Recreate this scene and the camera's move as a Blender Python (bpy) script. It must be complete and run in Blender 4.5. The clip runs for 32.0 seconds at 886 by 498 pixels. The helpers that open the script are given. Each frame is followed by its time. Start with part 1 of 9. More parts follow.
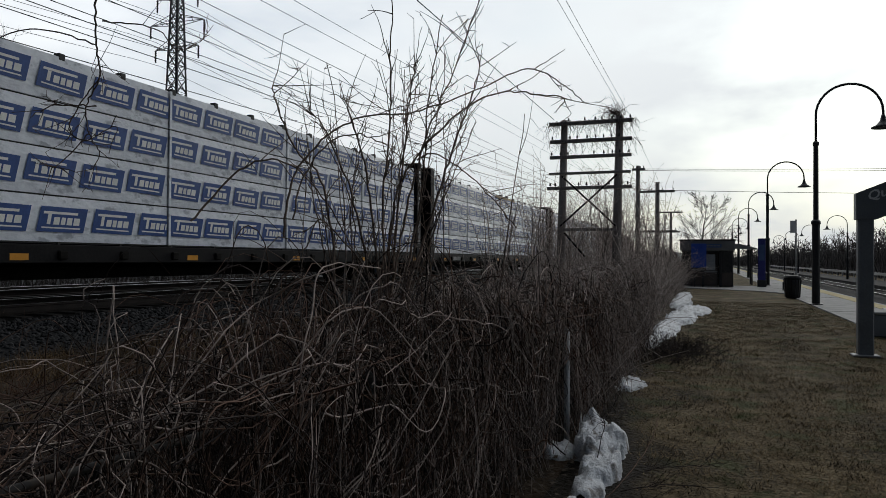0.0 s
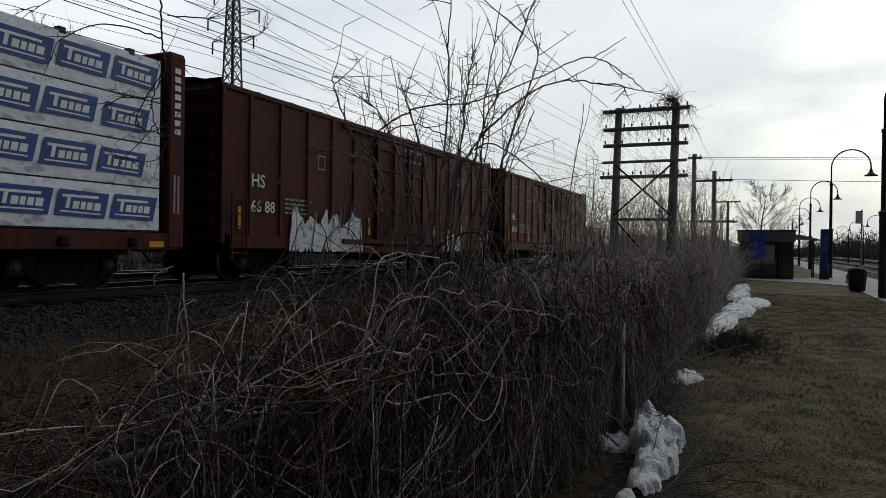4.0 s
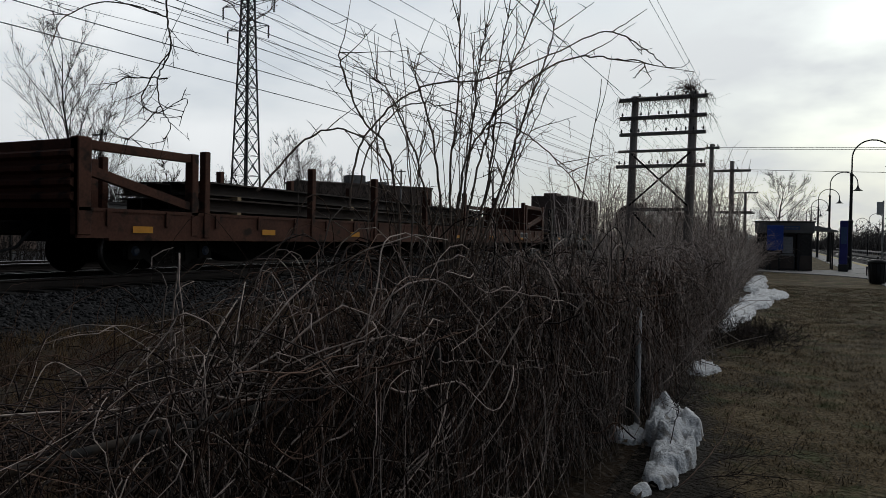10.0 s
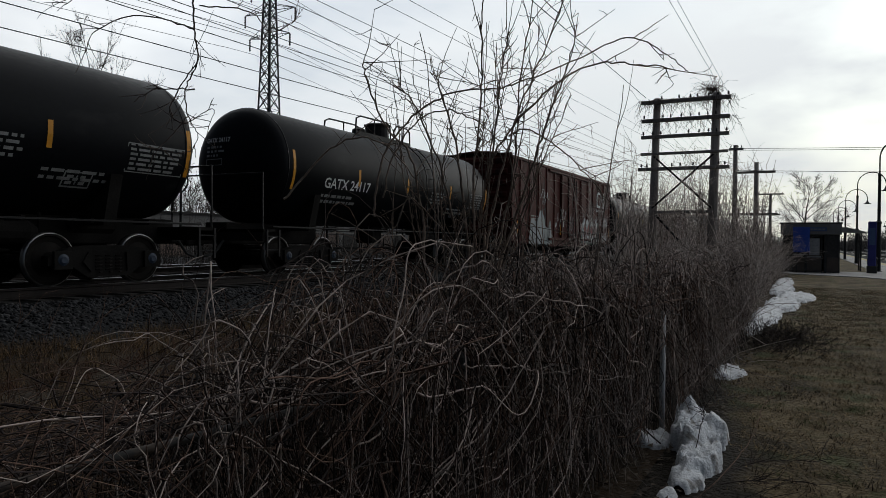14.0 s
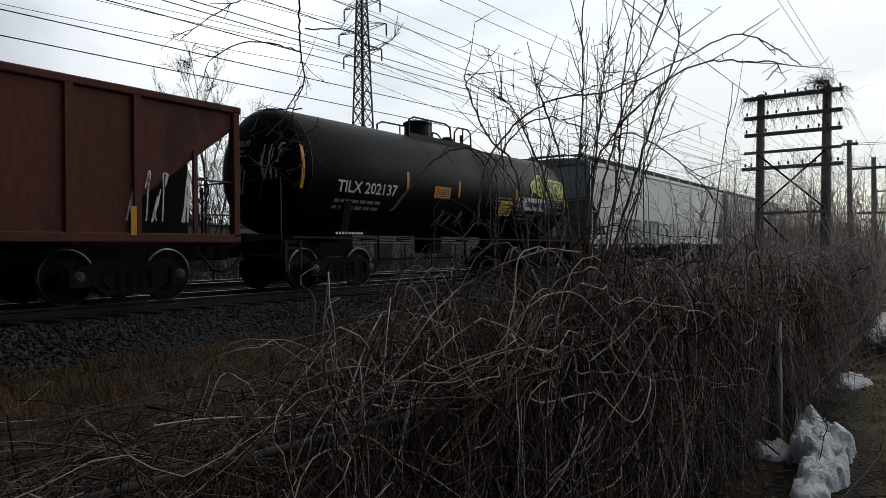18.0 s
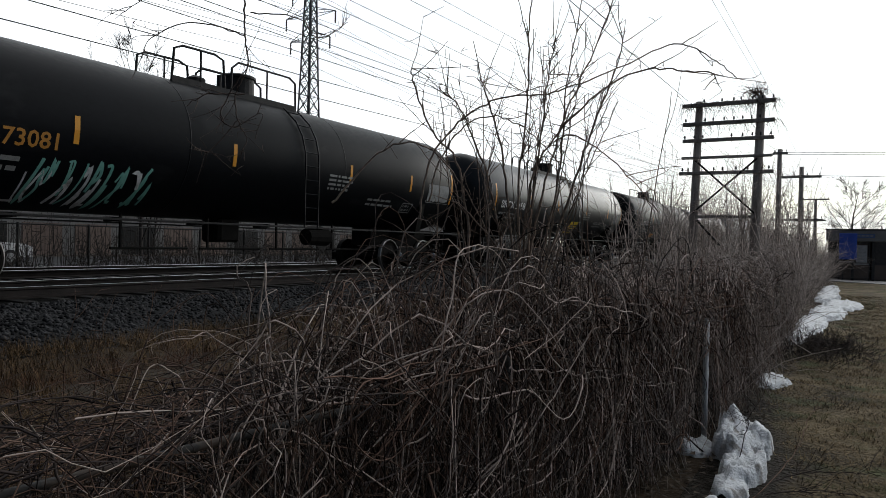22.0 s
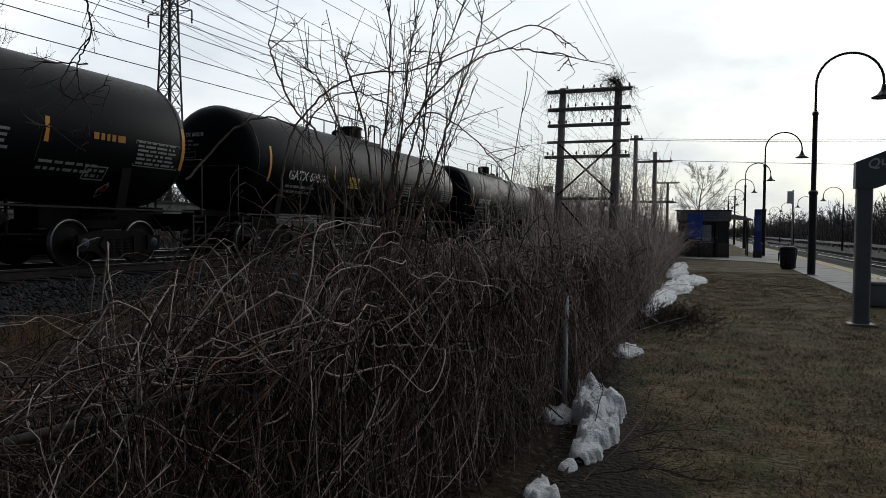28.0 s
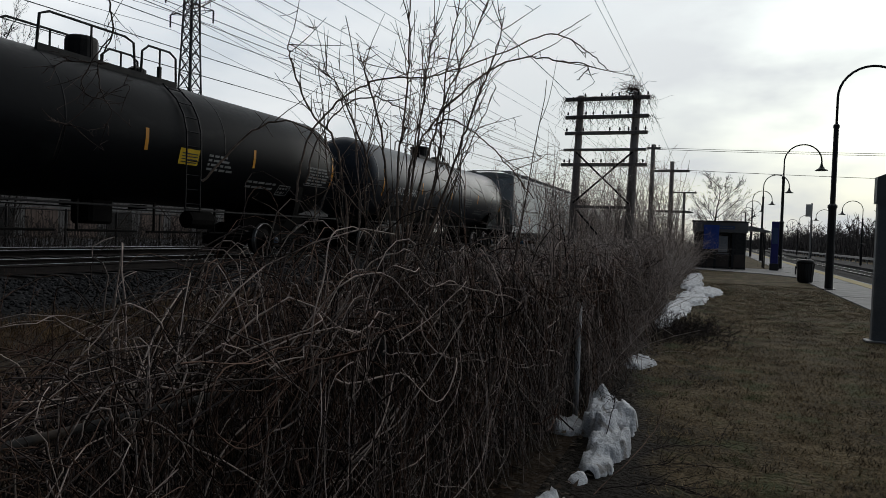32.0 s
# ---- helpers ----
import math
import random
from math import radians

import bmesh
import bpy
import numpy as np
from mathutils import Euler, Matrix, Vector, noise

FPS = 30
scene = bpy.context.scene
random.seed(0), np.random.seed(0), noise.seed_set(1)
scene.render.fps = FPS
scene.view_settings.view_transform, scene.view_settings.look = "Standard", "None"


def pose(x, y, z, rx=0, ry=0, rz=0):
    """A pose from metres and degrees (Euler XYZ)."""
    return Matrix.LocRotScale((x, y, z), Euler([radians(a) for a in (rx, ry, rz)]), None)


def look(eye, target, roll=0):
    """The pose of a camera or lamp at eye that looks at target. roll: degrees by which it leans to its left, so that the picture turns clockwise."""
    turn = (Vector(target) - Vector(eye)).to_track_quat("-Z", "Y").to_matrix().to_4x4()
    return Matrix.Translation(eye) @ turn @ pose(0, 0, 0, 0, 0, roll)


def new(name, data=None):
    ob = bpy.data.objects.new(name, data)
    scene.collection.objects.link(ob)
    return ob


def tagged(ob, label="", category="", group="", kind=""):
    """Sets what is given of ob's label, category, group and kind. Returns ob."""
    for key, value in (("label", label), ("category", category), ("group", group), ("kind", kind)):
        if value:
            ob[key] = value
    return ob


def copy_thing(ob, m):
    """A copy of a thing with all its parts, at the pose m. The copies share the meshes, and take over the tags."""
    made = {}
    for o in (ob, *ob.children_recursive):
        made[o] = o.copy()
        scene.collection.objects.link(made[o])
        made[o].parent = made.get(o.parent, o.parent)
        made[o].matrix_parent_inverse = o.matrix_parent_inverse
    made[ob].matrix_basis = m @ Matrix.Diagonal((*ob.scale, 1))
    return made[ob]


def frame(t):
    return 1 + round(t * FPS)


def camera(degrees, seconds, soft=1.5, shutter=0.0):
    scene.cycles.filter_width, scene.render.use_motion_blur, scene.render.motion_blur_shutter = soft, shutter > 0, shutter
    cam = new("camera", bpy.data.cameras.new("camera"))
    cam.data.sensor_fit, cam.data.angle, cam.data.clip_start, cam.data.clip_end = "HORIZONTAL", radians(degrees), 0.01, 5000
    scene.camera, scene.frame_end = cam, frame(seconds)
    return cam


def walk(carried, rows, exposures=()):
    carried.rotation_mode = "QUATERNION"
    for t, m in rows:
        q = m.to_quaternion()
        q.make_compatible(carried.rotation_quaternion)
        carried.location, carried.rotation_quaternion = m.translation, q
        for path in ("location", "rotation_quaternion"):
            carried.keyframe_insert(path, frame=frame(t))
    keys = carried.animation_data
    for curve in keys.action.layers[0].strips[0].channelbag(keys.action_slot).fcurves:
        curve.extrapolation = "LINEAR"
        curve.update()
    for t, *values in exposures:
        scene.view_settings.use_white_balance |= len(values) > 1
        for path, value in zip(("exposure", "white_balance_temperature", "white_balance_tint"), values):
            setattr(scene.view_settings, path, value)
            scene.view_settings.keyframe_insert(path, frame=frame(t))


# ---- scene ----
cam = camera(64.3, 32.0, 0.8)
PATH = [
    (0, (-0.086, -0.521, 1.489), (-0.784, 1.353, 1.517), 0.4),
    (0.5, (-0.072, -0.544, 1.496), (-0.783, 1.325, 1.511), 0.1),
    (1, (-0.1, -0.547, 1.499), (-0.841, 1.311, 1.525), 1.1),
    (1.5, (-0.112, -0.534, 1.489), (-0.873, 1.316, 1.494), 1.5),
    (2, (-0.116, -0.519, 1.489), (-0.873, 1.332, 1.491), 1.6),
    (2.5, (-0.113, -0.54, 1.493), (-0.861, 1.315, 1.482), 0.9),
    (3, (-0.096, -0.546, 1.488), (-0.837, 1.312, 1.472), 0.7),
    (3.5, (-0.093, -0.562, 1.496), (-0.831, 1.297, 1.474), 1.2),
    (4, (-0.116, -0.549, 1.494), (-0.944, 1.271, 1.489), 0.8),
    (4.5, (-0.127, -0.528, 1.501), (-1.011, 1.266, 1.495), 0.6),
    (6.5, (-0.139, -0.475, 1.456), (-1.048, 1.306, 1.418), 1.2),
    (7, (-0.153, -0.435, 1.459), (-1.053, 1.351, 1.421), 1.4),
    (7.5, (-0.153, -0.405, 1.458), (-1.012, 1.402, 1.428), 1.6),
    (8, (-0.155, -0.4, 1.454), (-0.98, 1.421, 1.421), 1.5),
    (8.5, (-0.156, -0.399, 1.452), (-0.995, 1.416, 1.413), 1.3),
    (9, (-0.147, -0.412, 1.454), (-1.017, 1.388, 1.409), 1.2),
    (9.5, (-0.142, -0.424, 1.459), (-0.974, 1.394, 1.415), 1.2),
    (10, (-0.157, -0.406, 1.456), (-1.021, 1.398, 1.423), 1.1),
    (10.5, (-0.152, -0.435, 1.462), (-1.074, 1.34, 1.437), 1.0),
    (11, (-0.151, -0.405, 1.451), (-1.084, 1.363, 1.418), 1.0),
    (11.5, (-0.142, -0.433, 1.464), (-1.03, 1.358, 1.422), 1.0),
    (12, (-0.148, -0.413, 1.452), (-1.01, 1.391, 1.392), 0.9),
    (12.5, (-0.142, -0.418, 1.451), (-0.998, 1.389, 1.395), 0.8),
    (13, (-0.154, -0.39, 1.451), (-1.016, 1.414, 1.397), 0.8),
    (13.5, (-0.154, -0.417, 1.458), (-1.053, 1.369, 1.421), 0.9),
    (15.5, (-0.137, -0.489, 1.472), (-1.068, 1.281, 1.467), 0.5),
    (16, (-0.141, -0.479, 1.471), (-1.045, 1.305, 1.482), 0.7),
    (16.5, (-0.148, -0.474, 1.478), (-1.093, 1.289, 1.499), 0.3),
    (17, (-0.138, -0.462, 1.474), (-1.051, 1.317, 1.469), 0.5),
    (17.5, (-0.141, -0.473, 1.467), (-1.041, 1.313, 1.442), 0.3),
    (18, (-0.182, -0.52, 1.461), (-1.326, 1.121, 1.464), -0.6),
    (18.5, (-0.188, -0.65, 1.479), (-1.764, 0.582, 1.46), 0.7),
    (19, (-0.226, -0.669, 1.479), (-1.936, 0.367, 1.449), 1.1),
    (19.5, (-0.221, -0.629, 1.472), (-1.842, 0.542, 1.41), 1.5),
    (20, (-0.171, -0.569, 1.476), (-1.459, 0.959, 1.408), -0.2),
    (20.5, (-0.19, -0.536, 1.467), (-1.317, 1.114, 1.375), 0.3),
    (21, (-0.191, -0.549, 1.467), (-1.389, 1.049, 1.363), 0.3),
    (21.5, (-0.19, -0.543, 1.476), (-1.326, 1.102, 1.419), 0.9),
    (22, (-0.173, -0.515, 1.474), (-1.18, 1.213, 1.457), 1.3),
    (22.5, (-0.156, -0.502, 1.468), (-1.069, 1.277, 1.431), 1.1),
    (23, (-0.152, -0.473, 1.465), (-1.01, 1.333, 1.407), 0.9),
    (23.5, (-0.143, -0.462, 1.462), (-0.97, 1.358, 1.425), 0.9),
    (24, (-0.129, -0.453, 1.459), (-0.912, 1.387, 1.418), 1.0),
    (24.5, (-0.12, -0.449, 1.456), (-0.873, 1.403, 1.416), 1.1),
    (25, (-0.122, -0.436, 1.458), (-0.857, 1.424, 1.424), 1.2),
    (25.5, (-0.121, -0.449, 1.457), (-0.835, 1.419, 1.404), 1.7),
    (27.5, (-0.114, -0.471, 1.454), (-0.78, 1.413, 1.374), 1.2),
    (28, (-0.125, -0.478, 1.441), (-0.811, 1.399, 1.384), 0.7),
    (28.5, (-0.142, -0.435, 1.445), (-0.965, 1.387, 1.382), 0.8),
    (29, (-0.135, -0.48, 1.466), (-0.955, 1.344, 1.448), 1.9),
    (29.5, (-0.131, -0.449, 1.452), (-0.88, 1.405, 1.433), 1.4),
    (30, (-0.131, -0.458, 1.454), (-0.855, 1.407, 1.459), 1.6),
    (30.5, (-0.128, -0.448, 1.454), (-0.834, 1.423, 1.436), 1.4),
    (31, (-0.129, -0.454, 1.45), (-0.866, 1.405, 1.423), 1.7),
    (31.5, (-0.136, -0.432, 1.451), (-0.867, 1.429, 1.419), 2.1),
    (32, (-0.135, -0.457, 1.459), (-0.858, 1.407, 1.413), 2.1),
]
EXPOSURES = [(0.0, -0.3), (1.2, -0.5), (4.0, -0.35), (7.5, -0.44), (11.0, -0.47), (13.5, -0.38), (15.5, -0.24), (17.6, -0.25), (18.2, 0.05), (18.8, 0.95), (19.4, 1.25), (20.0, 1.5), (20.6, 1.3), (21.2, 0.9), (22.4, 0.15), (23.2, -0.15), (25.0, -0.3), (28.0, -0.2), (29.1, -0.26), (29.9, -0.42), (32.0, -0.42)]
walk(cam, [(t, look(eye, target, roll)) for t, eye, target, roll in PATH], EXPOSURES)

# ---------------------------------------------------------------- light
SUN_AZ, SUN_EL = 6.0, 14.0          # degrees right of +y, and above the horizon
sun_dir = Vector((math.sin(radians(SUN_AZ)) * math.cos(radians(SUN_EL)),
                  math.cos(radians(SUN_AZ)) * math.cos(radians(SUN_EL)), math.sin(radians(SUN_EL))))
sun = new("sun", bpy.data.lights.new("sun", "SUN"))
sun.data.energy, sun.data.angle, sun.data.color = 0.5, radians(25), (1.0, 0.97, 0.92)
sun.matrix_world = look((0, 0, 60), Vector((0, 0, 60)) - sun_dir)

world = bpy.data.worlds.new("overcast_sky")
scene.world = world
world.use_nodes = True
wn, wl = world.node_tree.nodes, world.node_tree.links
wn.clear()
w_out, w_bg = wn.new("ShaderNodeOutputWorld"), wn.new("ShaderNodeBackground")
w_sky = wn.new("ShaderNodeTexSky")
w_sky.sky_type, w_sky.sun_disc = "NISHITA", False
w_sky.sun_elevation, w_sky.sun_rotation = radians(SUN_EL), radians(SUN_AZ)
w_sky.air_density, w_sky.dust_density, w_sky.ozone_density = 1.0, 2.0, 1.0
w_co = wn.new("ShaderNodeTexCoord")
w_map = wn.new("ShaderNodeMapping")
w_map.inputs["Scale"].default_value = (1.0, 1.0, 2.6)
w_map.inputs["Location"].default_value = (0.35, 0.1, 0.2)
w_n = wn.new("ShaderNodeTexNoise")
w_n.inputs["Scale"].default_value, w_n.inputs["Detail"].default_value = 2.1, 6.0
w_n.inputs["Roughness"].default_value = 0.52
w_cover = wn.new("ShaderNodeValToRGB")
w_cover.color_ramp.elements[0].position, w_cover.color_ramp.elements[1].position = 0.30, 0.60
w_cover.color_ramp.elements[0].color = (0.5, 0.5, 0.5, 1)
w_dot = wn.new("ShaderNodeVectorMath")
w_dot.operation = "DOT_PRODUCT"
w_dot.inputs[1].default_value = sun_dir
w_glow = wn.new("ShaderNodeValToRGB")      # cloud brightness by the angle to the veiled sun
ramp = w_glow.color_ramp
ramp.elements[0].position, ramp.elements[0].color = 0.0, (0.0585, 0.068, 0.0803, 1)
ramp.elements[1].position, ramp.elements[1].color = 1.0, (1.05, 1.1, 1.13, 1)
for p, c in ((0.45, (0.085, 0.098, 0.115, 1)), (0.53, (0.2, 0.225, 0.255, 1)), (0.62, (0.46, 0.5, 0.545, 1)), (0.70, (1.12, 1.17, 1.21, 1)), (0.82, (1.34, 1.39, 1.42, 1)), (0.93, (1.14, 1.19, 1.22, 1))):
    e = ramp.elements.new(p)
    e.color = c
w_half = wn.new("ShaderNodeMath")
w_half.operation = "MULTIPLY_ADD"
w_half.inputs[1].default_value, w_half.inputs[2].default_value = 0.5, 0.5
w_mul = wn.new("ShaderNodeMixRGB")
w_mul.blend_type, w_mul.inputs[0].default_value = "MULTIPLY", 1.0
w_mul.inputs[2].default_value = (0.056, 0.077, 0.104, 1)
w_mix = wn.new("ShaderNodeMixRGB")
wl.new(w_co.outputs["Generated"], w_map.inputs["Vector"])
wl.new(w_map.outputs[0], w_n.inputs["Vector"])
wl.new(w_n.outputs[0], w_cover.inputs[0])
wl.new(w_co.outputs["Generated"], w_dot.inputs[0])
wl.new(w_dot.outputs["Value"], w_half.inputs[0])
wl.new(w_half.outputs[0], w_glow.inputs[0])
wl.new(w_sky.outputs[0], w_mul.inputs[1])
wl.new(w_cover.outputs[0], w_mix.inputs[0])
wl.new(w_mul.outputs[0], w_mix.inputs[1])
wl.new(w_glow.outputs[0], w_mix.inputs[2])
w_sep = wn.new("ShaderNodeSeparateXYZ")
w_low = wn.new("ShaderNodeMapRange")           # the overcast is duller towards the horizon
w_low.inputs["From Min"].default_value, w_low.inputs["From Max"].default_value = 0.0, 0.3
w_low.inputs["To Min"].default_value, w_low.inputs["To Max"].default_value = 0.74, 1.0
w_dim = wn.new("ShaderNodeVectorMath")
w_dim.operation = "SCALE"
wl.new(w_co.outputs["Generated"], w_sep.inputs[0])
wl.new(w_sep.outputs["Z"], w_low.inputs[0])
wl.new(w_mix.outputs[0], w_dim.inputs[0])
wl.new(w_low.outputs[0], w_dim.inputs["Scale"])
wl.new(w_dim.outputs[0], w_bg.inputs[0])
w_bg.inputs[1].default_value = 1.0
wl.new(w_bg.outputs[0], w_out.inputs[0])


# ---------------------------------------------------------------- materials
def material(name, a, b, rough=0.8, metal=0.0, scale=3.0, fine=40.0, bump=0.2, third=None, patch=0.55,
             island=0.0, obrandom=0.0, stretch=(1, 1, 1), spec=0.3, dist=0.01):
    """Two base colours mixed by large stains and fine grain; third: a rarer colour in patches."""
    m = bpy.data.materials.new(name)
    m.use_nodes = True
    n, l = m.node_tree.nodes, m.node_tree.links
    bsdf = n["Principled BSDF"]
    co, mp = n.new("ShaderNodeTexCoord"), n.new("ShaderNodeMapping")
    mp.inputs["Scale"].default_value = stretch
    l.new(co.outputs["Object"], mp.inputs[0])
    big, small = n.new("ShaderNodeTexNoise"), n.new("ShaderNodeTexNoise")
    big.inputs["Scale"].default_value, big.inputs["Detail"].default_value = scale, 5
    small.inputs["Scale"].default_value, small.inputs["Detail"].default_value = fine, 4
    for t in (big, small):
        l.new(mp.outputs[0], t.inputs["Vector"])
    add = n.new("ShaderNodeMath")
    add.operation = "ADD"
    l.new(big.outputs[0], add.inputs[0])
    l.new(small.outputs[0], add.inputs[1])
    last = add
    if island or obrandom:
        src = n.new("ShaderNodeNewGeometry") if island else n.new("ShaderNodeObjectInfo")
        k = n.new("ShaderNodeMath")
        k.operation = "MULTIPLY_ADD"
        k.inputs[1].default_value = island or obrandom
        l.new(src.outputs["Random Per Island" if island else "Random"], k.inputs[0])
        l.new(add.outputs[0], k.inputs[2])
        sub = n.new("ShaderNodeMath")
        sub.operation = "SUBTRACT"
        sub.inputs[1].default_value = 0.5 * (island or obrandom)
        l.new(k.outputs[0], sub.inputs[0])
        last = sub
    rampn = n.new("ShaderNodeValToRGB")
    rampn.color_ramp.elements[0].position, rampn.color_ramp.elements[1].position = 0.36, 0.64
    rampn.color_ramp.elements[0].color, rampn.color_ramp.elements[1].color = (*a, 1), (*b, 1)
    hal = n.new("ShaderNodeMath")
    hal.operation = "MULTIPLY"
    hal.inputs[1].default_value = 0.5
    l.new(last.outputs[0], hal.inputs[0])
    l.new(hal.outputs[0], rampn.inputs[0])
    col = rampn
    if third:
        pn = n.new("ShaderNodeTexNoise")
        pn.inputs["Scale"].default_value, pn.inputs["Detail"].default_value = scale * 1.7, 8
        l.new(mp.outputs[0], pn.inputs["Vector"])
        pr = n.new("ShaderNodeValToRGB")
        pr.color_ramp.elements[0].position, pr.color_ramp.elements[1].position = patch, patch + 0.09
        l.new(pn.outputs[0], pr.inputs[0])
        mx = n.new("ShaderNodeMixRGB")
        l.new(pr.outputs[0], mx.inputs[0])
        l.new(rampn.outputs[0], mx.inputs[1])
        mx.inputs[2].default_value = (*third, 1)
        col = mx
    l.new(col.outputs[0], bsdf.inputs["Base Color"])
    bsdf.inputs["Metallic"].default_value = metal
    bsdf.inputs["Specular IOR Level"].default_value = spec
    rr = n.new("ShaderNodeMapRange")
    rr.inputs["To Min"].default_value, rr.inputs["To Max"].default_value = max(0.05, rough - 0.12), min(1, rough + 0.12)
    l.new(small.outputs[0], rr.inputs[0])
    l.new(rr.outputs[0], bsdf.inputs["Roughness"])
    if bump:
        bp = n.new("ShaderNodeBump")
        bp.inputs["Strength"].default_value, bp.inputs["Distance"].default_value = bump, dist
        l.new(add.outputs[0], bp.inputs["Height"])
        l.new(bp.outputs[0], bsdf.inputs["Normal"])
    return m


M = {}
M["lawn"] = material("dead_lawn", (0.02, 0.015, 0.008), (0.19, 0.143, 0.082), 0.95, scale=1.1, fine=24, bump=1.0, third=(0.066, 0.068, 0.03), patch=0.54, dist=0.05, spec=0.1)
def bare_strip(m, colour, edge):
    """Dark bare soil that runs along the fence on the lawn, with a ragged edge."""
    n, l = m.node_tree.nodes, m.node_tree.links
    bsdf = n["Principled BSDF"]
    grass = bsdf.inputs["Base Color"].links[0].from_socket
    co, sep, low, mul, add, noi, rag = (n.new("ShaderNode" + k) for k in ("TexCoord", "SeparateXYZ", "Math", "Math", "Math", "TexNoise", "Math"))
    l.new(co.outputs["Object"], sep.inputs[0])
    l.new(co.outputs["Object"], noi.inputs["Vector"])
    noi.inputs["Scale"].default_value, noi.inputs["Detail"].default_value = 1.6, 7
    low.operation, low.inputs[1].default_value = "MINIMUM", 8.1
    l.new(sep.outputs["Y"], low.inputs[0])
    mul.operation, mul.inputs[1].default_value = "MULTIPLY_ADD", 0.143
    l.new(low.outputs[0], mul.inputs[0])
    l.new(sep.outputs["X"], mul.inputs[2])
    rag.operation, rag.inputs[1].default_value = "MULTIPLY_ADD", 0.9
    l.new(noi.outputs[0], rag.inputs[0])
    l.new(mul.outputs[0], rag.inputs[2])
    ramp = n.new("ShaderNodeMapRange")
    ramp.inputs["From Min"].default_value, ramp.inputs["From Max"].default_value = edge + 0.3, edge + 0.6
    l.new(rag.outputs[0], ramp.inputs[0])
    mix = n.new("ShaderNodeMixRGB")
    mix.inputs[1].default_value = (*colour, 1)
    l.new(ramp.outputs[0], mix.inputs[0])
    l.new(grass, mix.inputs[2])
    l.new(mix.outputs[0], bsdf.inputs["Base Color"])


bare_strip(M["lawn"], (0.021, 0.017, 0.013), 0.25)
M["weeds"] = material("weedy_soil", (0.02, 0.013, 0.008), (0.06, 0.041, 0.025), 0.95, scale=0.8, fine=20, bump=0.9, third=(0.05, 0.04, 0.03), dist=0.03, spec=0.1)
M["ballast"] = material("ballast_bed", (0.008, 0.008, 0.0085), (0.024, 0.024, 0.0245), 0.9, scale=2, fine=22, bump=1.0, dist=0.03, spec=0.1)
M["stone"] = material("ballast_stone", (0.007, 0.007, 0.0078), (0.05, 0.049, 0.05), 0.85, scale=6, fine=60, island=0.9, bump=0.3, spec=0.1)
M["rail"] = material("rail_steel", (0.012, 0.009, 0.008), (0.03, 0.023, 0.02), 0.65, 0.4, scale=4, fine=60)
M["railtop"] = material("polished_rail_head", (0.2, 0.2, 0.2), (0.32, 0.32, 0.32), 0.45, 1.0, scale=4, fine=80, bump=0.05)
# oil-dark ballast, with the shade beneath the train also put into its colour
M["oilshade"] = material("oil_stained_ballast", (0.003, 0.003, 0.003), (0.012, 0.0112, 0.0105), 0.95, scale=2, fine=22, bump=1.0, dist=0.03, spec=0.04)
M["tie"] = material("creosoted_tie", (0.006, 0.005, 0.0045), (0.02, 0.017, 0.0145), 0.9, scale=5, fine=50, stretch=(1, 6, 1), obrandom=0.3)
M["asphalt"] = material("asphalt", (0.018, 0.018, 0.019), (0.038, 0.038, 0.039), 0.9, scale=1.2, fine=60, spec=0.06)
M["concrete"] = material("concrete", (0.2, 0.195, 0.185), (0.33, 0.32, 0.305), 0.85, scale=1.5, fine=50, third=(0.2, 0.19, 0.18), patch=0.62)
M["snow"] = material("old_snow", (0.46, 0.465, 0.475), (0.7, 0.705, 0.715), 0.7, scale=6, fine=60, bump=0.6, third=(0.3, 0.28, 0.26), patch=0.58, dist=0.02)
M["polewood"] = material("weathered_pole_wood", (0.17, 0.15, 0.138), (0.34, 0.31, 0.29), 0.9, scale=3, fine=40, stretch=(4, 4, 0.4), bump=0.5, spec=0.06)
M["iron"] = material("dark_iron", (0.009, 0.009, 0.01), (0.026, 0.025, 0.024), 0.6, 0.6, scale=5, fine=60)
M["galv"] = material("galvanised_steel", (0.2, 0.2, 0.2), (0.34, 0.34, 0.34), 0.55, 0.6, scale=5, fine=60)
M["palepost"] = material("pale_weathered_post", (0.36, 0.37, 0.38), (0.55, 0.56, 0.57), 0.7, 0.0, scale=5, fine=60)
M["tower"] = material("tower_steel", (0.035, 0.037, 0.04), (0.075, 0.078, 0.082), 0.6, 0.5, scale=1, fine=10, bump=0)
M["wire"] = material("wire", (0.02, 0.02, 0.02), (0.04, 0.04, 0.04), 0.6, 0.3, scale=1, fine=10, bump=0)
M["lamp"] = material("black_lamp_paint", (0.012, 0.013, 0.015), (0.03, 0.03, 0.032), 0.4, 0.2, scale=4, fine=60, bump=0.08)
M["blue"] = material("blue_panel", (0.02, 0.06, 0.32), (0.035, 0.09, 0.45), 0.4, scale=2, fine=50, bump=0.05)
M["bluedeep"] = material("deep_violet_blue_panel", (0.028, 0.03, 0.16), (0.045, 0.05, 0.24), 0.5, scale=2, fine=50, bump=0.05)
M["bluelight"] = material("faded_blue_panel", (0.05, 0.09, 0.2), (0.08, 0.13, 0.27), 0.45, scale=2, fine=50, bump=0.05)
M["white"] = material("white_paint", (0.6, 0.6, 0.58), (0.8, 0.8, 0.78), 0.5, scale=5, fine=60, bump=0.06)
M["decal"] = material("white_stencil_paint", (0.5, 0.5, 0.49), (0.75, 0.75, 0.73), 0.6, scale=8, fine=90, bump=0)
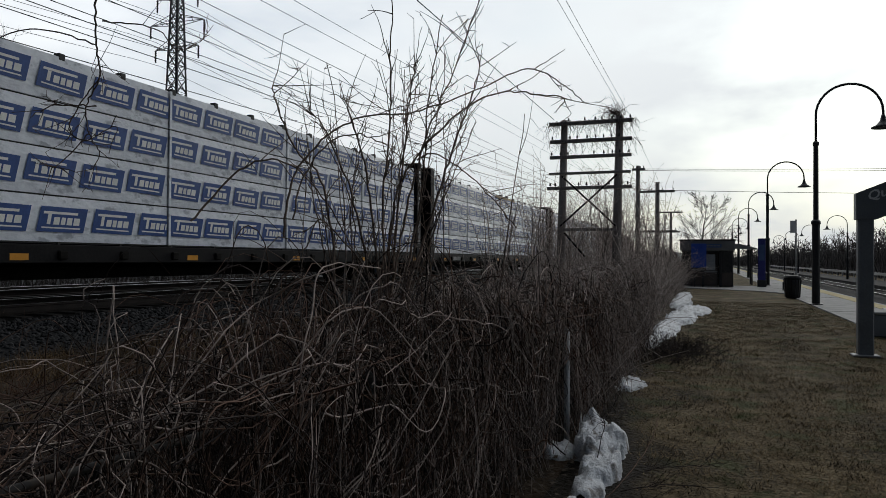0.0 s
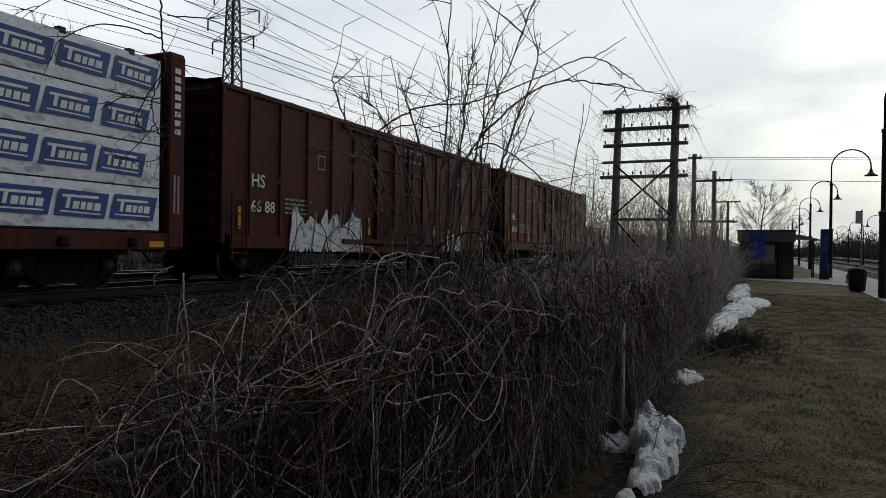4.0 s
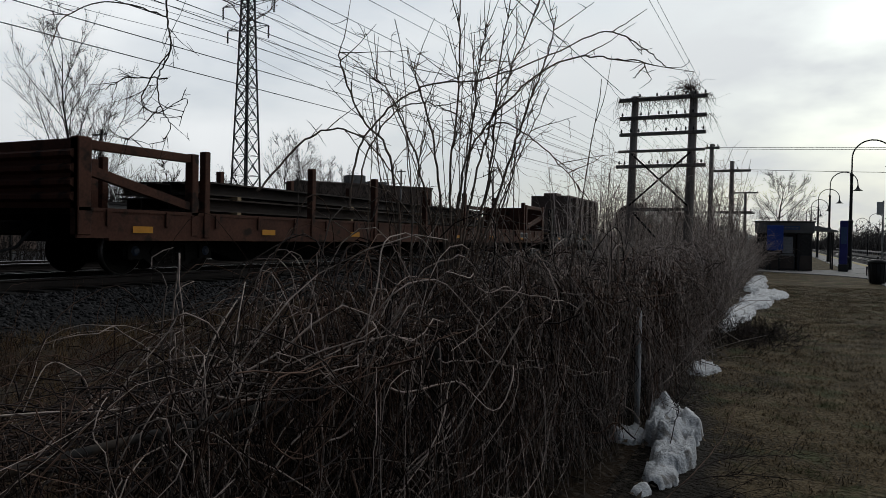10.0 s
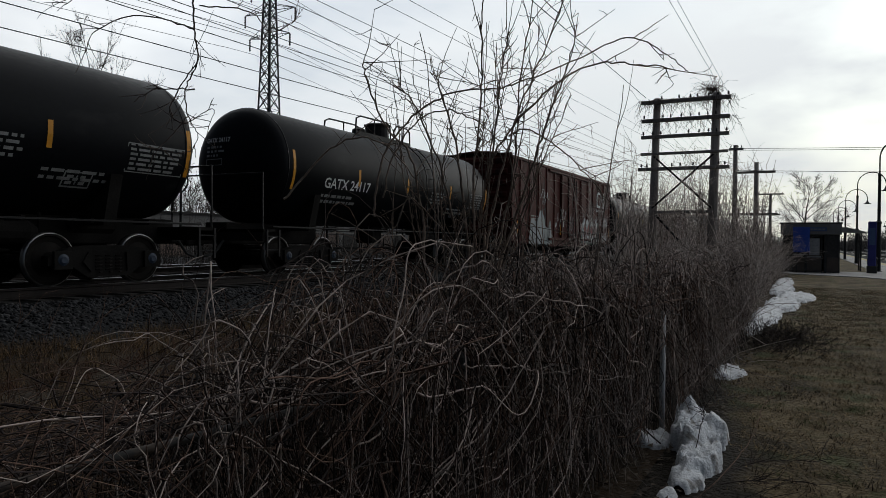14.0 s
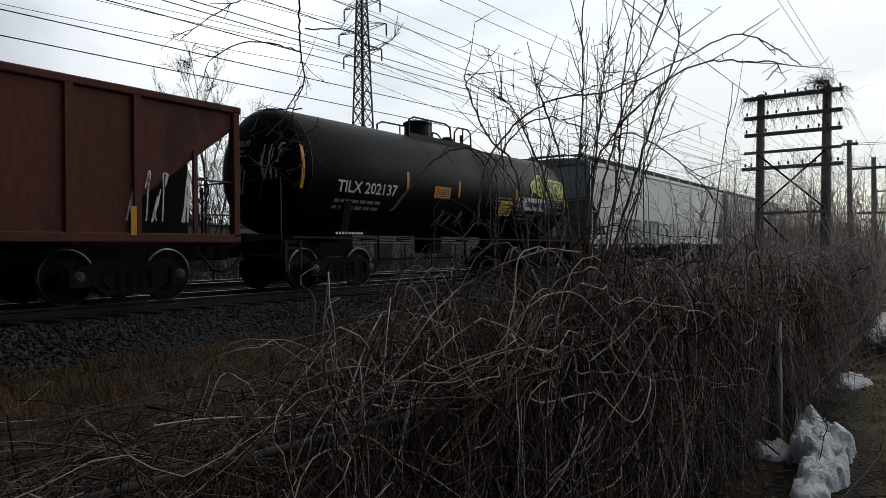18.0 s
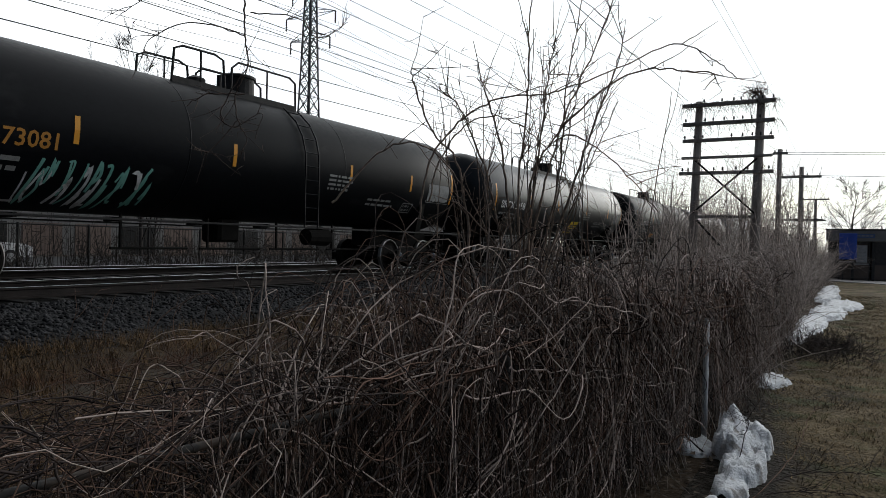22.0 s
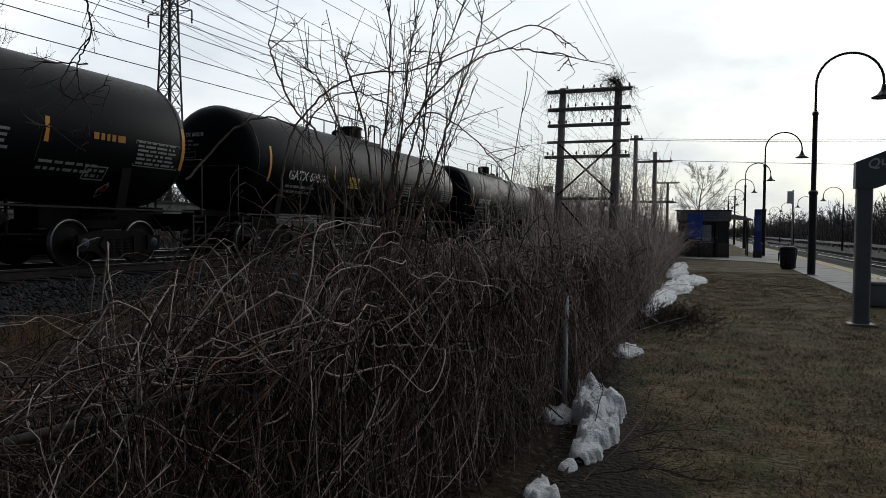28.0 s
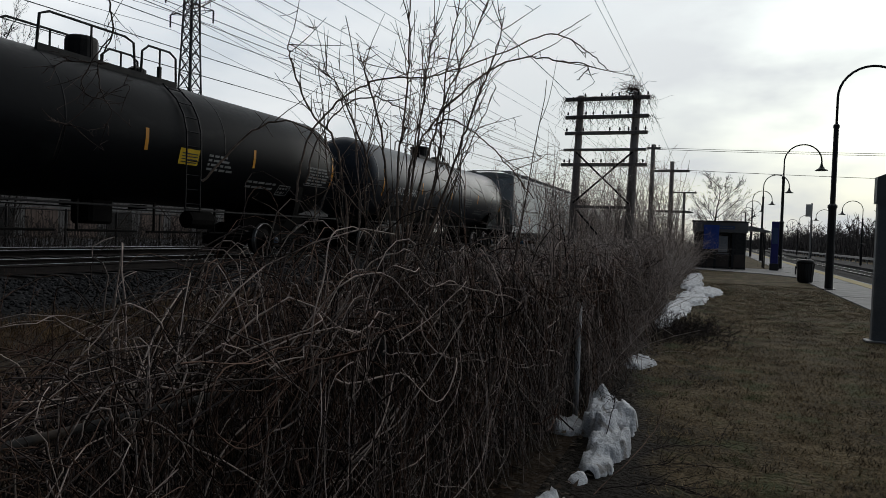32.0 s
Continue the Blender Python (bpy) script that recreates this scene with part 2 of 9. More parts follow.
M["faint"] = material("faded_stencil_paint", (0.16, 0.16, 0.16), (0.3, 0.3, 0.29), 0.6, scale=8, fine=90, bump=0)
M["ochre"] = material("ochre_stencil_paint", (0.32, 0.14, 0.02), (0.46, 0.21, 0.035), 0.6, scale=8, fine=90, bump=0)
M["yellow"] = material("yellow_reflector", (0.5, 0.21, 0.015), (0.66, 0.29, 0.02), 0.4, scale=4, fine=60, bump=0.03)
M["placard"] = material("yellow_placard", (0.75, 0.5, 0.02), (0.9, 0.62, 0.04), 0.45, scale=4, fine=60, bump=0.03)
M["darktext"] = material("dark_stencil_paint", (0.03, 0.03, 0.035), (0.08, 0.08, 0.085), 0.6, scale=8, fine=90, bump=0)
M["red"] = material("red_paint", (0.45, 0.05, 0.04), (0.6, 0.09, 0.07), 0.5, scale=8, fine=90, bump=0)
M["tank"] = material("black_tank_paint", (0.0028, 0.0033, 0.0043), (0.0055, 0.0064, 0.008), 0.46, 0.0, scale=0.9, fine=14, bump=0.06, third=(0.012, 0.0125, 0.0135), patch=0.62, stretch=(1, 0.5, 1), spec=0.06)
M["tankdust"] = material("dusty_black_tank_paint", (0.0035, 0.004, 0.005), (0.009, 0.01, 0.0115), 0.42, 0.0, scale=0.9, fine=14, bump=0.06, third=(0.011, 0.0115, 0.013), patch=0.6, stretch=(1, 0.5, 1), spec=0.3)
M["golive"] = material("olive_graffiti_fill", (0.10, 0.11, 0.02), (0.2, 0.21, 0.05), 0.6, scale=2.5, fine=16, bump=0)
M["grust"] = material("buff_graffiti_patch", (0.2, 0.13, 0.06), (0.36, 0.27, 0.15), 0.65, scale=2.5, fine=16, bump=0, third=(0.1, 0.04, 0.025), patch=0.5)
M["orangeplac"] = material("orange_placard", (0.6, 0.22, 0.02), (0.75, 0.3, 0.04), 0.5, scale=4, fine=60, bump=0.03)
M["tankgrey"] = material("dusty_grey_tank_paint", (0.014, 0.017, 0.023), (0.032, 0.037, 0.047), 0.42, 0.0, scale=0.9, fine=14, bump=0.06, third=(0.04, 0.04, 0.042), patch=0.6, stretch=(1, 0.5, 1), spec=0.45)
M["hopper"] = material("pale_grey_hopper_paint", (0.45, 0.488, 0.478), (0.535, 0.572, 0.557), 0.45, scale=0.5, fine=5, bump=0.02, third=(0.44, 0.47, 0.45), patch=0.64, stretch=(1, 1, 0.3), spec=0.4)
M["hopperdark"] = material("grimy_grey_hopper_paint", (0.22, 0.23, 0.23), (0.36, 0.37, 0.36), 0.6, scale=0.8, fine=12, bump=0.06, third=(0.13, 0.12, 0.11), patch=0.58, stretch=(1, 1, 0.35))
M["box"] = material("oxide_red_boxcar_paint", (0.05, 0.012, 0.01), (0.085, 0.022, 0.017), 0.62, scale=0.9, fine=12, bump=0.08, third=(0.04, 0.018, 0.015), patch=0.57, stretch=(1, 1, 0.3), spec=0.08)
M["boxfade"] = material("faded_brown_boxcar_paint", (0.075, 0.028, 0.021), (0.115, 0.044, 0.033), 0.65, scale=0.9, fine=12, bump=0.08, third=(0.06, 0.03, 0.025), patch=0.57, stretch=(1, 1, 0.3), spec=0.08)
M["flat"] = material("rusty_orange_flatcar_paint", (0.085, 0.02, 0.01), (0.15, 0.037, 0.016), 0.65, scale=1.5, fine=20, bump=0.1, third=(0.07, 0.028, 0.016), patch=0.57, spec=0.08)
M["flatdark"] = material("dull_brown_flatcar_paint", (0.06, 0.028, 0.02), (0.11, 0.05, 0.033), 0.65, scale=1.5, fine=20, bump=0.1, third=(0.03, 0.02, 0.016), patch=0.57, spec=0.08)
M["flatblack"] = material("black_flatcar_paint", (0.006, 0.006, 0.007), (0.016, 0.015, 0.015), 0.6, scale=1.5, fine=20, bump=0.1, spec=0.08)
M["beam"] = material("dark_steel_section", (0.016, 0.012, 0.011), (0.045, 0.032, 0.026), 0.6, 0.4, scale=3, fine=30, obrandom=0.5)
M["under"] = material("underframe_grime", (0.006, 0.0055, 0.005), (0.016, 0.0145, 0.013), 0.85, scale=3, fine=30, bump=0.2, spec=0.08)
M["wheel"] = material("wheel_steel", (0.008, 0.007, 0.006), (0.02, 0.017, 0.015), 0.75, 0.1, scale=6, fine=60, bump=0.1, spec=0.08)
M["tread"] = material("polished_wheel_rim", (0.22, 0.21, 0.2), (0.38, 0.37, 0.36), 0.4, 1.0, scale=6, fine=60, bump=0.05)
M["cap"] = material("blue_bearing_cap", (0.012, 0.02, 0.036), (0.03, 0.045, 0.07), 0.5, scale=9, fine=60, bump=0.05)
M["wrap"] = material("white_lumber_wrap", (0.62, 0.645, 0.69), (0.78, 0.8, 0.835), 0.38, scale=2.2, fine=9, bump=0.5, third=(0.4, 0.42, 0.46), patch=0.57, dist=0.03, stretch=(1, 1, 1.6), spec=0.5)
M["print"] = material("navy_wrap_print", (0.012, 0.046, 0.18), (0.022, 0.072, 0.25), 0.4, scale=3, fine=20, bump=0.2)
M["lumber"] = material("bare_lumber", (0.3, 0.22, 0.13), (0.42, 0.31, 0.19), 0.8, scale=3, fine=30, stretch=(1, 0.3, 4))
M["strap"] = material("black_strap", (0.012, 0.012, 0.012), (0.03, 0.03, 0.03), 0.6, bump=0)
M["vine"] = material("vine_bark", (0.06, 0.046, 0.039), (0.44, 0.352, 0.305), 0.85, scale=1.2, fine=30, island=1.0, bump=0.3)
# dark bark; its colour also carries the shade inside the fence tangle
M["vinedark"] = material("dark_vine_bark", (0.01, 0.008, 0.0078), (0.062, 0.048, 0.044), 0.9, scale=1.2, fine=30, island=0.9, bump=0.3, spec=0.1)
M["cane"] = material("reddish_cane_bark", (0.02, 0.0125, 0.0095), (0.17, 0.107, 0.08), 0.85, scale=1.2, fine=30, island=0.9, bump=0.3, spec=0.1)
M["brush"] = material("brown_brush_bark", (0.17, 0.143, 0.125), (0.55, 0.47, 0.425), 0.9, scale=1.2, fine=30, island=0.9, bump=0.3, spec=0.06)
M["stem"] = material("tan_stem_bark", (0.055, 0.042, 0.034), (0.26, 0.2, 0.16), 0.85, scale=3, fine=40, island=0.5, bump=0.3, spec=0.1)
M["twig"] = material("dark_twig_bark", (0.035, 0.026, 0.023), (0.12, 0.092, 0.078), 0.9, scale=3, fine=40, island=0.4, bump=0.3, spec=0.06)
M["treebark"] = material("grey_tree_bark", (0.022, 0.019, 0.018), (0.06, 0.052, 0.047), 0.9, scale=2, fine=20, island=0.3, bump=0.3, spec=0.06)
M["grass"] = material("dry_grass", (0.024, 0.0155, 0.009), (0.17, 0.108, 0.054), 0.9, scale=0.8, fine=7, island=0.8, bump=0, third=(0.07, 0.03, 0.018), patch=0.54, spec=0.1)
M["turf"] = material("short_dead_turf", (0.02, 0.0145, 0.008), (0.25, 0.185, 0.105), 0.9, scale=1.2, fine=9, island=0.6, bump=0, third=(0.075, 0.078, 0.034), patch=0.55, spec=0.1)
M["grating"] = material("weathered_walkway_steel", (0.1, 0.1, 0.1), (0.24, 0.24, 0.245), 0.6, 0.6, scale=2, fine=20, bump=0.1)
M["gaterust"] = material("rusty_gate_steel", (0.05, 0.026, 0.018), (0.13, 0.066, 0.045), 0.85, scale=3, fine=25, bump=0.3, spec=0.2)
M["gcapblue"] = material("blue_cap_paint", (0.05, 0.16, 0.3), (0.08, 0.22, 0.38), 0.5, scale=4, fine=25, bump=0.1)
M["gcapwhite"] = material("white_cap_paint", (0.5, 0.49, 0.46), (0.72, 0.71, 0.68), 0.5, scale=4, fine=25, bump=0.1)
M["leaf"] = material("dead_leaf_litter", (0.026, 0.019, 0.014), (0.075, 0.053, 0.036), 0.9, scale=3, fine=20, island=0.8, bump=0)
M["farwood"] = material("far_bare_woods", (0.04, 0.036, 0.036), (0.1, 0.09, 0.088), 0.95, scale=0.4, fine=3, island=0.5, bump=0)
M["brick"] = material("red_brick_wall", (0.05, 0.018, 0.014), (0.085, 0.033, 0.025), 0.85, scale=0.8, fine=12, bump=0.2)
M["greyclad"] = material("grey_brown_cladding", (0.1, 0.072, 0.06), (0.16, 0.118, 0.098), 0.8, scale=0.2, fine=3, stretch=(1, 1, 3), bump=0.1)
M["paleclad"] = material("pale_grey_cladding", (0.1, 0.096, 0.093), (0.17, 0.165, 0.16), 0.8, scale=0.4, fine=6, stretch=(1, 4, 0.4), bump=0.1)
M["greenroof"] = material("green_copper_roof", (0.13, 0.34, 0.28), (0.2, 0.44, 0.36), 0.6, scale=0.5, fine=8)
M["railpipe"] = material("dull_weathered_pipe", (0.014, 0.013, 0.012), (0.04, 0.037, 0.034), 0.75, 0.1, scale=6, fine=50, third=(0.06, 0.045, 0.035), patch=0.5)
M["glass"] = material("dark_window_glass", (0.03, 0.035, 0.04), (0.06, 0.07, 0.08), 0.12, scale=0.5, fine=4, bump=0, spec=0.8)
M["curtain"] = material("pale_curtained_window", (0.35, 0.36, 0.34), (0.5, 0.5, 0.48), 0.4, scale=2, fine=8, bump=0)
M["carblue"] = material("blue_car_paint", (0.01, 0.035, 0.22), (0.015, 0.05, 0.3), 0.25, 0.1, scale=2, fine=40, bump=0, spec=0.6)
M["carwhite"] = material("white_car_paint", (0.4, 0.4, 0.4), (0.55, 0.55, 0.55), 0.25, scale=2, fine=40, bump=0, spec=0.6)
M["tyre"] = material("tyre_rubber", (0.012, 0.012, 0.012), (0.03, 0.03, 0.03), 0.85, scale=9, fine=60)
M["shelter"] = material("dark_bronze_frame", (0.03, 0.03, 0.032), (0.06, 0.058, 0.056), 0.5, 0.4, scale=3, fine=50, bump=0.05)
# opaque door pane; the daylight through the glass is put into its pale colour
M["frosted"] = material("frosted_door_glass", (0.24, 0.25, 0.26), (0.34, 0.35, 0.36), 0.3, scale=2, fine=8, bump=0, spec=0.5)
M["brownpanel"] = material("brown_shelter_panel", (0.055, 0.042, 0.036), (0.1, 0.078, 0.066), 0.6, scale=2, fine=40, bump=0.05)
M["smoked"] = material("smoked_shelter_glass", (0.018, 0.018, 0.02), (0.035, 0.034, 0.036), 0.2, scale=1, fine=8, bump=0, spec=0.5)
M["fascia"] = material("grey_shelter_fascia", (0.12, 0.12, 0.12), (0.19, 0.19, 0.19), 0.6, scale=2, fine=40, bump=0.05)
M["signpost"] = material("slate_grey_sign_paint", (0.11, 0.118, 0.125), (0.17, 0.178, 0.186), 0.5, 0.2, scale=3, fine=50, bump=0.05)
M["tactile"] = material("yellow_tactile_strip", (0.28, 0.225, 0.09), (0.4, 0.32, 0.13), 0.8, scale=2, fine=40, bump=0.3)
M["gwhite"] = material("white_graffiti_paint", (0.4, 0.41, 0.42), (0.68, 0.69, 0.7), 0.6, scale=2.5, fine=16, bump=0, third=(0.22, 0.2, 0.19), patch=0.58)
M["gyellow"] = material("yellow_green_graffiti_paint", (0.4, 0.42, 0.05), (0.62, 0.6, 0.12), 0.55, scale=2.5, fine=16, bump=0)
M["gdark"] = material("dark_graffiti_paint", (0.02, 0.025, 0.03), (0.06, 0.068, 0.078), 0.6, scale=2.5, fine=16, bump=0)
M["ggrey"] = material("silver_graffiti_paint", (0.15, 0.175, 0.185), (0.28, 0.31, 0.32), 0.5, scale=2.5, fine=16, bump=0)
M["gpale"] = material("pale_green_graffiti_paint", (0.16, 0.2, 0.18), (0.42, 0.36, 0.36), 0.6, scale=1.6, fine=9, bump=0, third=(0.06, 0.17, 0.13), patch=0.48)
M["gred"] = material("red_graffiti_paint", (0.16, 0.02, 0.02), (0.3, 0.045, 0.04), 0.6, scale=2.5, fine=16, bump=0)
M["gblue"] = material("blue_graffiti_paint", (0.05, 0.25, 0.38), (0.1, 0.38, 0.5), 0.55, scale=2.5, fine=16, bump=0)
M["gteal"] = material("teal_graffiti_paint", (0.1, 0.3, 0.26), (0.2, 0.42, 0.36), 0.6, scale=2.5, fine=16, bump=0)


# ---------------------------------------------------------------- mesh helpers
def part(name, bm, mat, parent=None, label="", smooth=False):
    """One mesh object from a bmesh, under a thing or a part."""
    me = bpy.data.meshes.new(name)
    bm.to_mesh(me)
    bm.free()
    me.materials.append(M[mat])
    if smooth:
        me.polygons.foreach_set("use_smooth", [True] * len(me.polygons))
    ob = new(name, me)
    ob.parent = parent
    if label:
        ob["label"] = label
    return ob


def again(ob, parent, m=None):
    """A second object on the same mesh."""
    o = new(ob.name.split(".")[0], ob.data)
    o.parent = parent
    if m is not None:
        o.matrix_basis = m
    if "label" in ob:
        o["label"] = ob["label"]
    return o


def thing(name, label, category, group="", at=(0, 0, 0), kind=""):
    e = new(name)
    e.location = at
    e.empty_display_size = 0.2
    return tagged(e, label, category, group, kind)


def box(bm, x0, x1, y0, y1, z0, z1, bevel=0.0):
    vs = [bm.verts.new((x, y, z)) for z in (z0, z1) for x, y in ((x0, y0), (x1, y0), (x1, y1), (x0, y1))]
    fs = [bm.faces.new([vs[i] for i in q]) for q in
          ((3, 2, 1, 0), (4, 5, 6, 7), (0, 1, 5, 4), (1, 2, 6, 5), (2, 3, 7, 6), (3, 0, 4, 7))]
    if bevel:
        bmesh.ops.bevel(bm, geom=list({e for f in fs for e in f.edges}), offset=bevel, segments=1, affect="EDGES", profile=0.5)
    return bm


def each(name, rows, mat, parent=None, label="", bevel=0.0):
    """One part for each box."""
    for r in rows:
        part(name, boxes(r, bevel=bevel), mat, parent, label)


def boxes(*rows, bevel=0.0):
    bm = bmesh.new()
    for r in rows:
        box(bm, *r, bevel=bevel)
    return bm


def rod(bm, a, b, r, r2=None, sides=8, caps=True):
    """A tapered round bar from a to b."""
    a, b = Vector(a), Vector(b)
    q = (b - a).to_track_quat("Z", "Y").to_matrix()
    rings = []
    for p, rad in ((a, r), (b, r if r2 is None else r2)):
        rings.append([bm.verts.new(p + q @ Vector((rad * math.cos(2 * math.pi * k / sides), rad * math.sin(2 * math.pi * k / sides), 0))) for k in range(sides)])
    for k in range(sides):
        bm.faces.new((rings[0][k], rings[0][(k + 1) % sides], rings[1][(k + 1) % sides], rings[1][k]))
    if caps:
        bm.faces.new(rings[0][::-1])
        bm.faces.new(rings[1])
    return bm


def rods(*rows, sides=8):
    bm = bmesh.new()
    for a, b, r in rows:
        rod(bm, a, b, r, sides=sides)
    return bm


def pipe(bm, pts, r, sides=6):
    """A bent bar of one thickness through points."""
    pts = [Vector(p) for p in pts]
    rings = []
    for i, p in enumerate(pts):
        d = (pts[min(i + 1, len(pts) - 1)] - pts[max(i - 1, 0)]).normalized()
        u = d.orthogonal().normalized() if i == 0 else (u - d * u.dot(d)).normalized()
        w = d.cross(u)
        rings.append([bm.verts.new(p + (u * math.cos(2 * math.pi * k / sides) + w * math.sin(2 * math.pi * k / sides)) * r) for k in range(sides)])
    for i in range(len(rings) - 1):
        for k in range(sides):
            bm.faces.new((rings[i][k], rings[i][(k + 1) % sides], rings[i + 1][(k + 1) % sides], rings[i + 1][k]))
    bm.faces.new(rings[0][::-1])
    bm.faces.new(rings[-1])
    return bm


def prism(bm, outline, axis, lo, hi):
    """A flat outline pushed out along an axis. The outline is in the two other axes, in x, y, z order."""
    def at(p, v):
        q = list(p)
        q.insert(axis, v)
        return bm.verts.new(q)
    a, b = [at(p, lo) for p in outline], [at(p, hi) for p in outline]
    n = len(outline)
    for k in range(n):
        bm.faces.new((a[k], a[(k + 1) % n], b[(k + 1) % n], b[k]))
    bm.faces.new(a[::-1])
    bm.faces.new(b)
    bmesh.ops.recalc_face_normals(bm, faces=bm.faces[:])
    return bm


def lathe(bm, profile, sides=20, axis="z", origin=(0, 0, 0)):
    """A turned shape from rows of (radius, height)."""
    rings = []
    ox, oy, oz = origin
    for r, h in profile:
        ring = []
        for k in range(sides):
            c, s = r * math.cos(2 * math.pi * k / sides), r * math.sin(2 * math.pi * k / sides)
            p = (c, s, h) if axis == "z" else (h, c, s) if axis == "x" else (c, h, s)
            ring.append(bm.verts.new((p[0] + ox, p[1] + oy, p[2] + oz)))
        rings.append(ring)
    for i in range(len(rings) - 1):
        for k in range(sides):
            bm.faces.new((rings[i][k], rings[i][(k + 1) % sides], rings[i + 1][(k + 1) % sides], rings[i + 1][k]))
    bm.faces.new(rings[0][::-1])
    bm.faces.new(rings[-1])
    bmesh.ops.recalc_face_normals(bm, faces=bm.faces[:])
    return bm


def raw_mesh(name, verts, faces, mat, smooth=False):
    """A mesh from arrays: verts (n, 3), faces (m, 3 or 4)."""
    me = bpy.data.meshes.new(name)
    verts, faces = np.asarray(verts, np.float32), np.asarray(faces, np.int32)
    me.vertices.add(len(verts))
    me.vertices.foreach_set("co", verts.ravel())
    k = faces.shape[1]
    me.loops.add(faces.size)
    me.loops.foreach_set("vertex_index", faces.ravel())
    me.polygons.add(len(faces))
    me.polygons.foreach_set("loop_start", np.arange(0, faces.size, k, dtype=np.int32))
    me.polygons.foreach_set("loop_total", np.full(len(faces), k, np.int32))
    if smooth:
        me.polygons.foreach_set("use_smooth", np.ones(len(faces), bool))
    me.update(calc_edges=True)
    me.materials.append(M[mat])
    return me


def tube_arrays(paths, sides=3):
    """Verts and quads of many thin tapered tubes. paths: (points (n, 3), radius at start, radius at end)."""
    V, F, base = [], [], 0
    ang = np.arange(sides) * 2 * np.pi / sides
    ca, sa = np.cos(ang)[None, :, None], np.sin(ang)[None, :, None]
    for pts, r0, r1 in paths:
        pts = np.asarray(pts, float)
        n = len(pts)
        d = np.gradient(pts, axis=0)
        d /= np.linalg.norm(d, axis=1, keepdims=True) + 1e-9
        ref = np.array([0.31, 0.87, 0.38]) if abs(d[:, 2]).mean() > 0.5 else np.array([0.1, 0.2, 0.97])
        u = np.cross(d, ref)
        u /= np.linalg.norm(u, axis=1, keepdims=True) + 1e-9
        w = np.cross(d, u)
        r = np.linspace(r0, r1, n)[:, None, None]
        V.append((pts[:, None, :] + (u[:, None, :] * ca + w[:, None, :] * sa) * r).reshape(-1, 3))
        i = np.arange(n - 1)[:, None] * sides
        k = np.arange(sides)[None, :]
        a, b = i + k, i + (k + 1) % sides
        F.append(np.stack((a, b, b + sides, a + sides), -1).reshape(-1, 4) + base)
        base += n * sides
    return np.concatenate(V), np.concatenate(F)


def tubes(name, paths, mat, sides=3, parent=None):
    v, f = tube_arrays(paths, sides)
    ob = new(name, raw_mesh(name, v, f, mat, smooth=True))
    ob.parent = parent
    return ob


def lettering(text, size, align="LEFT", bold=0.0):
    """Flat glyph triangles of the built-in font, as (verts (n, 2), faces)."""
    cu = bpy.data.curves.new("glyphs", "FONT")
    cu.body, cu.size, cu.align_x = text, size, align
    cu.resolution_u, cu.offset = 2, bold
    ob = new("glyphs", cu)
    bpy.context.view_layer.update()
    me = ob.evaluated_get(bpy.context.evaluated_depsgraph_get()).to_mesh()
    v = [(p.co.x, p.co.y) for p in me.vertices]
    f = [tuple(p.vertices) for p in me.polygons]
    bpy.data.objects.remove(ob)
    bpy.data.curves.remove(cu)
    return v, f


def on_side(name, flat, y, z, x_of, mat, parent, label="", flip=1):
    """Lays a flat outline on a car's near side (x_of gives the side's x by height). Runs along +y, which reads from front to back."""
    bm = bmesh.new()
    v, f = flat
    vs = [bm.verts.new((x_of(z + p[1]) + (p[2] if len(p) > 2 else 0.0), y + p[0] * flip, z + p[1])) for p in v]
    for q in f:
        try:
            bm.faces.new([vs[i] for i in q])
        except ValueError:
            pass
    bmesh.ops.recalc_face_normals(bm, faces=bm.faces[:])
    for fc in bm.faces:
        if fc.normal.x < 0:
            fc.normal_flip()
    ob = part(name, bm, mat, parent, label)
    if name in ("stencil_print", "sill_print", "placard_print"):
        tagged(ob, kind="stuff")
    return ob


def bars(rows):
    """Flat rectangles (y, z, width, height) as one outline."""
    v, f = [], []
    for a, b, w, h in rows:
        n = max(1, int(h / 0.2))
        for k in range(n):
            i = len(v)
            z0, z1 = b + h * k / n, b + h * (k + 1) / n
            v += [(a, z0), (a + w, z0), (a + w, z1), (a, z1)]
            f.append((i, i + 1, i + 2, i + 3))
    return v, f


def small_print(seed, width, lines, pitch, height):
    """Lines of unreadable stencil print, as plain bars."""
    rng = random.Random(seed)
    rows = []
    for k in range(lines):
        a = 0.0
        while a < width:
            w = rng.uniform(0.06, 0.3) * min(1, width)
            if a + w > width:
                break
            rows.append((a, -k * pitch, w, height))
            a += w + 0.05
    return bars(rows)
# ---------------------------------------------------------------- ground and tracks
TRACK_X, RAIL_Z, GAUGE = -12.2, 0.63, 1.435
TRACKS = (TRACK_X, -17.3)


def ground_z(x, y):
    """Lawn by the camera, a weedy dip behind the fence, the track bed, the sunken station track."""
    bumps = 0.035 * noise.noise((x * 0.5, y * 0.5, 0)) + 0.012 * noise.noise((x * 2.1, y * 2.1, 3))
    if x > 5.75:
        return -0.95
    if x > -1.2:
        return bumps * (0.5 if x < 3.0 else 0.0) - (0.02 if x >= 3.0 else 0)
    if x > -7.8:
        return bumps + 0.02 * (-1.2 - x)
    if x > -20.5:
        return 0.1
    return 0.12 + bumps * 2


def lines(*pieces):
    out = []
    for a, b, n in pieces:
        out += list(np.linspace(a, b, n, endpoint=False))
    return out + [pieces[-1][1]]


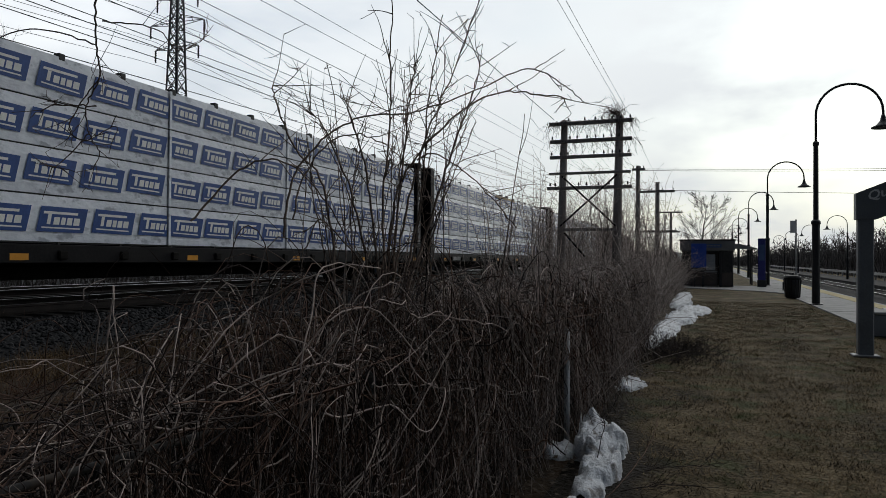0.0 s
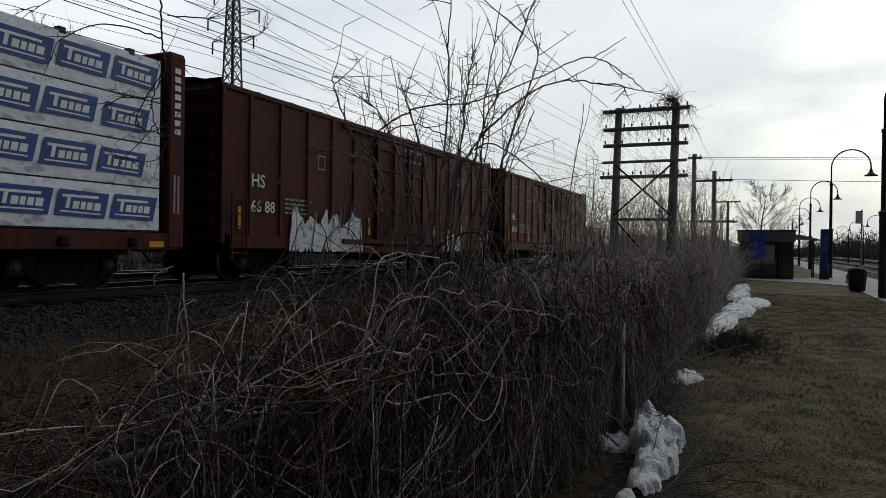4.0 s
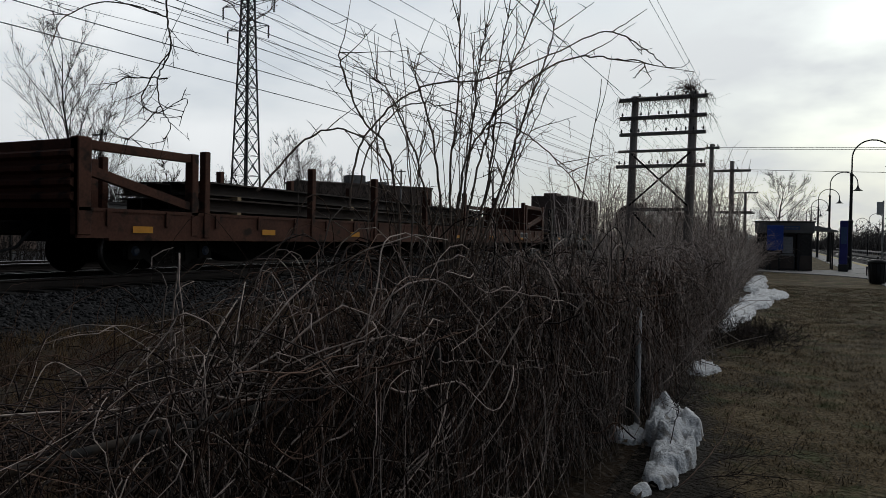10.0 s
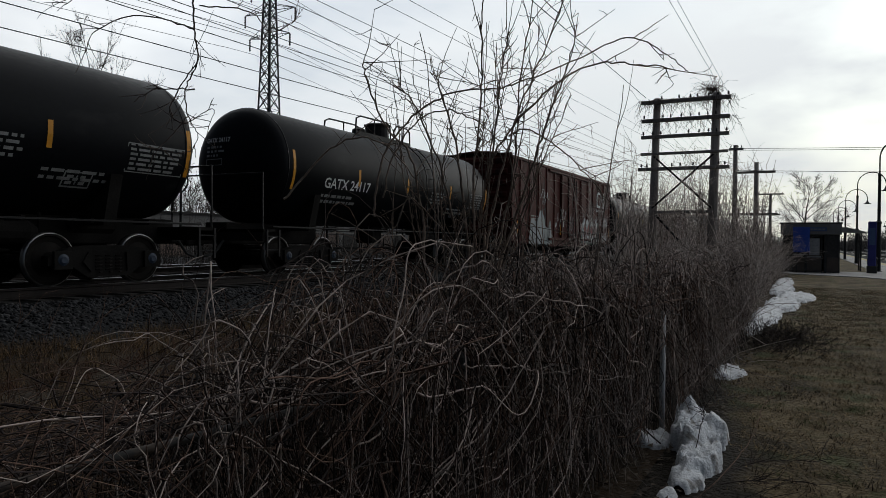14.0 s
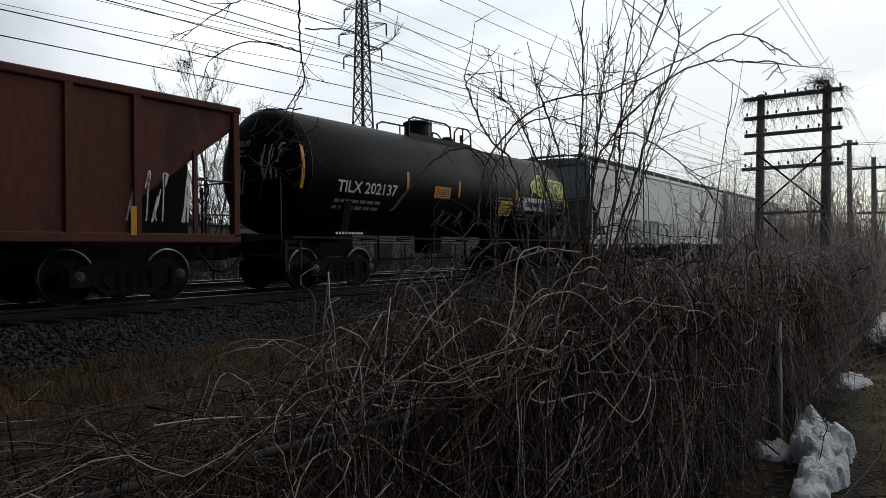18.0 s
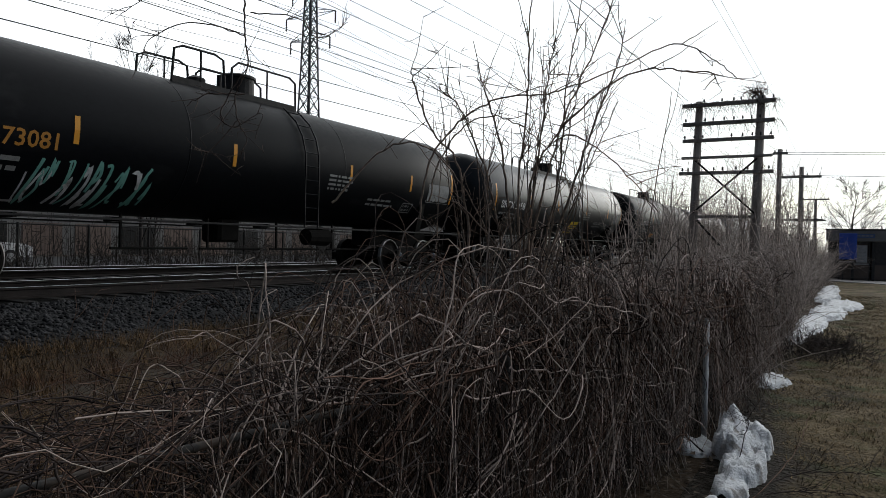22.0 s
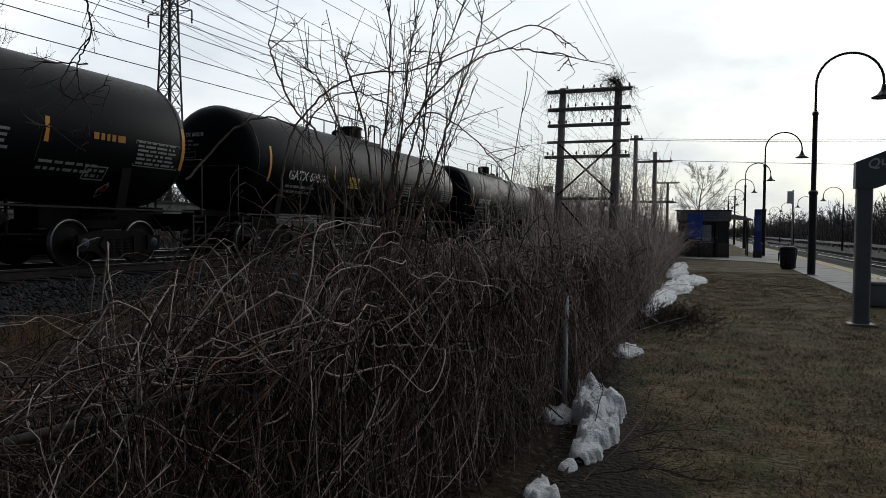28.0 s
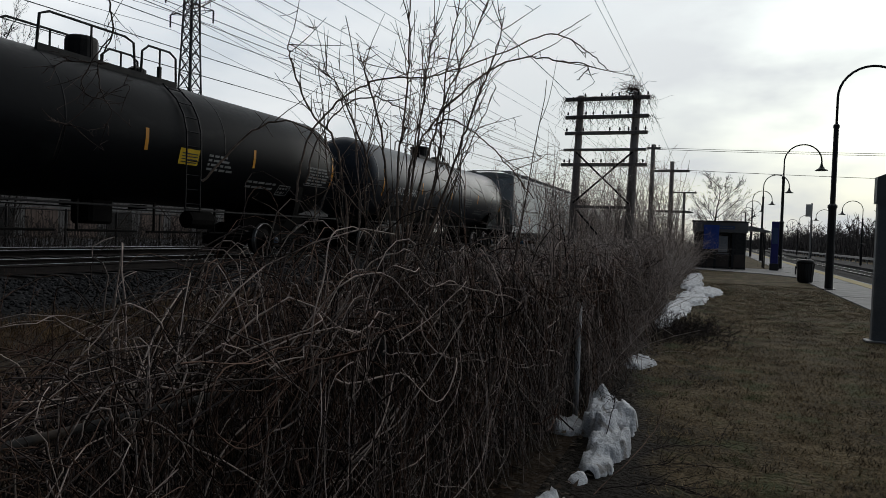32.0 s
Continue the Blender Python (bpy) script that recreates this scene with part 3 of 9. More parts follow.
gx = lines((-2500, -300, 4), (-300, -60, 5), (-60, -21, 8), (-21, -8, 4), (-8, -1.2, 28), (-1.2, 3.2, 26), (3.2, 5.74, 3), (5.74, 5.76, 1), (5.76, 60, 4), (60, 2500, 5))
gy = lines((-900, -60, 8), (-60, -6, 10), (-6, 16, 90), (16, 50, 50), (50, 200, 20), (200, 3500, 8))
gv = [(x, y, ground_z(x, y)) for y in gy for x in gx]
nx = len(gx)
gf = [(j * nx + i, j * nx + i + 1, (j + 1) * nx + i + 1, (j + 1) * nx + i) for j in range(len(gy) - 1) for i in range(nx - 1)]
gm = raw_mesh("ground", gv, gf, "lawn", smooth=True)
gm.materials.append(M["weeds"])
gm.materials.append(M["ballast"])
for poly in gm.polygons:
    cx = poly.center.x
    poly.material_index = 1 if cx < -1.0 else 2 if cx > 5.75 and cx < 16 else 0
tagged(new("ground", gm), "dead brown lawn and weedy trackside soil", "ground", kind="structure")

# ballast shoulders under the two freight tracks
ys = lines((-900, -40, 10), (-40, 60, 200), (60, 1500, 20))
prof = [(-7.7, 0.02), (-8.4, 0.16), (-9.0, 0.27), (-9.6, 0.37), (-10.3, 0.42), (-11.0, 0.43), (-13.4, 0.43), (-14.3, 0.40), (-14.75, 0.32), (-15.3, 0.40), (-16.2, 0.43), (-18.4, 0.43), (-19.5, 0.38), (-21.1, 0.04)]
bv = []
for y in ys:
    for x, z in prof:
        w = 0.25 * noise.noise((x * 0.3, y * 0.35, 5)) if z < 0.3 else 0.0
        bv.append((x + w, y, z + 0.025 * noise.noise((x * 1.7, y * 1.7, 1))))
n = len(prof)
bf = [(j * n + i + 1, j * n + i, (j + 1) * n + i, (j + 1) * n + i + 1) for j in range(len(ys) - 1) for i in range(n - 1)]
bed_mesh = raw_mesh("track_bed", bv, bf, "ballast", smooth=True)
bed_mesh.materials.append(M["oilshade"])
# darker faces along both tracks: oil plus painted shade
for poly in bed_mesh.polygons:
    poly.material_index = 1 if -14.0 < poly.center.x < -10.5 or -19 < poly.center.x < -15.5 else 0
track_bed = tagged(new("track_bed", bed_mesh), "grey crushed stone ballast bed under the tracks", "track bed", kind="structure")


def stones(name, count, place, size, mat, seed):
    """Many small angular stones in one mesh. place(rng) gives a point on the surface."""
    rng = np.random.default_rng(seed)
    base = np.array([(1, 0, 0), (-1, 0, 0), (0, 1, 0), (0, -1, 0), (0, 0, 1), (0, 0, -1)], float)
    tri = np.array([(0, 2, 4), (2, 1, 4), (1, 3, 4), (3, 0, 4), (2, 0, 5), (1, 2, 5), (3, 1, 5), (0, 3, 5)])
    V = np.empty((count, 6, 3))
    for i in range(count):
        s = size * rng.uniform(0.5, 1.35, 3)
        a = rng.uniform(0, 6.3)
        c, sn = math.cos(a), math.sin(a)
        b = base * s * rng.uniform(0.75, 1.25, (6, 1))
        b[:, 2] *= 0.75
        V[i] = np.stack((b[:, 0] * c - b[:, 1] * sn, b[:, 0] * sn + b[:, 1] * c, b[:, 2]), -1) + place(rng)
    F = (tri[None] + (np.arange(count) * 6)[:, None, None]).reshape(-1, 3)
    return raw_mesh(name, V.reshape(-1, 3), F, mat)


def bed_z(x):
    return float(np.interp(-x, [-p[0] for p in prof], [p[1] for p in prof]))


def on_ballast(rng):
    x = -rng.uniform(7.6, 10.7)
    y = -3 + 46 * rng.uniform(0, 1) ** 1.6
    return np.array((x, y, bed_z(x) + rng.uniform(-0.01, 0.02)))


tagged(new("ballast_stones", stones("ballast_stones", 30000, on_ballast, 0.04, "stone", 3)), "loose dark grey angular ballast stones", "stones", kind="stuff")


def rail_profile():
    return [(-0.07, 0.0), (0.07, 0.0), (0.07, 0.012), (0.012, 0.035), (0.012, 0.125), (0.036, 0.14), (0.036, 0.172), (-0.036, 0.172), (-0.036, 0.14), (-0.012, 0.125), (-0.012, 0.035), (-0.07, 0.012)]


for ti, tx in enumerate(TRACKS + (7.4, 11.6)):
    top = RAIL_Z if tx < 0 else -0.62
    for side in (-1, 1):
        bm = bmesh.new()
        x = tx + side * (GAUGE / 2 + 0.036)
        prism(bm, [(x + a, top - 0.174 + b) for a, b in rail_profile()], 1, -900, 1500)
        r = tagged(part("rail", bm, "rail"), "rust-brown steel rail on ballast", "rail", "rails", "structure")
        bm = bmesh.new()
        prism(bm, [(x - 0.034, top - 0.002), (x + 0.034, top - 0.002), (x + 0.026, top + 0.003), (x - 0.026, top + 0.003)], 1, -900, 1500)
        part("running_surface", bm, "railtop", r, "worn shiny rail head")

tie_bm = boxes((-1.3, 1.3, -0.11, 0.11, -0.2, 0.0), bevel=0.012)
tie_mesh = part("tie", tie_bm, "tie")
first = tie_mesh
for k in range(105):
    t = first if k == 0 else again(first, None)
    t.parent = track_bed
    t.matrix_basis = pose(TRACK_X + random.uniform(-0.04, 0.04), -6 + 0.55 * k, RAIL_Z - 0.177, 0, 0, random.uniform(-1, 1))
for k in range(45):
    again(first, track_bed, pose(TRACKS[1] + random.uniform(-0.04, 0.04), -6 + 0.55 * k, RAIL_Z - 0.177, 0, 0, random.uniform(-1, 1)))
bm = bmesh.new()
for k in range(1100):
    y = 30 + 0.55 * k if k > 40 else -30 + 0.55 * k
    for tx in TRACKS:
        if tx == TRACKS[0] and -6 < y < 52:
            continue
        if tx == TRACKS[1] and -6 < y < 19:
            continue
        box(bm, tx - 1.3, tx + 1.3, y - 0.11, y + 0.11, RAIL_Z - 0.377, RAIL_Z - 0.177)
rest = part("far_ties", bm, "tie", track_bed)
tagged(rest, kind="stuff")

# ---------------------------------------------------------------- station side
platform = boxes((3.3, 5.7, 12.0, 260, -1.0, 0.02), bevel=0.0)
tagged(part("platform", platform, "concrete"), "pale concrete station platform walkway", "platform", kind="structure")
bm = boxes((5.05, 5.55, 12.0, 260, 0.0, 0.03))
tagged(part("tactile_strip", bm, "tactile"), "worn yellow warning strip along the platform edge", "warning strip", kind="structure")
bm = bmesh.new()
prism(bm, [(-1.6, 40.2), (-0.4, 39.0), (2.2, 37.4), (3.3, 35.4), (3.3, 44.5), (-1.6, 44.5)], 2, -0.1, 0.03)
tagged(part("shelter_pavement", bm, "concrete"), "pale concrete pavement in front of the shelter", "pavement", kind="structure")
for k in range(26):
    y = 14 + 9 * k
    bm = boxes((3.32, 5.04, y, y + 0.02, 0.0, 0.024))
    tagged(part("platform_joint", bm, "asphalt"), "dark joint across the concrete platform", "joint", "platform joints", "structure")


def station_lamp(y, height=7.5, x=3.45):
    t = thing("street_lamp", "tall black arched station lamp with a bell shade", "street lamp", "platform lamps", (x, y, 0.0))
    bm = lathe(bmesh.new(), [(0.22, 0.0), (0.22, 0.04), (0.13, 0.06), (0.125, 2.75), (0.15, 2.78), (0.15, 2.86), (0.09, 2.92)], 12)
    part("base_post", bm, "lamp", t)
    bm = lathe(bmesh.new(), [(0.085, 2.9), (0.08, 5.45), (0.1, 5.47), (0.1, 5.56), (0.06, 5.6)], 12)
    part("upper_post", bm, "lamp", t)
    r = 1.0
    pts = [(0, 0, 5.58), (0, 0, height - r)]
    pts += [(r - r * math.cos(a), 0, height - r + r * math.sin(a)) for a in np.linspace(0.15, math.pi, 16)]
    pts += [(2 * r, 0, height - r - 0.12)]
    part("arch", pipe(bmesh.new(), pts, 0.04, 8), "lamp", t, smooth=True)
    bm = lathe(bmesh.new(), [(0.05, 0.0), (0.07, -0.08), (0.1, -0.2), (0.2, -0.34), (0.36, -0.42), (0.36, -0.45), (0.3, -0.45)], 16, origin=(2 * r, 0, height - r - 0.1))
    part("shade", bm, "lamp", t, "black bell-shaped lamp shade", smooth=True)
    return t


lamp0 = station_lamp(26.5)
for k in range(1, 11):
    copy_thing(lamp0, pose(3.45, 26.5 + 20.1 * k, 0))
lampx = station_lamp(26.5, x=13.4)
lampx["label"] = "black arched lamp on the opposite platform"
lampx.matrix_basis = pose(14.6, 66, -0.9, 0, 0, 180)
for k in range(1, 5):
    copy_thing(lampx, pose(14.6, 66 + 22 * k, -0.9, 0, 0, 180))


def shelter():
    t = thing("bus_shelter", "dark framed glazed station shelter with a grey flat roof", "shelter", at=(-1.35, 42.0, 0.03))
    part("roof", boxes((-0.1, 2.8, -0.25, 3.2, 2.02, 2.6), bevel=0.03), "fascia", t, "grey flat roof with a deep fascia")
    part("roof_rim", boxes((-0.13, 2.83, -0.28, 3.23, 2.58, 2.66)), "shelter", t)
    part("sign_band", boxes((1.05, 2.1, -0.275, -0.25, 2.2, 2.4)), "bluelight", t, "faded blue name band")
    for k in range(5):
        part("sign_bar", boxes((1.13 + 0.19 * k, 1.26 + 0.19 * k, -0.283, -0.275, 2.265, 2.335)), "faint", t)
    part("corner_post", boxes((1.98, 2.12, -0.05, 0.09, 0, 2.02), bevel=0.01), "lamp", t, "thick black corner post")
    for x in (0.0, 0.48, 1.1, 2.66):
        part("post", boxes((x, x + 0.06, 0.0, 0.06, 0, 2.02)), "shelter", t)
        part("post", boxes((x, x + 0.06, 2.94, 3.0, 0, 2.02)), "shelter", t)
    for a, b in ((0.06, 0.48), (0.54, 1.1), (2.01, 2.66)):
        part("kick_panel", boxes((a, b, 0.015, 0.045, 0.05, 0.8)), "brownpanel", t, "brown lower panel")
        part("upper_panel", boxes((a, b, 0.02, 0.04, 0.84, 2.0)), "smoked", t, "smoked glass pane")
        part("mullion", boxes((a, b, 0.0, 0.06, 0.8, 0.84)), "shelter", t)
    each("door_frame", ((1.16, 1.2, 0.0, 0.06, 0, 2.0), (1.86, 1.9, 0.0, 0.06, 0, 2.0), (1.2, 1.86, 0.0, 0.06, 1.9, 2.0)), "shelter", t)
    # solid pane whose pale grey stands for light from behind
    part("door_glass", boxes((1.28, 1.78, 0.02, 0.04, 0.92, 1.82)), "frosted", t, "opaque door pane, coloured pale for the daylight through it")
    part("door_bar", boxes((1.2, 1.86, -0.02, 0.02, 0.8, 0.88)), "galv", t)
    part("door_panel", boxes((1.2, 1.86, 0.01, 0.05, 0.05, 0.78)), "brownpanel", t)
    for x in (0.0, 2.66):
        part("side_wall", boxes((x, x + 0.05, 0.06, 2.94, 0.0, 0.72), bevel=0.0), "shelter", t)
        part("side_rail", boxes((x, x + 0.05, 0.06, 2.94, 1.94, 2.02)), "shelter", t)
        part("pane", boxes((x + 0.015, x + 0.035, 0.06, 2.94, 0.72, 1.94)), "smoked", t, "smoked glass pane")
        for y in (1.0, 2.0):
            part("mullion", boxes((x, x + 0.05, y, y + 0.05, 0.72, 1.94)), "shelter", t)
    part("back_wall", boxes((0.06, 2.66, 2.95, 2.99, 0.0, 2.02)), "brownpanel", t, "brown panelled back wall")
    part("bench", boxes((0.5, 2.3, 2.4, 2.8, 0.42, 0.47)), "galv", t)
    return t


shelter()
b = thing("wall_panel", "blue display panel standing in front of the shelter", "panel", at=(-0.72, 41.6, 0.0))
part("board", boxes((-0.12, 0.68, 0.0, 0.05, 1.1, 2.45), bevel=0.01), "blue", b)
for x in (0.04, 0.45):
    part("leg", boxes((x, x + 0.05, 0.0, 0.05, 0.0, 1.15)), "shelter", b)
part("shelf", boxes((-0.05, 0.6, -0.02, 0.1, 0.95, 1.0)), "galv", b)
c = thing("ticket_canopy", "small pale canopy roof beside the shelter", "canopy", at=(1.55, 46.5, 0.0))
bm = bmesh.new()
prism(bm, [(-0.5, 2.3), (1.3, 2.2), (1.3, 2.28), (0.3, 2.55), (-0.5, 2.55)], 1, 0, 2)
part("roof", bm, "concrete", c)
for x in (-0.3, 1.0):
    for y in (0.2, 1.8):
        part("post", boxes((x, x + 0.08, y, y + 0.08, 0, 2.25)), "shelter", c)
s = thing("information_pillar", "tall blue information pillar on the platform", "sign", at=(2.95, 43.0, 0.02))
part("pillar", boxes((-0.25, 0.13, 0.0, 0.2, 0.0, 2.75), bevel=0.03), "bluedeep", s)
part("foot", boxes((-0.29, 0.17, -0.04, 0.24, 0.0, 0.4), bevel=0.02), "shelter", s)
part("notice", boxes((-0.2, 0.08, -0.01, 0.0, 1.5, 2.4)), "bluelight", s, "pale printed notice")


def bin_(x, y):
    t = thing("litter_bin", "black barrel litter bin with a domed rim", "bin", "litter bins", (x, y, 0.0))
    part("barrel", lathe(bmesh.new(), [(0.28, 0.0), (0.33, 0.04), (0.38, 0.5), (0.39, 0.8), (0.36, 0.86)], 18), "lamp", t, smooth=True)
    part("rim", lathe(bmesh.new(), [(0.4, 0.8), (0.42, 0.86), (0.34, 0.95), (0.2, 0.98), (0.2, 0.9)], 18), "iron", t, smooth=True)
    for k in range(14):
        a = 2 * math.pi * k / 14
        part("slat", rod(bmesh.new(), (0.33 * math.cos(a), 0.33 * math.sin(a), 0.05), (0.4 * math.cos(a), 0.4 * math.sin(a), 0.8), 0.022, sides=5), "iron", t)
    return t


bin0 = bin_(3.2, 31.0)
bin0.scale = (0.8, 0.8, 0.95)
copy_thing(bin0, pose(3.0, 44.2, 0.0) @ Matrix.Diagonal((0.8, 0.8, 0.95, 1)))


def bench(x, y, turn):
    t = thing("bench", "slatted metal platform bench on cast legs", "bench", "platform benches", (x, y, 0.02))
    for k in range(5):
        part("seat_slat", boxes((-0.9, 0.9, 0.02 + 0.09 * k, 0.09 + 0.09 * k, 0.42, 0.45)), "galv", t)
    for k in range(4):
        part("back_slat", boxes((-0.9, 0.9, 0.48 + 0.02 * k, 0.5 + 0.02 * k, 0.52 + 0.1 * k, 0.59 + 0.1 * k)), "galv", t)
    for x0 in (-0.75, 0.7):
        part("leg", boxes((x0, x0 + 0.05, 0.0, 0.06, 0, 0.42), (x0, x0 + 0.05, 0.42, 0.5, 0, 0.9), (x0, x0 + 0.05, 0.06, 0.44, 0.34, 0.42)), "lamp", t)
    t.matrix_basis = pose(x, y, 0.02, 0, 0, turn)
    return t


bench0 = bench(3.55, 16.6, -90)
copy_thing(bench0, pose(3.55, 38.0, 0.02, 0, 0, -90))
t = thing("planter", "low dark concrete planter block", "planter", at=(3.0, 15.5, 0.0))
part("trough", boxes((0.0, 0.55, 0.0, 1.0, 0.0, 0.45), bevel=0.03), "signpost", t)
part("rim", boxes((-0.03, 0.58, -0.03, 1.03, 0.45, 0.5), bevel=0.01), "concrete", t)

# the platform name sign, on two posts with a gabled head
t = thing("station_sign", "slate grey gabled platform sign with white lettering", "sign", at=(2.2, 12.15, 0.0))
part("post", boxes((-0.05, 0.17, -0.09, 0.09, 0.02, 2.2), bevel=0.02), "signpost", t)
part("post", boxes((2.1, 2.38, -0.12, 0.12, 0.02, 2.2), bevel=0.02), "signpost", t)
part("footing", boxes((-0.13, 0.25, -0.16, 0.16, 0.0, 0.04), bevel=0.01), "fascia", t)
part("footing", boxes((2.05, 2.43, -0.16, 0.16, 0.0, 0.04), bevel=0.01), "fascia", t)
bm = bmesh.new()
prism(bm, [(-0.08, 2.15), (0.2, 2.15), (1.12, 2.52), (2.12, 2.15), (2.4, 2.15), (2.4, 2.56), (1.12, 3.06), (-0.08, 2.56)], 1, -0.1, 0.1)
part("head", bm, "signpost", t)
v, f = lettering("Quai", 0.21, bold=0.004)
bm = bmesh.new()
vs = [bm.verts.new((0.08 + a, -0.104, 2.44 + b + 0.3 * a)) for a, b in v]
for q in f:
    bm.faces.new([vs[i] for i in q])
part("lettering", bm, "decal", t, "white platform lettering")

# a slim sign post beside the litter bin
t = thing("sign_post", "slim grey post with a small pale sign plate", "sign", at=(3.38, 31.5, 0.0))
part("pole", rod(bmesh.new(), (0, 0, 0), (0, 0, 3.2), 0.03), "galv", t)
part("plate", boxes((-0.22, 0.02, -0.05, -0.03, 2.65, 3.15)), "white", t)

# guard rail and far platform beyond the station tracks
bm = boxes((13.2, 17.0, 20, 300, -1.0, -0.45))
tagged(part("far_platform", bm, "asphalt"), "dark asphalt edge of the opposite platform", "platform", kind="structure")
t = thing("guard_rail", "long pale steel guard rail beyond the station tracks", "guard rail", at=(17.2, 20, -0.5))
part("beam", boxes((0, 0.06, 0, 260, 0.55, 0.85)), "galv", t)
post = None
for k in range(65):
    if post is None:
        post = part("post", boxes((0.06, 0.18, 0, 0.12, 0, 0.85)), "galv", t)
    else:
        again(post, t, pose(0, 4 * k, 0))


# ---------------------------------------------------------------- poles, tower, wires
def insulator(parent, m, cache=[]):
    if not cache:
        cache.append(part("insulator", lathe(bmesh.new(), [(0.01, 0.0), (0.01, 0.03), (0.036, 0.04), (0.036, 0.07), (0.022, 0.085), (0.033, 0.1), (0.015, 0.14)], 8), "lamp", parent, smooth=True))
        cache[0].matrix_basis = m
    else:
        again(cache[0], parent, m)


HF_Y = 25.0
t = thing("utility_pole", "weathered twin-pole telegraph frame with five crossarms, hung with dead vines", "utility pole", at=(0, HF_Y, 0))
part("pole", rod(bmesh.new(), (-5.06, 0, -0.2), (-4.9, 0, 6.55), 0.165, 0.12, 12), "polewood", t, smooth=True)
part("pole", rod(bmesh.new(), (-3.08, 0, -0.2), (-2.94, 0, 6.6), 0.175, 0.13, 12), "polewood", t, smooth=True)
for k, (z, x0, x1, h) in enumerate(((6.40, -5.42, -2.48, 0.13), (5.76, -5.40, -2.5, 0.13), (5.19, -5.40, -2.52, 0.12), (4.60, -5.42, -2.54, 0.09), (4.07, -5.5, -2.5, 0.12))):
    arm = part("crossarm", boxes((x0, x1, -0.22, -0.1, z - h / 2, z + h / 2), bevel=0.012), "polewood", t)
    if k != 3:
        for x in np.linspace(x0 + 0.1, x1 - 0.1, 10 if k != 4 else 14):
            if random.random() < 0.8:
                insulator(arm, pose(x + random.uniform(-0.05, 0.05), -0.16, z + h / 2))
part("brace", boxes((-5.0, -3.0, -0.2, -0.14, 2.52, 2.62)), "polewood", t)
for a, b in (((-4.95, -0.2, 4.5), (-3.05, -0.2, 2.7)), ((-3.0, -0.24, 4.5), (-5.0, -0.24, 2.7))):
    part("brace", rod(bmesh.new(), a, b, 0.035, sides=6), "iron", t)
part("brace", rod(bmesh.new(), (-4.85, -0.2, 2.45), (-4.1, -0.2, 1.6), 0.04, sides=6), "iron", t)


def t_pole(x, y, h, arms, label="plain weathered utility pole with a crossarm"):
    t = thing("utility_pole", label, "utility pole", "far utility poles", (x, y, 0))
    part("pole", rod(bmesh.new(), (0, 0, -0.2), (0, 0, h), 0.17, 0.12, 10), "polewood", t, smooth=True)
    for z, a, b in arms:
        arm = part("crossarm", boxes((a, b, -0.2, -0.09, z - 0.07, z + 0.07)), "polewood", t)
        for x0 in np.linspace(a + 0.1, b - 0.1, 4):
            insulator(arm, pose(x0, -0.145, z + 0.07))
    return t


t_pole(-4.05, 45, 7.4, [(7.15, -0.35, 0.45)], "slim utility pole topped with a small transformer bracket")
t_pole(-2.92, 45.6, 6.4, [(5.8, -1.1, 1.05), (3.3, -1.4, 1.2)])
t_pole(-3.4, 75, 6.45, [(6.4, -1.1, 1.15), (4.4, -1.2, 0.9)])
t_pole(-38, 95, 11.5, [(11.2, -0.9, 0.9)])
t_pole(-46, 82, 10.4, [(10.1, -0.7, 0.7)])
t_pole(-46, 36, 9.0, [(8.6, -0.7, 0.7), (7.6, -0.6, 0.6)])


def tower(x, y, h=40.0):
    t = thing("lattice_tower", "grey steel lattice transmission tower with three pairs of arms", "transmission tower", "towers", (x, y, 0))
    def half(z):
        return 1.6 - 0.8 * min(1, z / 27.0) if z < 27 else 0.8 - 0.35 * (z - 27) / 13
    for sx, sy in ((1, 1), (1, -1), (-1, 1), (-1, -1)):
        bm = bmesh.new()
        zs = [0, 27, h]
        for a, b in zip(zs, zs[1:]):
            rod(bm, (sx * half(a), sy * half(a), a), (sx * half(b), sy * half(b), b), 0.15, 0.12, 4)
        part("leg", bm, "tower", t)
    zs = [0]
    while zs[-1] < h - 1:
        zs.append(zs[-1] + max(1.2, 2.1 * half(zs[-1])))
    for face in range(4):
        bm = bmesh.new()
        rot = Matrix.Rotation(face * math.pi / 2, 3, "Z")
        for a, b in zip(zs, zs[1:]):
            b = min(b, h)
            for s in (-1, 1):
                rod(bm, rot @ Vector((s * half(a), half(a), a)), rot @ Vector((-s * half(b), half(b), b)), 0.075, sides=3)
            rod(bm, rot @ Vector((-half(b), half(b), b)), rot @ Vector((half(b), half(b), b)), 0.04, sides=3)
        part("lattice", bm, "tower", t)
    for z, reach in ((29.7, 3.6), (33.1, 4.5), (36.6, 3.4)):
        for s in (-1, 1):
            bm = bmesh.new()
            w = half(z)
            for sy in (-w, w):
                rod(bm, (s * w, sy, z), (s * reach, 0, z + 0.15), 0.06, sides=3)
                rod(bm, (s * w, sy, z + 1.1), (s * reach, 0, z + 0.15), 0.05, sides=3)
            rod(bm, (s * (w + reach) / 2, 0.25, z), (s * (w + reach) / 2, -0.25, z + 0.7), 0.04, sides=3)
            arm = part("arm", bm, "tower", t)
            part("insulator_string", lathe(bmesh.new(), [(0.05, 0)] + [(0.16 if k % 2 else 0.06, -0.12 * k) for k in range(1, 14)] + [(0.04, -1.7)], 8, origin=(s * reach, 0, z + 0.1)), "iron", arm)
    return t


tower0 = tower(-67.3, 76.0)
copy_thing(tower0, pose(-67.3, 520, 0))


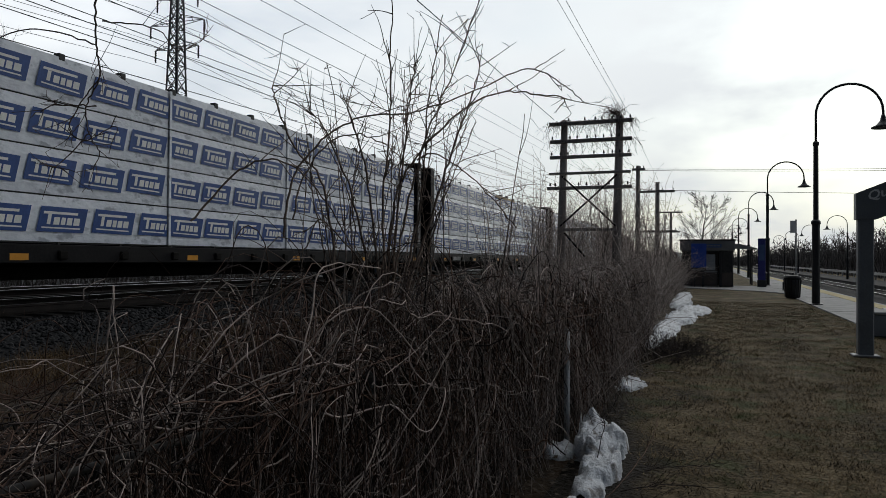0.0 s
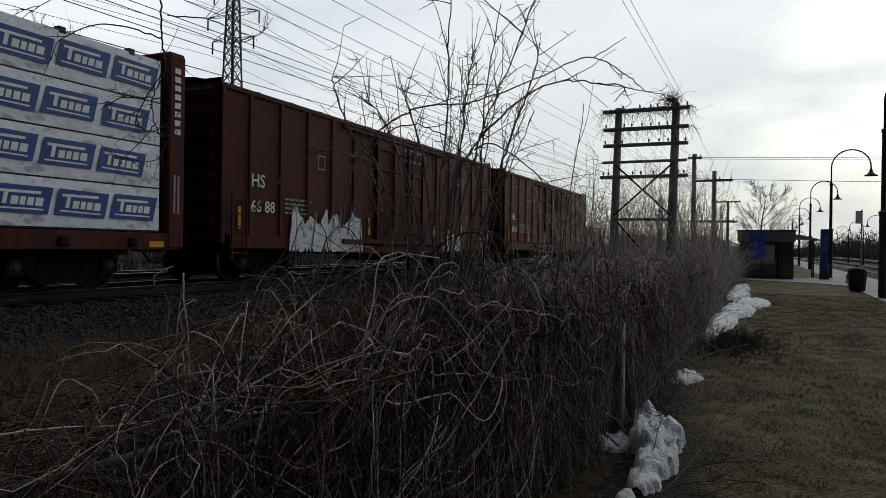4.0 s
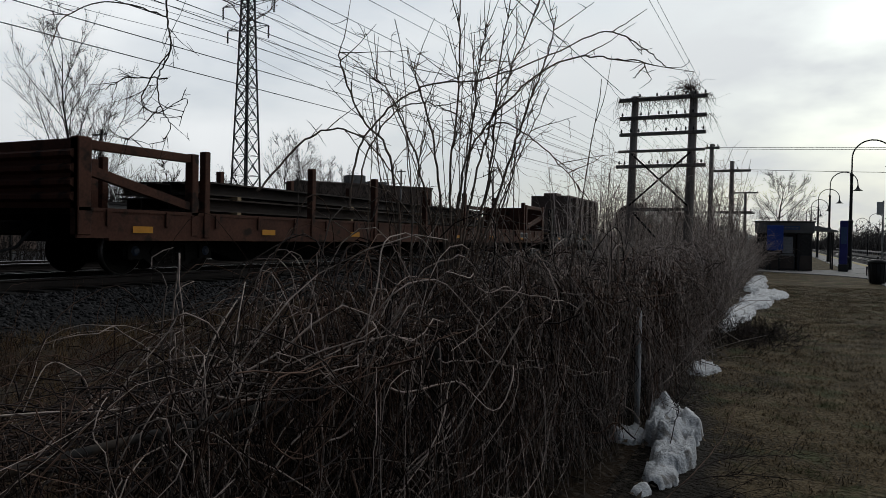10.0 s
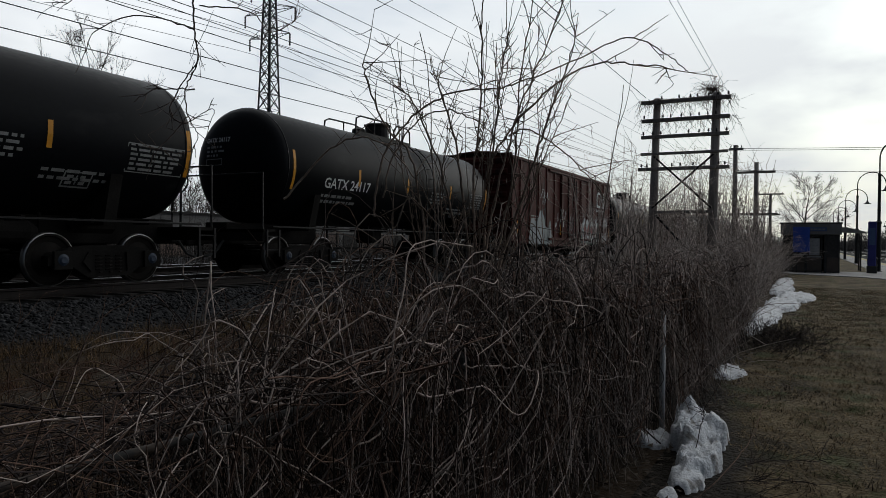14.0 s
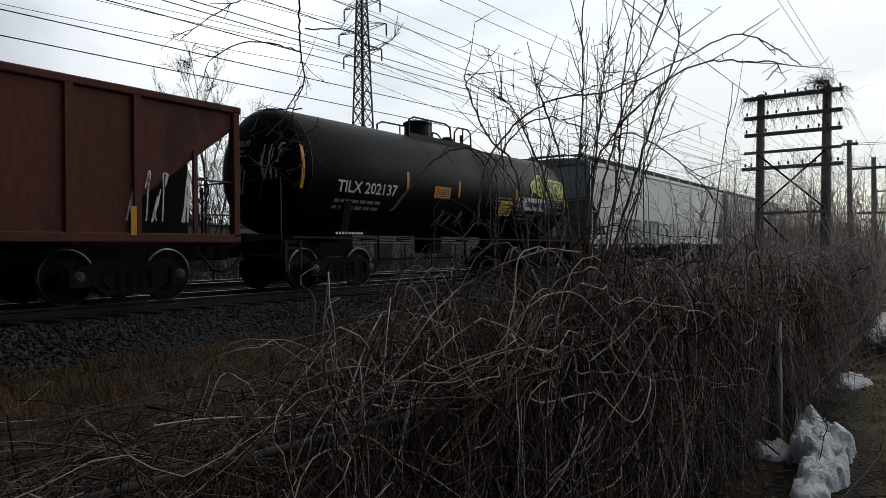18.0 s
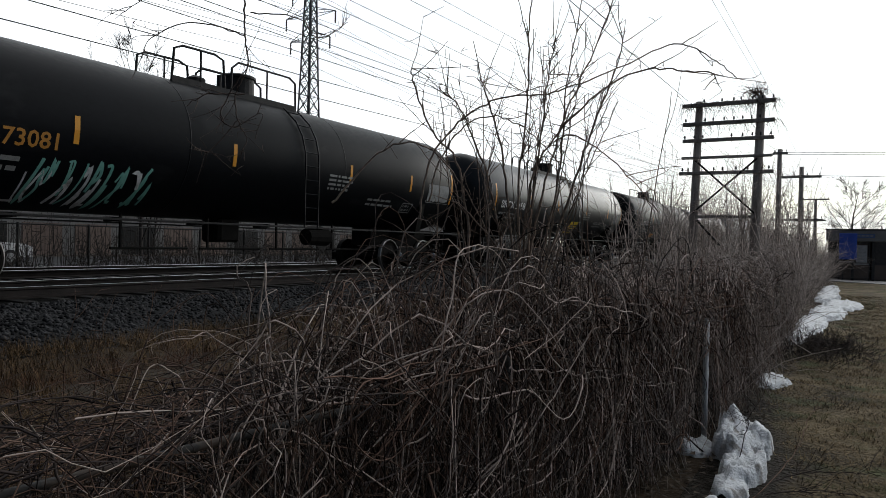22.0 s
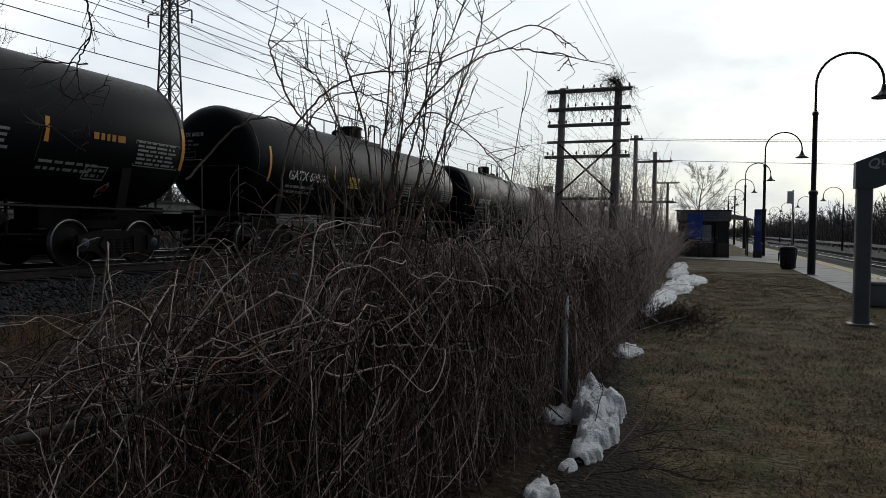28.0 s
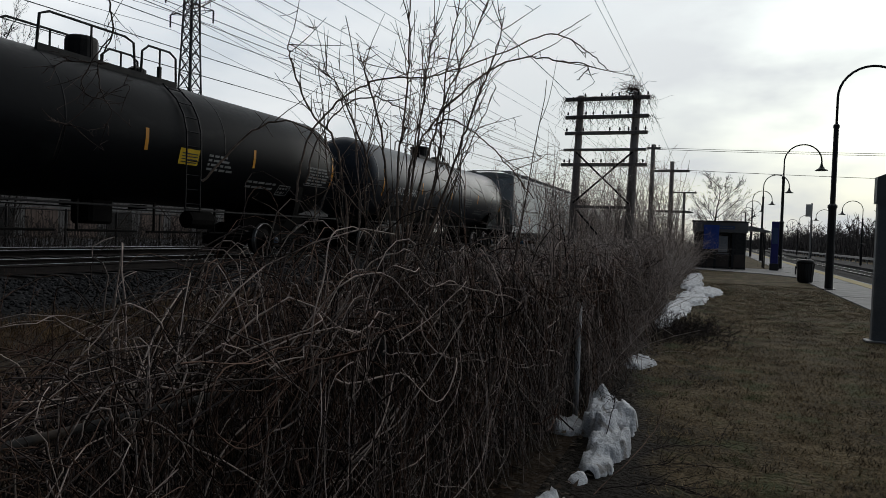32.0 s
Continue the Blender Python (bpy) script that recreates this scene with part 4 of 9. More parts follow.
def wire(x, z, y0=-60, y1=300, sag=1.2, r=0.012, span=60.0, off=20.0, label="", group="overhead wires", dx=0.0, rise=0.0):
    ys = np.arange(y0, y1 + 0.1, 5.0)
    pts = []
    for y in ys:
        u = ((y - off) % span) / span
        pts.append((x + dx * (y - off), y, z + rise * y - 4 * sag * u * (1 - u)))
    ob = tubes("overhead_wire", [(pts, r, r)], "wire", 4)
    return tagged(ob, label or "thin dark overhead wire along the tracks", "wire", group)


for x, z in ((-5.3, 6.62), (-2.75, 6.6), (-2.6, 6.6)):
    wire(x, z, -80, 25, 0.35, 0.013 if x < -5 else 0.006, 105, -80, "dark telegraph wire sagging to the twin pole")
for k in range(13):
    x = -5.3 + 0.22 * k
    wire(x, (6.5, 5.9, 5.3, 4.3)[k % 4], 25, 75, 0.4, 0.006, 50, 25, "thin telegraph wire between the poles")
for x, z in ((-71, 29.6), (-63.8, 29.6), (-71.8, 33.0), (-62.8, 33.0), (-70.7, 36.5), (-63.9, 36.5)):
    wire(x, z - 1.6, -148, 520, 5.0, 0.03, 224, -148, "high-voltage conductor between the lattice towers")
copy_thing(tower0, pose(-33, -140, 0))
copy_thing(tower0, pose(-33, 640, 0))
for z, slope in ((11.75, 0.0247), (13.11, 0.032), (14.6, 0.028), (15.24, 0.022), (15.8, 0.027), (16.92, 0.018), (18.5, 0.012), (19.55, 0.0125), (21.9, 0.0327), (23.4, 0.0332)):
    wire(-33, z - slope * 45.6, -140, 640, 0.12, 0.027, 130, -140, "dark overhead line parallel to the tracks", rise=slope)
for z, z2 in ((7.2, 6.9), (7.1, 6.75), (5.9, 5.2)):
    pts = [(-4.0 + 44 * u, 45 + 4 * u, z + (z2 - z) * u - 1.2 * u * (1 - u)) for u in np.linspace(0, 1, 12)]
    tagged(tubes("overhead_wire", [(pts, 0.014, 0.014)], "wire", 4), "thin wire crossing over the station", "wire", "overhead wires")


# ---------------------------------------------------------------- buildings and yard behind the tracks
def windows_on(parent, wall_axis, at, spots, w, h, mats, depth=0.12):
    """Framed panes on a wall. spots: (along, z). wall_axis 0: the wall faces +x at x=at; 1: it faces -y at y=at."""
    for i, (u, z) in enumerate(spots):
        if wall_axis == 0:
            fr = part("window", boxes((at - 0.02, at + 0.05, u - w / 2 - 0.08, u + w / 2 + 0.08, z - 0.08, z + h + 0.08)), "concrete", parent)
            part("pane", boxes((at + 0.03, at + 0.07, u - w / 2, u - 0.03, z, z + h)), mats[i % len(mats)], fr)
            part("pane", boxes((at + 0.03, at + 0.07, u + 0.03, u + w / 2, z, z + h)), mats[(i * 7 + 1) % len(mats)], fr)
        else:
            fr = part("window", boxes((u - w / 2 - 0.08, u + w / 2 + 0.08, at - 0.05, at + 0.02, z - 0.08, z + h + 0.08)), "concrete", parent)
            part("pane", boxes((u - w / 2, u + w / 2, at - 0.07, at - 0.03, z, z + h)), mats[i % len(mats)], fr)


t = thing("apartment_building", "red brick apartment block with a green hipped roof turret", "building", at=(0, 0, 0))
part("wall", boxes((-66, -50, -26, 8.0, 0, 13.4)), "brick", t, "red brick wall")
part("parapet", boxes((-66.2, -49.85, -26.2, 8.2, 13.4, 13.7)), "concrete", t)
part("wall", boxes((-64, -51.5, 8.0, 15.8, 0, 12.4)), "brick", t)
bm = bmesh.new()
r0 = [bm.verts.new(p) for p in ((-64.3, 10.9, 12.4), (-51.2, 10.9, 12.4), (-51.2, 16.1, 12.4), (-64.3, 16.1, 12.4))]
r1 = [bm.verts.new(p) for p in ((-61, 12.6, 14.3), (-53.5, 12.6, 14.3), (-53.5, 14.4, 14.3), (-61, 14.4, 14.3))]
for k in range(4):
    bm.faces.new((r0[k], r0[(k + 1) % 4], r1[(k + 1) % 4], r1[k]))
bm.faces.new(r1)
bm.faces.new(r0[::-1])
part("roof", bm, "greenroof", t, "green hipped roof")
windows_on(t, 0, -50.0, [(u, z) for z in (1.6, 4.4, 7.2, 10.0) for u in (-22, -18, -14, -10, -6.5, -3, 0.5, 3.2, 5.9)], 1.2, 1.5, ["glass", "curtain", "glass"])
windows_on(t, 0, -51.5, [(u, z) for z in (1.6, 4.4, 7.2, 10.0) for u in (10.2, 13.6)], 1.0, 1.4, ["glass", "glass", "curtain"])

t = thing("warehouse", "grey-brown flat-roofed warehouse behind bare trees", "building", at=(-67.0, 87.2, 0))
t.rotation_euler[2] = math.radians(-35.0)
part("wall", boxes((-6, 0, 0, 23.4, 0, 9.5)), "greyclad", t)
part("roof", boxes((-6.15, 0.15, -0.15, 23.55, 9.5, 9.8)), "greyclad", t)
part("roof_unit", boxes((-4.5, -1.8, 9.2, 12.0, 9.8, 11.3)), "fascia", t)
part("roof_unit", boxes((-5, -2.6, 13.0, 16.2, 9.8, 10.5)), "fascia", t)
for k in range(4):
    part("panel_joint", boxes((0.0, 0.06, 3.4 + 5.3 * k, 3.5 + 5.3 * k, 0, 9.5)), "iron", t)
t = thing("apartment_building", "distant grey apartment block with rooftop plant", "building", at=(-57, 205, 0))
part("wall", boxes((-12, 0, 0, 34, 0, 14.6)), "greyclad", t)
part("roof_unit", boxes((-9, -5, 3, 8, 14.6, 15.6)), "greyclad", t)
for k in range(5):
    part("balcony", boxes((0.0, 1.0, 3 + 6.5 * k, 6 + 6.5 * k, 2.8, 14.0)), "greyclad", t)
windows_on(t, 0, 0.0, [(u, z) for z in (1.4, 4.2, 7.0, 9.8, 12.4) for u in (1.6, 7.6, 14.2, 20.6, 27, 32.6)], 1.4, 1.4, ["glass", "glass", "curtain"])
t = thing("house", "low house with a dark pitched roof beyond the tracks", "house", at=(-60, 30, 0))
part("wall", boxes((-8, 0, 0, 14, 0, 3.2)), "brick", t)
bm = bmesh.new()
prism(bm, [(-8.5, 3.1), (0.5, 3.1), (-4, 5.2)], 1, -0.5, 14.5)
part("roof", bm, "iron", t)
windows_on(t, 0, 0.0, [(2.5, 1.0), (6, 1.0), (10.5, 1.0)], 1.3, 1.2, ["glass", "curtain"])

t = thing("garage_row", "long low pale grey garage row behind the yard road", "garage", at=(-45, -40, 0.1))
part("wall", boxes((-5, 0, 0, 150, 0, 3.35)), "paleclad", t, "dull pale grey clad wall")
part("roof", boxes((-5.2, 0.2, -0.2, 150.2, 3.35, 3.5)), "iron", t)
for k in range(42):
    part("garage_door", boxes((0.0, 0.05, 1.2 + 3.5 * k, 3.8 + 3.5 * k, 0.05, 2.1)), ("greyclad", "greyclad", "iron")[k % 3], t)

# yard road, fence and parked cars behind the tracks
bm = boxes((-40, -27, -300, 400, 0.05, 0.18))
tagged(part("road", bm, "asphalt"), "grey yard road behind the tracks", "road", kind="structure")
t = thing("yard_fence", "low grey steel fence along the yard road", "fence", at=(-24.0, -40, 0.1))
p0 = None
for k in range(64):
    if p0 is None:
        p0 = part("post", rod(bmesh.new(), (0, 0, 0), (0, 0, 1.75), 0.045, sides=6), "iron", t)
    else:
        again(p0, t, pose(0, 2.5 * k, 0))
part("top_rail", rod(bmesh.new(), (0, 0, 1.7), (0, 157.5, 1.7), 0.03, sides=6), "iron", t)
part("bottom_rail", rod(bmesh.new(), (0, 0, 0.25), (0, 157.5, 0.25), 0.025, sides=6), "iron", t)
g = []
for k in range(1050):
    g.append(([(0, 0.15 * k, 0.2), (0, 0.15 * k + 0.02, 1.0), (0, 0.15 * k, 1.7)], 0.008, 0.008))
tagged(tubes("mesh", g, "iron", 3, t), kind="stuff")


def parked_car(x, y, mat, label, turn=0):
    t = thing("car", label, "car", "parked cars", (x, y, 0.18))
    bm = bmesh.new()
    prism(bm, [(-2.2, 0.35), (2.2, 0.35), (2.22, 0.75), (1.9, 0.88), (1.0, 0.95), (-1.75, 0.95), (-2.2, 0.85)], 0, -0.85, 0.85)
    part("body", bm, mat, t)
    bm = bmesh.new()
    prism(bm, [(1.0, 0.95), (0.35, 1.42), (-1.2, 1.45), (-1.85, 0.95)], 0, -0.72, 0.72)
    part("cabin", bm, "glass", t)
    part("roof", boxes((-0.7, 0.7, -1.15, 0.35, 1.42, 1.48), bevel=0.02), mat, t)
    for sx in (-0.86, 0.66):
        for sy in (-1.4, 1.35):
            w = part("wheel", lathe(bmesh.new(), [(0.31, sx), (0.33, sx + 0.04), (0.33, sx + 0.16), (0.31, sx + 0.2)], 16, "x", (0, sy, 0.33)), "tyre", t)
            part("rim", lathe(bmesh.new(), [(0.2, sx - 0.005), (0.2, sx + 0.205)], 12, "x", (0, sy, 0.33)), "galv", w)
    for sx in (-0.6, 0.45):
        part("headlight", boxes((sx, sx + 0.18, 2.19, 2.23, 0.6, 0.72)), "white", t)
    t.matrix_basis = pose(x, y, 0.18, 0, 0, turn)
    return t


parked_car(-29.5, 4.2, "carblue", "blue hatchback parked on the yard road")
parked_car(-29.8, 13.6, "carwhite", "white car parked on the yard road")
parked_car(-34, -2.5, "carwhite", "white car parked beyond the yard fence", 4)
# ---------------------------------------------------------------- the freight train
# Each car's own space: y runs from its leading end (0) to its trailing end, z from the rail head, +x is the side towards the path.
SPEED = 16.0                        # metres per second, steady
TRAIN = []                          # (car, y of its leading end at the start)
MESH = {}


def shared(name, key, make, mat, parent, m=None, label="", smooth=False):
    """A part whose mesh is made once and then used again."""
    if key not in MESH:
        ob = part(name, make(), mat, parent, label, smooth)
        MESH[key] = ob.data
    else:
        ob = new(name, MESH[key])
        ob.parent = parent
        if label:
            ob["label"] = label
    if m is not None:
        ob.matrix_basis = m
    return ob


def side_frame_bm():
    bm = bmesh.new()
    prism(bm, [(-1.12, 0.52), (-1.12, 0.36), (-0.72, 0.36), (-0.42, 0.16), (0.42, 0.16), (0.72, 0.36), (1.12, 0.36), (1.12, 0.52), (0.78, 0.64), (0.4, 0.70), (-0.4, 0.70), (-0.78, 0.64)], 0, -0.09, 0.09)
    for s in (-1, 1):
        prism(bm, [(s * 0.36, 0.24), (s * 0.52, 0.42), (s * 0.42, 0.58), (s * 0.34, 0.58)], 0, 0.088, 0.13)
    box(bm, 0.085, 0.15, -1.05, -0.72, 0.3, 0.6)
    box(bm, 0.085, 0.15, 0.72, 1.05, 0.3, 0.6)
    return bm


def spring_bm():
    pts = [(0.08 * math.cos(a), 0.08 * math.sin(a), 0.23 + 0.3 * a / 31.4) for a in np.linspace(0, 31.4, 41)]
    return pipe(bmesh.new(), pts, 0.018, 4)


def wheelset_bm():
    bm = bmesh.new()
    for s in (-1, 1):
        lathe(bm, [(0.08, s * 0.62), (0.3, s * 0.66), (0.36, s * 0.65), (0.38, s * 0.645), (0.455, s * 0.645), (0.457, s * 0.71), (0.457, s * 0.775), (0.40, s * 0.79), (0.38, s * 0.76), (0.3, s * 0.74), (0.14, s * 0.79), (0.12, s * 0.83)], 28, "x")
    rod(bm, (-0.98, 0, 0), (0.98, 0, 0), 0.08, sides=10)
    return bm


def rim_bm():
    bm = bmesh.new()
    rows = [[bm.verts.new((x, r * math.cos(2 * math.pi * k / 28), r * math.sin(2 * math.pi * k / 28))) for k in range(28)]
            for r, x in ((0.435, 0.795), (0.455, 0.787), (0.461, 0.76), (0.461, 0.70))]
    for a, b in zip(rows, rows[1:]):
        for k in range(28):
            bm.faces.new((a[k], a[(k + 1) % 28], b[(k + 1) % 28], b[k]))
    bmesh.ops.recalc_face_normals(bm, faces=bm.faces[:])
    return bm


def truck(car, y):
    b = shared("truck", "bolster", lambda: boxes((-0.95, 0.95, -0.2, 0.2, 0.36, 0.66), (-0.3, 0.3, -0.9, 0.9, 0.45, 0.58), bevel=0.02), "under", car, pose(0, y, 0))
    for s in (1, -1):
        shared("side_frame", "side_frame", side_frame_bm, "under", b, pose(s * 1.0, 0, 0, 0, 0, 0 if s > 0 else 180))
    for a in (-0.2, 0.0, 0.2):
        shared("spring", "spring", spring_bm, "wheel", b, pose(1.04, a, 0))
    for a in (-0.89, 0.89):
        shared("wheelset", "wheelset", wheelset_bm, "wheel", b, pose(0, a, 0.457), smooth=False)
        shared("wheel_rim", "rim", rim_bm, "tread", b, pose(0, a, 0.457), "polished wheel rim", True)
        shared("bearing_cap", "cap", lambda: lathe(bmesh.new(), [(0.12, 1.09), (0.12, 1.14), (0.08, 1.16), (0.05, 1.18)], 12, "x"), "cap", b, pose(0, a, 0.457), "bluish bearing cap")


def coupler(car, y, d):
    """d: +1 sticks out forward of the trailing end, -1 of the leading end."""
    shared("coupler", "coupler", lambda: boxes((-0.1, 0.1, -0.6, 0.55, 0.72, 0.98), (-0.2, 0.2, 0.4, 0.78, 0.68, 1.0), bevel=0.03), "under", car, pose(0, y, 0, 0, 0, 0 if d > 0 else 180))
    pts = [(0.35, 0, 0.8), (0.34, d * 0.25, 0.52), (0.3, d * 0.5, 0.45), (0.25, d * 0.72, 0.5)]
    part("brake_hose", pipe(bmesh.new(), [(a, y + b, c) for a, b, c in pts], 0.03), "tyre", car)


def ladder(car, x, y0, y1, z0, z1, rungs, mat, name="ladder"):
    bm = bmesh.new()
    if rungs > 4:
        rod(bm, (x, y0, z0), (x, y0, z1), 0.022, sides=5)
        rod(bm, (x, y1, z0), (x, y1, z1), 0.022, sides=5)
    else:
        box(bm, x - 0.02, x + 0.02, y0 - 0.025, y0 + 0.025, z0, z1)
        box(bm, x - 0.02, x + 0.02, y1 - 0.025, y1 + 0.025, z0, z1)
    for k in range(rungs):
        z = z0 + (z1 - z0) * (k + 0.5) / rungs
        rod(bm, (x, y0, z), (x, y1, z), 0.016, sides=5)
    return part(name, bm, mat, car)


def stroke(points, w):
    """A brushed line as one ribbon; each point lies a hair above the last, so that loops cross cleanly."""
    pts = [Vector((p[0], p[1])) for p in points]
    v, n = [], len(pts)
    for k, p in enumerate(pts):
        before = (p - pts[k - 1]).normalized() if k else (pts[1] - p).normalized()
        after = (pts[k + 1] - p).normalized() if k < n - 1 else before
        side = before + after
        side = side.normalized() if side.length > 0.2 else before
        reach = w / 2 / max(0.45, side.dot(before))
        q = Vector((-side.y, side.x)) * reach
        end = side * (w * 0.25 * ((k == n - 1) - (k == 0)))
        v += [(p.x + end.x + q.x, p.y + end.y + q.y, 0.00006 * k), (p.x + end.x - q.x, p.y + end.y - q.y, 0.00006 * k)]
    return v, [(2 * k, 2 * k + 1, 2 * k + 3, 2 * k + 2) for k in range(n - 1)]


def scribble(seed, width, height, n, w):
    """An unreadable sprayed tag: quick, jagged, overlapping strokes that lean."""
    rng = random.Random(seed)
    V, F = [], []
    for k in range(n):
        cx = width * (k + 0.5 + rng.uniform(-0.3, 0.3)) / n
        reach = width / n * rng.uniform(0.6, 1.3)
        m = rng.randrange(4, 8)
        pts, a, b = [], rng.uniform(-0.5, 0.5), rng.choice((0.05, 0.95))
        for j in range(m):
            a += rng.uniform(-0.55, 0.6)
            b = min(1.15, max(-0.15, b + rng.choice((-1, 1)) * rng.uniform(0.25, 0.95)))
            pts.append((cx + reach * 0.6 * a + 0.18 * height * b, height * b))
        fine = []
        for j in range(len(pts) - 1):                # rounded corners
            p0, p1, p2, p3 = (Vector(pts[max(0, min(len(pts) - 1, j + q))]) for q in (-1, 0, 1, 2))
            for u in (0.0, 0.25, 0.5, 0.75):
                fine.append(tuple(0.5 * (2 * p1 + (p2 - p0) * u + (2 * p0 - 5 * p1 + 4 * p2 - p3) * u * u + (3 * p1 - p0 - 3 * p2 + p3) * u ** 3)))
        fine.append(pts[-1])
        v, f = stroke(fine, w * rng.uniform(0.6, 1.2))
        o = len(V)
        V += [(p, q, r + 0.0008 * k) for p, q, r in v]
        F += [tuple(i + o for i in q) for q in f]
    return V, F


def mass(seed, width, height, n=40):
    """A solid sprayed patch with a bumpy top edge and a few drips below."""
    rng = random.Random(seed)
    V, F = [], []
    for k in range(n):
        def top(u):
            q = 0.72 + 0.42 * noise.noise((u * 4.5, seed * 3.7, 0)) + 0.12 * noise.noise((u * 15.0, seed, 5)) + 0.03 * noise.noise((u * 61.0, seed, 9))
            return height * min(1.0, max(0.06, q)) * min(1.0, 12 * u + 0.2, 12 * (1 - u) + 0.2)
        def low(u):
            return height * max(0.0, 0.16 * noise.noise((u * 23.0, seed, 2)))
        a, b = k / n, (k + 1) / n
        o, m = len(V), 4
        for i in range(m + 1):
            V.append((width * a, low(a) + (top(a) - low(a)) * i / m))
            V.append((width * b, low(b) + (top(b) - low(b)) * i / m))
        F += [(o + 2 * i, o + 2 * i + 1, o + 2 * i + 3, o + 2 * i + 2) for i in range(m)]
    return V, F


def loops(seed, width, height, n, w):
    """Fat outlined bubble shapes with inner curls, as brushed lines."""
    rng = random.Random(seed)
    V, F = [], []
    for k in range(n):
        cx, rx = width * (k + 0.5) / n, width / n * 0.5
        outer = []
        for j in range(21):
            a = 2 * math.pi * j / 20
            r = 0.86 + 0.2 * math.sin(3 * a + seed + 2 * k) + rng.uniform(-0.06, 0.06)
            outer.append((cx + rx * r * math.cos(a), height * (0.5 + 0.5 * r * math.sin(a))))
        curl = [(cx + rx * 0.45 * (1 - 0.05 * j) * math.cos(0.5 * j + k), height * (0.45 + 0.26 * (1 - 0.05 * j) * math.sin(0.5 * j + k))) for j in range(13)]
        tail = [(cx + rx * (0.3 + 0.05 * j), height * (0.3 + 0.2 * math.sin(0.8 * j))) for j in range(12)]
        for line in (outer, curl, tail):
            v, f = stroke(line, w * rng.uniform(0.8, 1.25))
            o = len(V)
            V += [(p, q, r + 0.0015 * (k * 3 + (line is curl) + 2 * (line is tail))) for p, q, r in v]
            F += [tuple(i + o for i in q) for q in f]
    return V, F


def blobs(seed, width, height, n, inset=0.0):
    """One sprayed fill behind an outline: a rounded bumpy patch for each shape."""
    rng = random.Random(seed)
    V, F = [], []
    for k in range(n):
        cx, rx, m = width * (k + 0.5) / n, width / n * 0.48 - inset, 20
        pts = []
        for j in range(m):
            a = 2 * math.pi * j / m
            r = 0.86 + 0.2 * math.sin(3 * a + seed + 2 * k) + rng.uniform(-0.06, 0.06)
            pts.append((cx + rx * r * math.cos(a), height * (0.5 + 0.48 * r * math.sin(a))))
        o = len(V)
        V += [(cx, height / 2)] + pts
        F += [(o, o + 1 + j, o + 1 + (j + 1) % m) for j in range(m)]
    return V, F


def fitted(txt, width, bold=0.014):
    """Lettering scaled to a width."""
    v, f = lettering(txt, 0.36, bold=0.36 * bold)
    k = width / (max(p[0] for p in v) - min(p[0] for p in v))
    return [(a * k, b * min(k, 1.0)) for a, b in v], f


def text_on(car, txt, size, y, z, x_of, mat, label=""):
    return on_side("lettering", lettering(txt, size, bold=size * 0.012), y, z, x_of, mat, car, label)


def new_car(kind, label, category, start):
    c = thing(kind, label, category, "cars of the freight train", (TRACK_X, start, RAIL_Z))
    TRAIN.append((c, start))
    return c


HALF = 1.55


def flat_side(off=0.0):
    return lambda z: HALF + off


